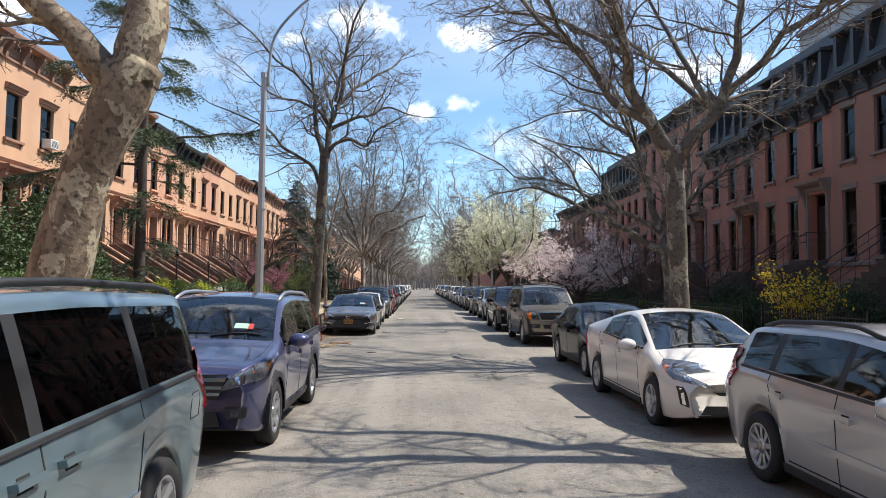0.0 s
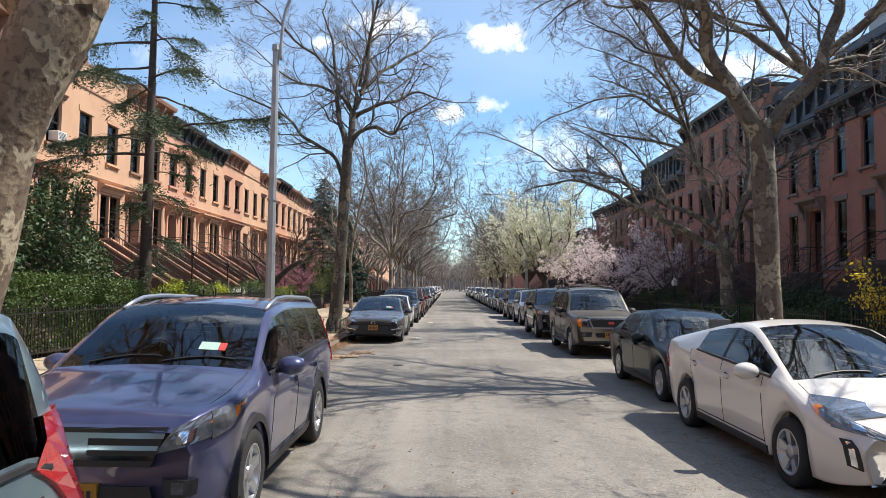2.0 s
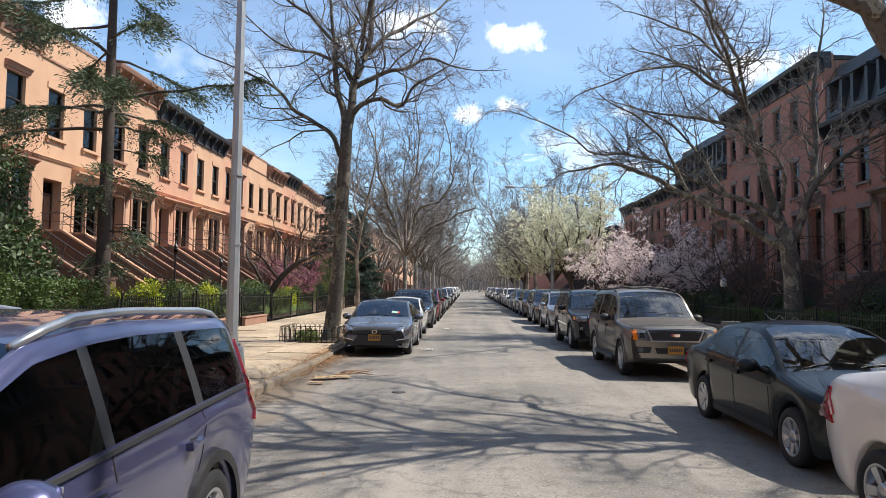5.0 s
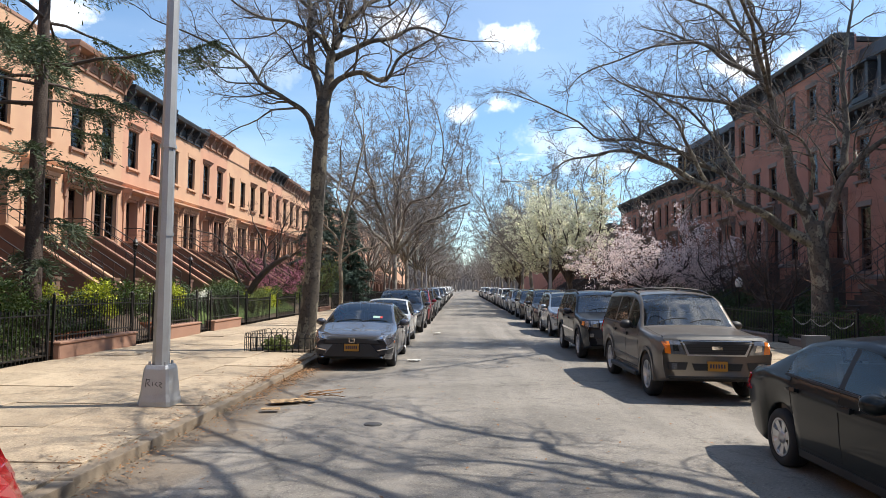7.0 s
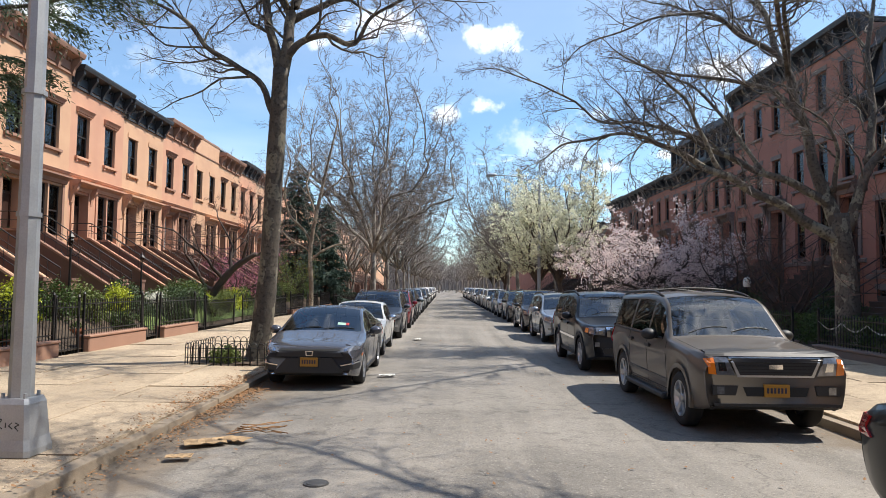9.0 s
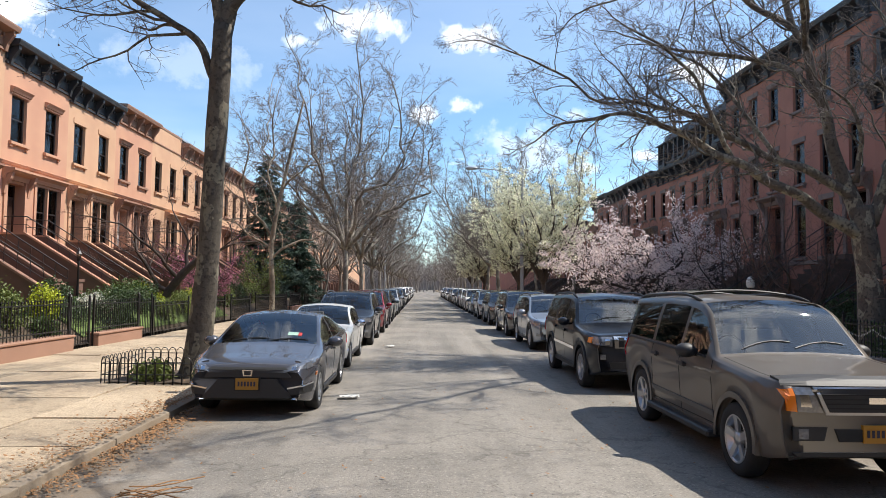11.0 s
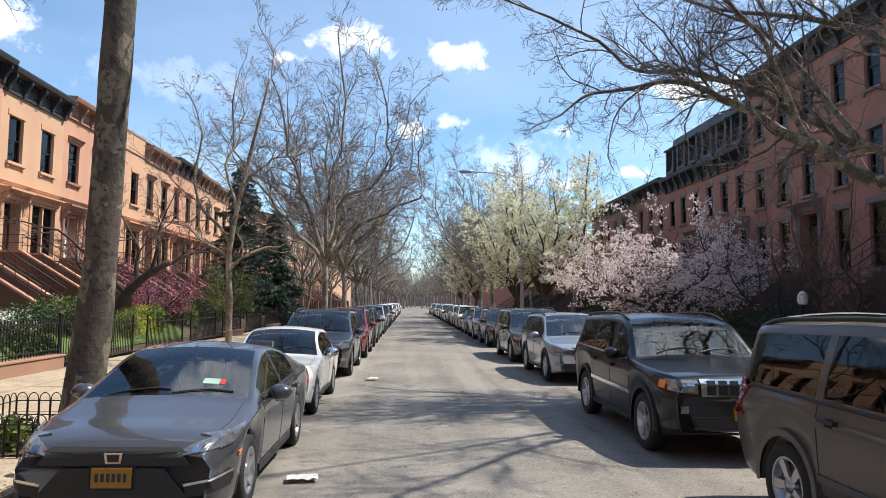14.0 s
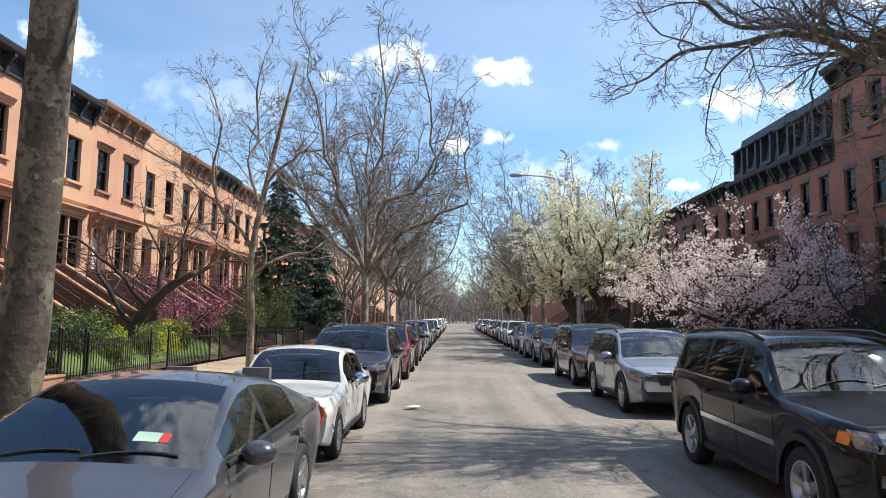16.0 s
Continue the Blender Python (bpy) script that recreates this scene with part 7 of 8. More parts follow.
# grey sedan
civ = sedan(4.64, 1.80, 1.415, 0.90, 3.60, wheel=0.325, hood=0.85, cowl=0.96, nose_h=0.73, nose=0.16, ws0=1.12, ws1=2.05, rw0=3.05, rw1=4.05, deck=1.02, belt=(0.89, 0.99), plate=0.48, sticker=0.28, spokes=5)
civ["front"] = [("headlamp", [(0.46, 0.635), (0.87, 0.69), (0.885, 0.80), (0.58, 0.715)], LAMPGLASS), ("lamp_lens", [(0.60, 0.66), (0.66, 0.668), (0.66, 0.715), (0.60, 0.70)], CHROME), ("upper_grille", [(-0.60, 0.57), (0.60, 0.57), (0.50, 0.70), (-0.50, 0.70)], PLASTIC), ("grille_brow", [(-0.56, 0.665), (0.56, 0.665), (0.50, 0.695), (-0.50, 0.695)], UNDER),
                ("emblem", [(-0.06, 0.585), (0.06, 0.585), (0.072, 0.67), (-0.072, 0.67)], CHROME), ("emblem_field", [(-0.042, 0.60), (0.042, 0.60), (0.05, 0.655), (-0.05, 0.655)], PLASTIC),
                ("lower_grille", [(-0.62, 0.29), (0.62, 0.29), (0.40, 0.55), (-0.40, 0.55)], PLASTIC), ("plate_frame", [(-0.18, 0.385), (0.18, 0.385), (0.18, 0.575), (-0.18, 0.575)], UNDER), ("fog_surround", [(0.58, 0.33), (0.86, 0.36), (0.86, 0.46), (0.56, 0.41)], PLASTIC), ("bumper_strip", [(0.56, 0.41), (0.86, 0.47), (0.86, 0.49), (0.55, 0.43)], CHROME), ("lower_lip", [(-0.66, 0.265), (0.66, 0.265), (0.66, 0.282), (-0.66, 0.282)], CHROME)]
civ["side_lamps"] = [("headlamp_side", [(0.16, 0.665), (0.36, 0.69), (0.66, 0.80), (0.24, 0.765)], LAMPGLASS), ("turn_lamp", [(0.40, 0.56), (0.47, 0.57), (0.47, 0.61), (0.40, 0.60)], AMBER), ("tail_lamp_side", [(4.32, 0.80), (4.58, 0.76), (4.56, 0.94), (4.30, 0.90)], TAILRED)]
build_car("sedan", (-2.40, 23.47), "grey sedan parked beside railed street tree", civ, paint("graphite_paint", (0.088, 0.088, 0.10), 0.45, 0.26))
# white vintage coupe
old = sedan(4.23, 1.59, 1.41, 0.76, 3.26, wheel=0.30, hood=0.86, cowl=0.93, ws0=1.25, ws1=1.78, rw0=2.95, rw1=3.35, deck=0.93, belt=(0.90, 0.90), nose_h=0.86, clear=0.22, nose=0.08, tail=0.06, tumble=0.15, tyre_w=0.17, belt_mat=CHROME, handle_mat=CHROME, mirror_mat=CHROME, spokes=8)
old["sidewin"] = [(1.40, 2.20, "front_window"), (2.26, 3.05, "rear_side_window")]
old["shuts"] = [1.15, 2.25]
old["handles"] = [(2.10, 0.82)]
old["front"] = [("grille", [(-0.62, 0.62), (0.62, 0.62), (0.62, 0.78), (-0.62, 0.78)], PLASTIC), ("headlamp", [(0.42, 0.61), (0.60, 0.61), (0.60, 0.79), (0.42, 0.79)], LAMPGLASS), ("kidney_grille", [(0.02, 0.60), (0.10, 0.60), (0.10, 0.80), (0.02, 0.80)], CHROME), ("turn_lamp", [(0.63, 0.64), (0.70, 0.64), (0.70, 0.74), (0.63, 0.74)], AMBER), ("bumper", [(-0.76, 0.42), (0.76, 0.42), (0.76, 0.52), (-0.76, 0.52)], CHROME)]
old["side_lamps"] = []
build_car("vintage_coupe", (-2.38, 28.85), "small white vintage coupe with chrome bumper", old, paint("cream_white_paint", (0.72, 0.72, 0.69), 0.0, 0.35))


def modern_front(w, z):
    return [("headlamp", [(w * 0.55, z - 0.06), (w * 0.97, z - 0.03), (w * 0.96, z + 0.09), (w * 0.58, z + 0.06)], LAMPGLASS), ("grille", [(-w * 0.42, z - 0.16), (w * 0.42, z - 0.16), (w * 0.46, z + 0.07), (-w * 0.46, z + 0.07)], PLASTIC), ("grille_frame", [(-w * 0.47, z + 0.075), (w * 0.47, z + 0.075), (w * 0.47, z + 0.095), (-w * 0.47, z + 0.095)], CHROME),
            ("lower_grille", [(-w * 0.62, 0.34), (w * 0.62, 0.34), (w * 0.68, 0.50), (-w * 0.68, 0.50)], PLASTIC), ("fog_lamp", [(w * 0.74, 0.44), (w * 0.86, 0.44), (w * 0.86, 0.52), (w * 0.74, 0.52)], LAMPGLASS)]


def far_suv(name, at, label, col, L=4.65, W=1.88, H=1.67, metal=0.5, rails=True, pname="", **k):
    c = suv(L, W, H, 0.90, 0.90 + 0.605 * L, wheel=0.36, **k)
    c["front"] = modern_front(W / 2, 0.78)
    c["rails"] = (2.0, L - 0.5, PLASTIC) if rails else None
    c["plate"] = 0.50
    c["cladding"] = PLASTIC
    return build_car(name, at, label, c, paint(pname or label.split()[0] + "_paint", col, metal, 0.28))


def far_sedan(name, at, label, col, pname, metal=0.4, L=4.6, W=1.80, H=1.44, **k):
    c = sedan(L, W, H, 0.9, 0.9 + 0.59 * L, **k)
    c["front"] = modern_front(W / 2, 0.66)
    c["plate"] = 0.45
    return build_car(name, at, label, c, paint(pname, col, metal, 0.3))


far_suv("crossover", (-2.45, 34.6), "dark grey crossover with sporty grille", (0.045, 0.05, 0.058), L=4.7, W=1.92, pname="slate_paint")
far_suv("crossover", (-2.38, 40.2), "glossy dark-red crossover in the parked row", (0.20, 0.012, 0.02), pname="red_paint")
far_suv("crossover", (-2.40, 45.8), "black crossover among the parked row", (0.02, 0.022, 0.025), pname="black_paint")
far_sedan("sedan", (-2.40, 51.3), "dark green-grey sedan in the parked row", (0.05, 0.075, 0.075), "greengrey_paint")
far_suv("crossover", (-2.40, 56.9), "silver crossover in the parked row", (0.40, 0.42, 0.44), pname="silver_paint")
# right-hand row
hat = suv(4.42, 1.74, 1.50, 0.92, 3.55, wheel=0.32, hood=0.92, cowl=1.0, ws0=1.12, ws1=2.0, belt=(0.95, 1.02), tail=0.50, nose_h=0.80, clear=0.19, spokes=10, spoke_style="fan", moulding=(0.50, None), rails=(2.1, 3.8, PLASTIC))
PAINT_HAT = paint("silver_beige_paint", (0.50, 0.50, 0.50), 0.45, 0.3)
hat["moulding"] = (0.50, PAINT_HAT)
hat["side_lamps"] = [("tail_lamp_side", [(4.08, 0.80), (4.32, 0.78), (4.30, 0.98), (4.14, 0.98)], TAILRED)]
build_car("hatchback", (4.02, 2.75), "silver hatchback with body-colour mouldings", hat, PAINT_HAT)
pri = sedan(4.57, 1.76, 1.47, 0.95, 3.65, wheel=0.315, hood=0.84, cowl=0.98, ws0=1.0, ws1=2.05, rw0=3.0, rw1=4.25, deck=1.12, belt=(0.93, 1.08), nose_h=0.72, spokes=5, antenna=3.0, tumble=0.22)
PAINT_PRI = paint("pearl_white_paint", (0.74, 0.70, 0.64), 0.0, 0.3)
pri["front"] = [("headlamp", [(0.40, 0.60), (0.80, 0.67), (0.84, 0.80), (0.62, 0.70)], LAMPGLASS), ("lamp_lens", [(0.66, 0.675), (0.71, 0.685), (0.71, 0.73), (0.66, 0.71)], CHROME), ("lower_grille", [(-0.60, 0.28), (0.60, 0.28), (0.52, 0.40), (-0.52, 0.40)], PLASTIC), ("bumper_slot", [(-0.36, 0.52), (0.36, 0.52), (0.44, 0.56), (-0.44, 0.56)], PLASTIC),
                ("fog_vent", [(0.70, 0.38), (0.76, 0.40), (0.79, 0.60), (0.74, 0.60)], PLASTIC), ("fog_lamp", [(0.72, 0.40), (0.745, 0.41), (0.77, 0.585), (0.75, 0.585)], CHROME), ("lower_lip", [(-0.58, 0.262), (0.58, 0.262), (0.58, 0.276), (-0.58, 0.276)], CHROME)]
pri["side_lamps"] = [("headlamp_side", [(0.14, 0.655), (0.34, 0.69), (0.74, 0.86), (0.24, 0.77)], LAMPGLASS), ("headlamp_accent", [(0.40, 0.715), (0.50, 0.755), (0.70, 0.845), (0.52, 0.80)], AMBER), ("tail_lamp_side", [(4.25, 0.78), (4.48, 0.70), (4.50, 0.98), (4.32, 1.0)], TAILRED)]
build_car("hybrid_hatchback", (3.88, 7.88), "pearl white hybrid hatchback with angular lamps", pri, PAINT_PRI)
cs = sedan(4.45, 1.71, 1.44, 0.88, 3.50, wheel=0.30, hood=0.86, cowl=0.95, ws0=1.12, ws1=2.0, rw0=3.15, rw1=3.85, deck=0.99, spokes=7)
cs["front"] = modern_front(0.855, 0.66)
build_car("sedan", (4.12, 12.62), "dark green-black compact sedan", cs, mat("green_black_paint", (0.010, 0.013, 0.013), 0.4, var=0.05, scale=1.2, fine=300, bump=0.0, coat=0.45, spec=0.1))
exp_ = suv(4.81, 1.83, 1.80, 0.87, 3.76, wheel=0.365, hood=1.09, cowl=1.16, ws0=1.38, ws1=2.05, belt=(1.10, 1.14), tail=0.28, nose_h=1.05, nose=0.05, nose_len=0.40, clear=0.30, rails=(2.2, 4.5, PLASTIC), plate=0.60, spokes=5, glass_rear=PRIVACY, mirror_mat=PLASTIC, handle_mat=None, cladding=None)
PAINT_EXP = mat("pewter_brown_paint", (0.115, 0.10, 0.085), 0.42, metal=0.2, var=0.08, scale=1.2, fine=300, bump=0.0, coat=0.45, spec=0.15)
exp_["handle_mat"], exp_["cladding"] = PLASTIC, PAINT_EXP
exp_["dark_pillars"], exp_["crossbars"], exp_["boards"] = False, (2.7, 4.1), True
exp_["front"] = [("grille_frame", [(-0.47, 0.76), (0.47, 0.76), (0.57, 1.0), (-0.57, 1.0)], SILVERTRIM), ("grille", [(-0.44, 0.785), (0.44, 0.785), (0.535, 0.985), (-0.535, 0.985)], PLASTIC)] + \
    [("grille_bar", [(-0.45 - 0.02 * k, 0.815 + 0.04 * k), (0.45 + 0.02 * k, 0.815 + 0.04 * k), (0.452 + 0.02 * k, 0.824 + 0.04 * k), (-0.452 - 0.02 * k, 0.824 + 0.04 * k)], UNDER) for k in range(4)] + \
    [("emblem", [(-0.085, 0.86), (0.085, 0.86), (0.085, 0.915), (-0.085, 0.915)], CHROME), ("headlamp", [(0.50, 0.78), (0.73, 0.79), (0.755, 0.99), (0.60, 0.99)], LAMPGLASS), ("lamp_lens", [(0.60, 0.83), (0.70, 0.835), (0.71, 0.94), (0.63, 0.94)], CHROME), ("turn_lamp", [(0.735, 0.79), (0.83, 0.80), (0.84, 0.97), (0.76, 0.98)], AMBER),
     ("bonnet_guard", [(-0.82, 1.0), (0.82, 1.0), (0.80, 1.07), (-0.80, 1.07)], PLASTIC), ("lower_grille", [(-0.36, 0.53), (0.36, 0.53), (0.40, 0.64), (-0.40, 0.64)], UNDER), ("fog_surround", [(0.50, 0.54), (0.78, 0.54), (0.78, 0.66), (0.47, 0.66)], PLASTIC), ("fog_lamp", [(0.64, 0.555), (0.73, 0.555), (0.73, 0.645), (0.64, 0.645)], LAMPGLASS), ("lower_valance", [(-0.72, 0.37), (0.72, 0.37), (0.78, 0.44), (-0.78, 0.44)], PLASTIC)]
exp_["moulding"] = (0.50, mat("grey_cladding", (0.10, 0.095, 0.088), 0.5, var=0.1, bump=0.05))
build_car("off_roader", (4.05, 19.88), "dusty pewter brown four-wheel-drive with amber corner lamps", exp_, PAINT_EXP)
jp = suv(4.82, 1.94, 1.76, 0.90, 3.81, wheel=0.375, hood=1.09, cowl=1.17, ws0=1.40, ws1=2.12, belt=(1.12, 1.17), tail=0.32, nose_h=1.03, nose=0.14, clear=0.28, rails=(2.1, 4.4, PLASTIC), plate=0.60, spokes=5, glass_rear=PRIVACY, belt_mat=CHROME, cladding=PLASTIC, moulding=(0.66, CHROME))
jp["front"] = [("headlamp", [(0.58, 0.83), (0.88, 0.86), (0.88, 0.99), (0.58, 0.99)], LAMPGLASS), ("lamp_lens", [(0.62, 0.86), (0.71, 0.86), (0.71, 0.95), (0.62, 0.95)], CHROME),  ("grille_surround", [(-0.54, 0.80), (0.54, 0.80), (0.55, 1.0), (-0.55, 1.0)], CHROME)] + \
    [("grille_slot", [(x - 0.048, 0.82), (x + 0.048, 0.82), (x + 0.048, 0.975), (x - 0.048, 0.975)], UNDER) for x in (-0.42, -0.28, -0.14, 0.0)] + \
    [("lower_grille", [(-0.60, 0.44), (0.60, 0.44), (0.64, 0.56), (-0.64, 0.56)], PLASTIC), ("fog_lamp", [(0.70, 0.60), (0.80, 0.60), (0.80, 0.69), (0.70, 0.69)], LAMPGLASS)]
jp["front"] += [("grille_slot", [(0.14 * k - 0.048, 0.82), (0.14 * k + 0.048, 0.82), (0.14 * k + 0.048, 0.975), (0.14 * k - 0.048, 0.975)], UNDER) for k in (1, 2, 3)]
jp["side_lamps"] = [("turn_lamp", [(0.22, 0.87), (0.34, 0.88), (0.34, 0.97), (0.22, 0.97)], AMBER), ("tail_lamp_side", [(4.55, 0.98), (4.74, 0.95), (4.72, 1.16), (4.60, 1.16)], TAILRED)]
build_car("off_roader", (3.95, 25.88), "black four-wheel-drive with slotted chrome grille", jp, mat("gloss_black_paint", (0.010, 0.011, 0.015), 0.35, var=0.05, scale=1.2, fine=300, bump=0.0, coat=0.6, spec=0.1))
far_suv("crossover", (4.17, 33.6), "silver-blue crossover with dark trim", (0.30, 0.335, 0.38), L=4.65, W=1.88, H=1.66, pname="silverblue_paint")
far_suv("crossover", (4.15, 39.0), "large dark grey crossover", (0.055, 0.058, 0.062), L=5.05, W=1.96, H=1.74, pname="darkgrey_paint")
far_suv("crossover", (4.2, 46.5), "charcoal crossover with black trim", (0.035, 0.036, 0.038), pname="charcoal_paint")
far_suv("crossover", (4.15, 52.4), "pale silver crossover in the parked row", (0.46, 0.48, 0.50), pname="palesilver_paint")
far_sedan("sedan", (4.15, 58.2), "blue-grey sedan in the parked row", (0.10, 0.13, 0.17), "bluegrey_paint")
tpl = [far_suv("crossover", (4.15, 63.6), "white crossover in the parked row", (0.72, 0.72, 0.72), metal=0.0, pname="white_paint"), far_sedan("sedan", (-2.4, 62.6), "black sedan in the parked row", (0.02, 0.02, 0.022), "ink_paint"),
       far_suv("crossover", (-2.4, 68.3), "mid grey crossover in the parked row", (0.16, 0.165, 0.17), pname="midgrey_paint")]
for k in range(11):
    copy_thing(tpl[(k * 2 + 1) % 3], pose(-2.4, 74.0 + 5.8 * k, 0))
    copy_thing(tpl[(k * 2) % 3], pose(4.15, 69.4 + 5.8 * k, 0))

# ---------------------------------------------------------------- street lamps
def street_lamp(name, at, label, joint, arm, big_base, luminaire=True):
    root = empty(name, pose(*at), label, "street lamp", "street lamps")
    s = Soup()
    if big_base:
        for (h, z) in ((0.225, 0.0), (0.225, 0.06), (0.205, 0.16), (0.175, 0.50), (0.155, 0.55)):
            k = h * 0.18
            for x, y in ((-h + k, -h), (h - k, -h), (h, -h + k), (h, h - k), (h - k, h), (-h + k, h), (-h, h - k), (-h, -h + k)):
                s.v.append((x, y, z))
        for j in range(4):
            for i in range(8):
                s.f.append((j * 8 + i, j * 8 + (i + 1) % 8, j * 8 + 8 + (i + 1) % 8, j * 8 + 8 + i))
        s.f.append(tuple(range(32, 40)))
        base = s.ob("base", GALV, root)
        for x, y in ((-0.11, -0.11), (0.11, -0.11), (0.11, 0.11), (-0.11, 0.11)):
            b = Soup(); b.tube([(x, y, 0.54), (x, y, 0.60)], [0.022, 0.018], 6); b.ob("bolt", GALV, base)
        # scrawl, drawn as plain strokes
        g = Soup()
        for x0, z0, x1, z1 in ((-0.12, 0.26, -0.11, 0.37), (-0.12, 0.37, -0.06, 0.36), (-0.06, 0.35, -0.10, 0.31), (-0.10, 0.31, -0.05, 0.27), (-0.02, 0.28, -0.02, 0.33), (0.04, 0.33, 0.01, 0.30), (0.01, 0.30, 0.05, 0.27), (0.07, 0.29, 0.11, 0.31), (0.11, 0.31, 0.07, 0.33), (0.07, 0.29, 0.11, 0.25)):
            y0, y1 = -0.206 + 0.09 * (z0 - 0.16), -0.206 + 0.09 * (z1 - 0.16)
            g.tube([(x0, y0, z0), (x1, y1, z1)], [0.005, 0.005], 4)
        g.ob("paint_marks", IRON, base)
    z0 = 0.53 if big_base else 0.0
    p = Soup(); p.tube([(0, 0, z0), (0, 0, joint * 0.5), (0, 0, joint)], [0.115, 0.095, 0.075], 8)
    p.ob("pole", GALV, root)
    for zb in (2.35, 3.6):
        q = Soup(); q.tube([(0, 0, zb), (0, 0, zb + 0.05)], [0.116, 0.116], 8); q.ob("band", GALV, root)
    cp = Soup(); cp.tube([(0, 0, joint - 0.02), (0, 0, joint + 0.12)], [0.10, 0.09], 8); cp.ob("pole_cap", GALV, root)
    pts, rad = smooth_path([(x, y, z, 0.045) for x, y, z in arm])
    a = Soup(); a.tube(pts, [0.042 - 0.012 * i / len(pts) for i in range(len(pts))], 8); ar = a.ob("arm", GALV, root, smooth=True)
    if luminaire:
        ex, ey, ez = arm[-1]
        sg = -1 if ex < 0 else 1
        l = Soup(); l.tube([(ex - sg * 0.05, ey, ez), (ex + sg * 0.1, ey, ez), (ex + sg * 0.5, ey, ez - 0.01), (ex + sg * 0.62, ey, ez - 0.02)], [0.05, 0.10, 0.11, 0.03], 10)
        lo = l.ob("luminaire", GALV, ar, smooth=True)
    return root


street_lamp("street_lamp", (-4.25, 18.28, 0.135), "grey steel street lamp on scrawled square base", 7.2, [(0.12, 0, 6.95), (0.13, 0, 7.5), (0.25, 0, 8.3), (0.70, 0, 8.95), (1.35, 0, 9.5), (2.4, 0, 9.8)], True)
street_lamp("street_lamp", (5.6, 52.0, 0.135), "grey steel street lamp with arm over the road", 7.8, [(-0.1, 0, 7.5), (-0.3, 0, 7.85), (-1.2, 0, 8.3), (-2.6, 0, 8.42)], False)
street_lamp("street_lamp", (-4.3, 92.0, 0.135), "grey steel street lamp with arm over the road", 7.8, [(0.1, 0, 7.5), (0.3, 0, 7.85), (1.2, 0, 8.3), (2.6, 0, 8.42)], False)


def garden_lantern(at, label, heads, h):
    root = empty("garden_lamp", pose(*at), label, "lamp post", "garden lamps")
    s = lathe([(0.10, 0), (0.10, 0.12), (0.05, 0.2), (0.04, 0.5), (0.032, h - 0.55), (0.05, h - 0.5), (0.03, h - 0.45)], 10)
    s.ob("post", IRON, root, smooth=True)
    for x in ((-0.28, 0.0, 0.28) if heads == 3 else (0.0,)):
        z = h - 0.42 + (0.10 if x == 0 and heads == 3 else 0)
        if x:
            a = Soup(); a.tube([(0, 0, h - 0.62), (x * 0.6, 0, h - 0.66), (x, 0, h - 0.52), (x, 0, z)], [0.015] * 4, 5); a.ob("bracket", IRON, root)
        g = lathe([(0.05, z), (0.085, z + 0.22)], 6); gl = g.ob("lantern_glass", WINGLASS, root)
        t = lathe([(0.11, z + 0.22), (0.04, z + 0.32), (0.015, z + 0.40), (0.0, z + 0.42)], 6); t.ob("lantern_cap", IRON, gl)
        b = lathe([(0.0, z - 0.03), (0.06, z - 0.02), (0.055, z + 0.005)], 6); b.ob("lantern_base", IRON, gl)
    return root


garden_lantern((-11.0, 31.3, 0.25), "black iron garden lamp post with three lanterns", 3, 3.0)
garden_lantern((-11.0, 36.0, 0.25), "black iron garden lamp post with one lantern", 1, 2.7)
gl_ = empty("garden_lamp", pose(11.45, 37.3, 0.2), "black post with white domed lamp", "lamp post", "garden lamps")
lathe([(0.07, 0), (0.07, 0.1), (0.035, 0.2), (0.03, 1.72), (0.08, 1.76)], 10).ob("post", IRON, gl_, smooth=True)
lathe([(0.11, 1.74), (0.145, 1.84), (0.135, 2.0), (0.08, 2.1), (0.0, 2.14)], 14).ob("globe", WHITEPAINT, gl_, smooth=True)


# ---------------------------------------------------------------- garden walls and iron railings
def picket_mesh(h):
    s = Soup()
    s.tube([(0, 0, 0), (0, 0, h - 0.08)], [0.011, 0.011], 4, cap=False)
    s.tube([(0, 0, h - 0.09), (0, 0, h - 0.05), (0, 0, h)], [0.008, 0.02, 0.002], 4)
    me = bpy.data.meshes.new("picket")
    me.from_pydata([tuple(v) for v in s.v], [], s.f); me.update(); me.materials.append(IRON)
    return me


PICK = {}


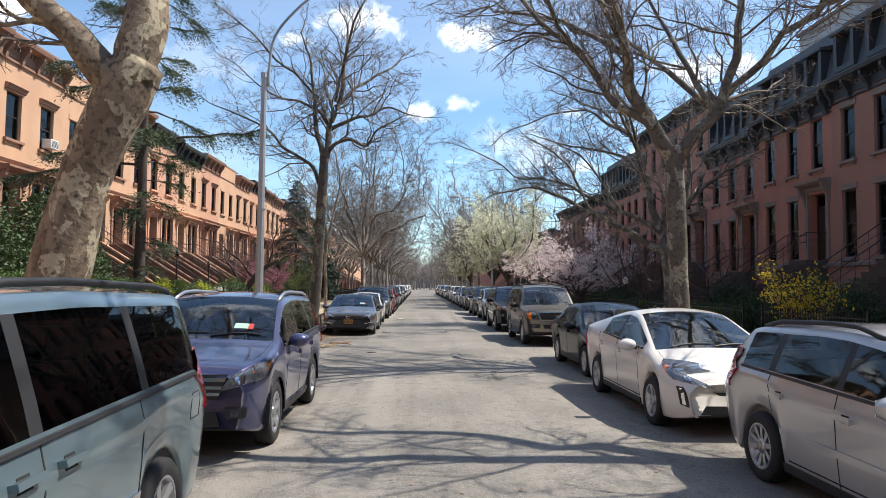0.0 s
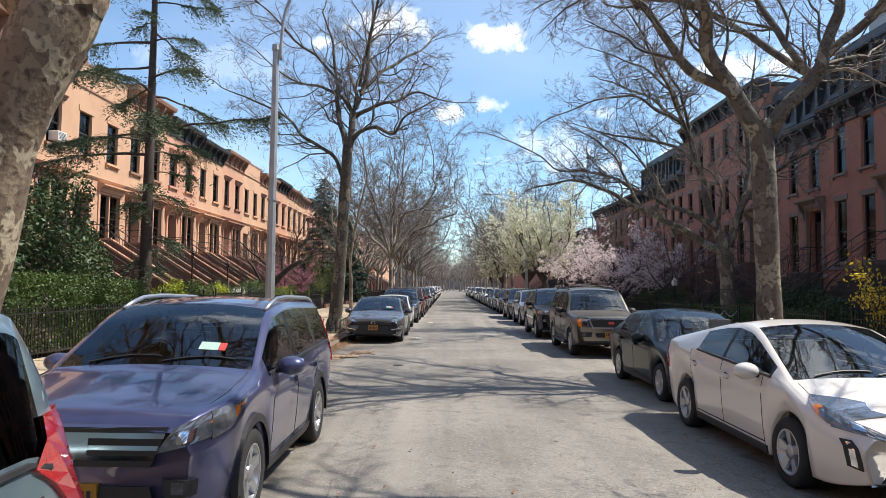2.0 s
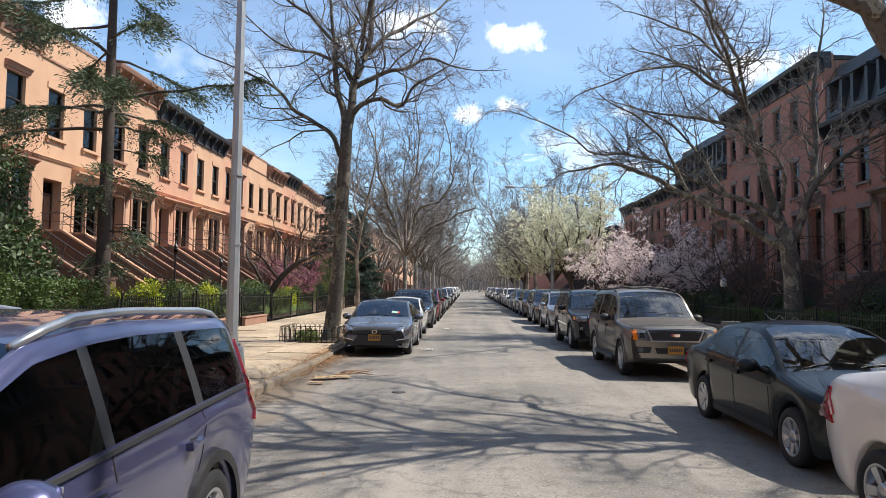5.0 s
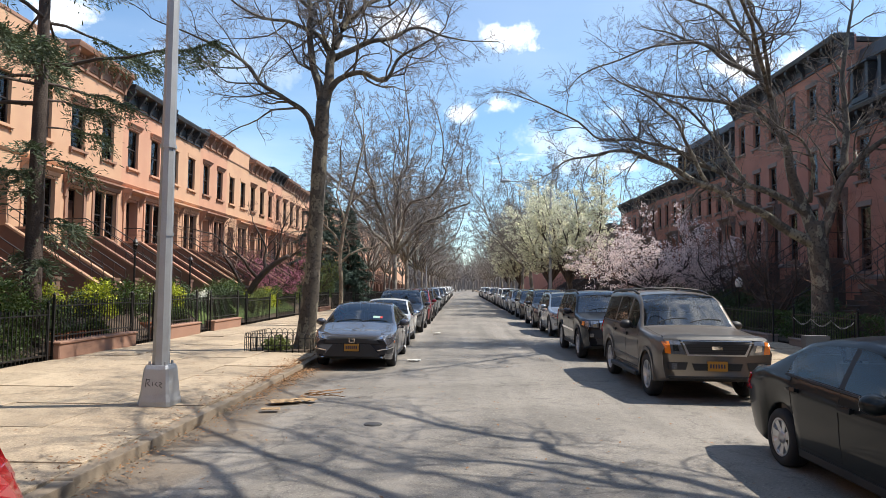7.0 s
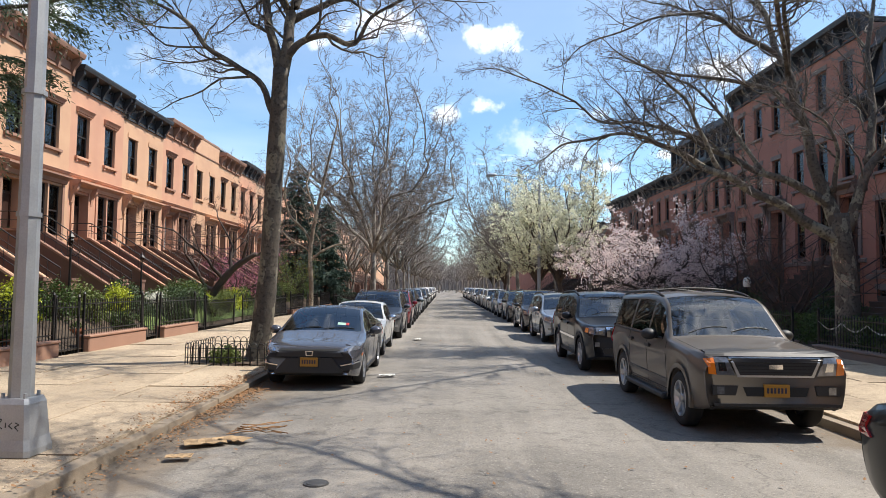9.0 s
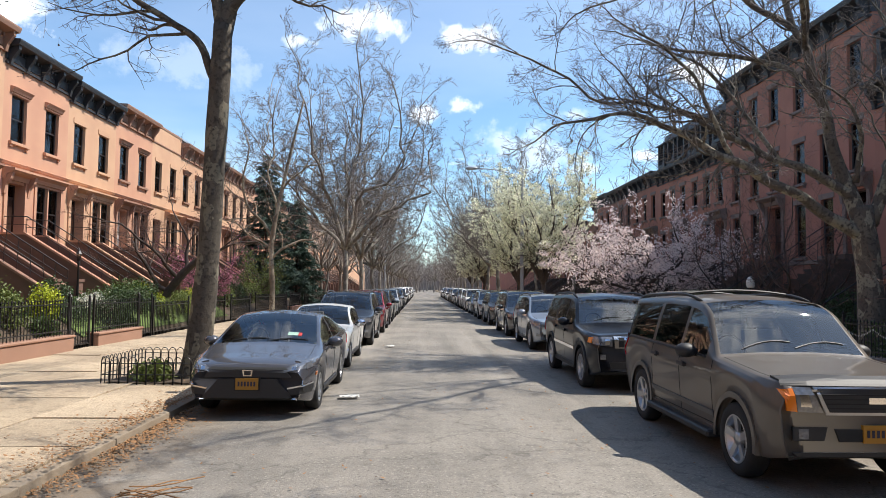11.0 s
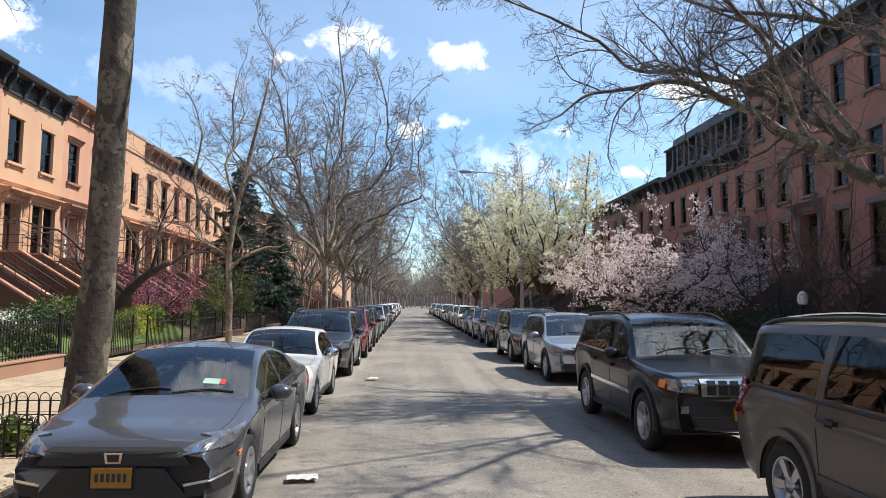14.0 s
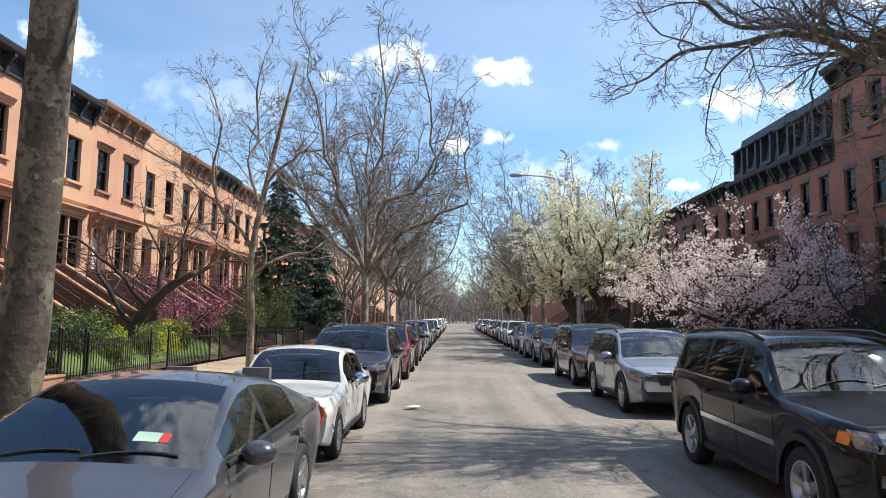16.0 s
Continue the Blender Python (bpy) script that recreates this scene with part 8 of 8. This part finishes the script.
def railing(x, y0, y1, z, h, label, wall=0.0, wallmat=None, step=0.125, single=True, hoops=False):
    root = empty("garden_railing", pose(x, y0, 0), label, "railing", "front garden railings")
    ln = y1 - y0
    if wall:
        w = part("low_wall", box_data(-0.16, 0, 0.0, 0.16, ln, z + wall, 0.02), wallmat, root)
        cp = part("wall_coping", box_data(-0.19, -0.02, z + wall, 0.19, ln + 0.02, z + wall + 0.06, 0.015), wallmat, root)
    zb = z + wall + (0.06 if wall else 0)
    for zz in (zb + 0.10, zb + h - 0.16):
        s = Soup(); s.box(-0.012, 0.02, zz, 0.012, ln - 0.02, zz + 0.028); s.ob("rail", IRON, root)
    if h not in PICK:
        PICK[h] = picket_mesh(h)
    n = int(ln / step)
    rest = Soup()
    for i in range(n + 1):
        y = 0.03 + (ln - 0.06) * i / n
        if single:
            o = new("picket", PICK[h]); o.parent = root; o.location = (0, y, zb - 0.02)
        else:
            rest.box(-0.009, y - 0.009, zb - 0.02, 0.009, y + 0.009, zb + h)
            if hoops and i < n:
                ym = y + (ln - 0.06) / n / 2
                rest.tube([(0, ym + math.cos(a) * step * 0.42, zb + h * 0.55 + math.sin(a) * step * 0.42) for a in np.linspace(0, 2 * math.pi, 9)], [0.008] * 9, 4, cap=False)
    if not single:
        tagged(rest.ob("picket_run", IRON, root), kind="stuff")
    for y in (0.0, ln):
        s = Soup(); s.box(-0.025, y - 0.025, z, 0.025, y + 0.025, zb + h + 0.06)
        s.tube([(0, y, zb + h + 0.06), (0, y, zb + h + 0.10), (0, y, zb + h + 0.16)], [0.02, 0.04, 0.004], 6)
        s.ob("post", IRON, root)
    return root


lots = [(15.2, 23.2, 0.0), (23.4, 26.9, 0.32), (28.2, 31.4, 0.34), (32.7, 35.6, 0.30), (36.8, 40.2, 0.0), (41.4, 45.0, 0.0), (46.0, 49.5, 0.0), (50.7, 54.2, 0.2), (55.4, 59.0, 0.0), (60.2, 64.0, 0.2)]
for k, (a, b2, w) in enumerate(lots):
    railing(FENCE_L, a, b2, 0.13, 0.92 if w else 1.12, "black iron railing on low brownstone wall" if w else "black cast-iron garden railing on the ground", w, STUCCO_DARK, single=k < 6, hoops=k in (4, 5, 6))
    if w and k < 4:
        railing(FENCE_L - 0.02, b2 + 0.12, b2 + 1.1, 0.13, 1.25, "black iron garden gate between low walls")
for k, (a, b2) in enumerate([(9.0, 14.0), (15.2, 20.0), (21.2, 25.6), (26.8, 30.2), (31.6, 36.4), (37.6, 42.0), (43.2, 48), (49.2, 54), (55, 60), (61, 70)]):
    railing(FENCE_R - 0.15, a, b2, 0.13, 0.86, "black iron railing on low shaded kerb wall", 0.18, GREYTRIM, single=1 < k < 5)
railing(FENCE_L, 66, 110, 0.13, 1.0, "long black iron railing further along the row", single=False, step=0.16)
# string of small pale lamps looped on the right-hand railing
s = Soup()
for i in range(60):
    t = i / 59
    y = 26.9 + 3.2 * t
    s.tube([(FENCE_R - 0.20, y, 1.02 - 0.18 * abs(math.sin(t * 9.4))), (FENCE_R - 0.20, y, 0.98 - 0.18 * abs(math.sin(t * 9.4)))], [0.006, 0.006], 5)
tagged(s.ob("lamp_string", WHITEPAINT), "unlit string of small pale lamps on railing", "string lights", kind="stuff")

# ---------------------------------------------------------------- tree pit guard, planters, litter
tg = empty("tree_guard", pose(0, 0, 0), "low black hooped iron tree guard", "tree guard")
loop = [(-5.45, 25.75), (-3.78, 25.75), (-3.78, 27.6), (-5.45, 27.6)]
for (xa, ya), (xb, yb) in zip(loop, loop[1:] + loop[:1]):
    ln = math.hypot(xb - xa, yb - ya)
    n = int(ln / 0.15)
    for zz in (0.17, 0.36):
        s = Soup(); s.tube([(xa, ya, 0.12 + zz), (xb, yb, 0.12 + zz)], [0.008, 0.008], 4); s.ob("rail", IRON, tg)
    for i in range(n):
        f0, f1 = (i + 0.05) / n, (i + 0.95) / n
        pts = []
        for a in np.linspace(0, math.pi, 9):
            f = (f0 + f1) / 2 - math.cos(a) * (f1 - f0) / 2
            pts.append((xa + (xb - xa) * f, ya + (yb - ya) * f, 0.12 + 0.38 + math.sin(a) * 0.09))
        p0, p1 = pts[0], pts[-1]
        s = Soup(); s.tube([(p0[0], p0[1], 0.12)] + pts + [(p1[0], p1[1], 0.12)], [0.0075] * 11, 4); s.ob("hoop", IRON, tg)
s = Soup()
for j in range(13):
    for i in range(13):
        x, y = -5.42 + 1.61 * i / 12, 25.78 + 1.79 * j / 12
        s.v.append((x, y, 0.155 + 0.03 * noise.noise((x * 3, y * 3, 0))))
s.f = [(j * 13 + i, j * 13 + i + 1, (j + 1) * 13 + i + 1, (j + 1) * 13 + i) for j in range(12) for i in range(12)]
tagged(s.ob("tree_pit_soil", SOIL), "dark soil of a street tree pit", "soil", kind="structure")
bush("pit_plant", (-4.7, 26.1, 0.16), "clump of green bulb leaves in tree pit", 0.35, 0.25, 0.32, LEAF_SPRING, 500, 0.05, 60, category="plant", group="garden plants")
for k, (x, y, m_) in enumerate([(-9.35, 24.4, TERRACOTTA), (-9.4, 25.2, TERRACOTTA), (-9.3, 25.9, TERRACOTTA), (-9.6, 29.2, TERRACOTTA)]):
    po = empty("flower_pot", pose(x, y, 0.24), "terracotta flower pot beside the railing", "flower pot", "flower pots")
    lathe([(0.0, 0.0), (0.13, 0.0), (0.19, 0.32), (0.21, 0.32), (0.21, 0.38), (0.18, 0.38), (0.17, 0.33), (0.0, 0.33)], 14).ob("pot", m_, po, smooth=False)
    lf = Soup(); scatter_leaves(lf, random.Random(k), [Vector((0, 0, 0.42)), Vector((0.05, 0.05, 0.5)), Vector((-0.06, 0, 0.48))], 120, 0.07, 0.04)
    tagged(lf.ob("foliage", LEAF_HEDGE, po), kind="stuff")
bb = empty("storage_box", pose(-11.6, 47.6, 0.84), "ochre wooden garden box under the fruit tree", "garden box")
part("box_body", box_data(-0.6, -0.4, 0, 0.6, 0.4, 0.75, 0.02), OCHRE, bb)
part("box_lid", box_data(-0.66, -0.46, 0.75, 0.66, 0.46, 0.83, 0.02), OCHRE, bb)
rngL = random.Random(4)


def sheet_litter(name, at, w, l, rz, material, label, folds=3):
    s = Soup()
    n = 6
    for j in range(n + 1):
        for i in range(n + 1):
            u, v = i / n - 0.5, j / n - 0.5
            s.v.append((u * w, v * l, 0.02 + 0.03 * abs(math.sin(folds * u * 3 + v * 2)) + 0.012 * noise.noise((u * 5, v * 5, w * 9))))
    s.f = [(j * (n + 1) + i, j * (n + 1) + i + 1, (j + 1) * (n + 1) + i + 1, (j + 1) * (n + 1) + i) for j in range(n) for i in range(n)]
    o = s.ob(name, material)
    o.matrix_basis = pose(*at, 0, 0, rz)
    sm = o.modifiers.new("thickness", "SOLIDIFY"); sm.thickness = 0.006
    return tagged(o, label, "litter", "litter on the road")


sheet_litter("cardboard_scrap", (-2.75, 19.3, 0.0), 0.46, 0.28, 25, CARDBOARD, "flattened torn brown cardboard on the asphalt")
sheet_litter("cardboard_scrap", (-2.45, 19.45, 0.0), 0.34, 0.2, -20, CARDBOARD, "flattened torn brown cardboard on the asphalt")
sheet_litter("cardboard_scrap", (-2.78, 18.62, 0.0), 0.26, 0.15, 10, CARDBOARD, "small scrap of brown cardboard on the asphalt")
sheet_litter("paper_scrap", (-0.94, 34.4, 0.02), 0.30, 0.2, 40, PAPER, "crumpled pale paper on the asphalt")
sheet_litter("paper_scrap", (-1.17, 25.2, 0.01), 0.32, 0.2, 10, PAPER, "flat pale paper on the asphalt")
br = Soup()
for k in range(7):
    pts = [Vector((0.1 * k * 0.3, 0.04 * k, 0.02 + 0.01 * k))]
    for i in range(5):
        pts.append(pts[-1] + Vector((0.12 + rngL.uniform(-.03, .03), 0.10 * math.sin(k + i * 0.4), 0.012 * rngL.gauss(0, 1))))
    br.tube(pts, [0.006] * 6, 4)
o = br.ob("fallen_twigs", DRYLEAF); o.matrix_basis = pose(-2.65, 19.75, 0.0, 0, 0, 15)
tagged(o, "small heap of dry fallen twigs", "twigs", kind="stuff")
s = Soup()
for _ in range(6500):
    if rngL.random() < 0.75:
        x, y = KERB_L + abs(rngL.gauss(0, 0.20)) * (1 if rngL.random() < 0.6 else -1.3), rngL.choice((rngL.uniform(10, 34), rngL.gauss(22.5, 1.6)))
    else:
        x, y = rngL.uniform(FENCE_L + 0.3, KERB_R), rngL.uniform(2, 45)
    z = 0.155 if x < KERB_L else 0.022
    a = rngL.uniform(0, 6.28)
    r_ = rngL.uniform(0.010, 0.030)
    c, d = math.cos(a) * r_, math.sin(a) * r_
    s.quad((x - c, y - d, z), (x + d * 0.6, y - c * 0.6, z + 0.008), (x + c, y + d, z + rngL.uniform(0.0, 0.02)), (x - d * 0.6, y + c * 0.6, z + 0.004))
tagged(s.ob("leaf_litter", DRYLEAF), "dry brown leaves and seed husks along the kerb", "leaf litter", kind="stuff")
mh = lathe([(0.0, 0.006), (0.085, 0.006), (0.092, 0.001), (0.115, 0.003), (0.125, -0.02)], 24).ob("valve_cover", mat("worn_iron", (0.09, 0.085, 0.08), 0.6, metal=0.4))
mh.matrix_basis = pose(-1.2, 17.8, 0.012)
tagged(mh, "small round iron valve cover in the asphalt", "manhole cover")

# ---------------------------------------------------------------- roof things, window unit, far end
ac = empty("air_conditioner", pose(FACE_L + 0.16, 28.83, 7.28, 0, 0, 0), "white window air conditioner above a sill", "air conditioner")
part("housing", box_data(-0.2, -0.3, 0, 0.2, 0.3, 0.38, 0.015), WHITEPAINT, ac)
for i in range(6):
    z = 0.06 + 0.05 * i
    q = Soup(); q.box(0.2, -0.26, z, 0.208, 0.26, z + 0.02); q.ob("louvre", PLASTIC, ac)
ph = empty("roof_penthouse", pose(20.5, 31.0, 12.0), "pale rooftop penthouse above the shaded row", "penthouse")
part("wall", box_data(0, 0, 0, 4, 4.5, 3.4), mat("pale_render", (0.45, 0.45, 0.45), 0.8), ph)
part("parapet", box_data(-0.15, -0.15, 3.4, 4.15, 4.65, 3.55), GREYTRIM, ph)
part("window", box_data(-0.02, 1.0, 1.4, 0.0, 3.2, 2.6), WINGLASS, ph)
for (x, y, z, h) in ((-18.5, 62.6, 11.0, 1.3), (-19, 76.0, 11.0, 1.6), (19.5, 68.0, 9.9, 1.0)):
    rb = empty("roof_bulkhead", pose(x, y, z - 0.3), "low grey rooftop bulkhead behind the cornice", "bulkhead")
    part("wall", box_data(-1.2, -1.6, 0, 1.2, 1.6, h), GREYTRIM, rb)
    part("cap", box_data(-1.35, -1.75, h, 1.35, 1.75, h + 0.12), GALV, rb)
an = empty("roof_aerial", pose(-16.6, 27.2, 10.9), "thin old television aerial on the roof", "aerial")
s = Soup(); s.tube([(0, 0, 0), (0, 0, 2.0)], [0.015, 0.012], 5); s.ob("mast", IRON, an)
for zz, l in ((1.9, 0.5), (1.7, 0.7), (1.4, 0.4)):
    s = Soup(); s.tube([(0, -l, zz), (0, l, zz)], [0.008, 0.008], 4); s.ob("element", IRON, an)
# woods that close the street far away, air haze mixed into their colour
HAZE = mat("far_haze_tone", (0.30, 0.26, 0.235), 1.0, var=0.35, scale=0.4, fine=3, bump=0.0)
s = Soup()
rngF = random.Random(8)
for k in range(420):
    x, y = rngF.uniform(-60, 60), rngF.uniform(225, 330)
    h = rngF.uniform(8, 13)
    top = Vector((x + rngF.gauss(0, 0.5), y, h * 0.35))
    s.tube([(x, y, -0.2), top], [0.22, 0.16], 5, cap=False)
    for b in range(11):
        p = Vector(top)
        d = Vector((rngF.gauss(0, 0.55), rngF.gauss(0, 0.55), rngF.uniform(0.5, 1.0)))
        pts = [p]
        for i in range(3):
            pts.append(pts[-1] + d * (h * 0.65 / 3) + Vector((rngF.gauss(0, 0.35), rngF.gauss(0, 0.35), 0)))
        s.tube(pts, [0.11, 0.08, 0.06, 0.03], 3, cap=False)
        for q in range(5):
            w0 = pts[1].lerp(pts[3], rngF.random())
            s.tube([w0, w0 + Vector((rngF.gauss(0, 0.8), rngF.gauss(0, 0.8), rngF.uniform(0.3, 1.4)))], [0.05, 0.02], 3, cap=False)
tagged(s.ob("backdrop", HAZE), "bare woods in haze-toned colour closing the far street", "far trees", kind="structure")
# end block takes the same brown, paled to imitate distance haze
fw = empty("far_block", pose(0, 345, 0), "low brick block in haze-toned colour closing the far street", "building", kind="structure")
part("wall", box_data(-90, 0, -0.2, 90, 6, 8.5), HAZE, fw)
rear = empty("rear_block", pose(0, -40, 0), "plain street end behind the walk", "building", kind="structure")
part("wall", box_data(-60, -4, -0.2, 60, 0, 10), BROWNBRICK, rear)

# ---------------------------------------------------------------- pavement slabs
pavement("pavement_left", FENCE_L, KERB_L - 0.18, 4, "sunlit tan concrete pavement with cracked slabs")
pavement("pavement_right", KERB_R + 0.18, FENCE_R, 4, "tan concrete pavement half in house shade")
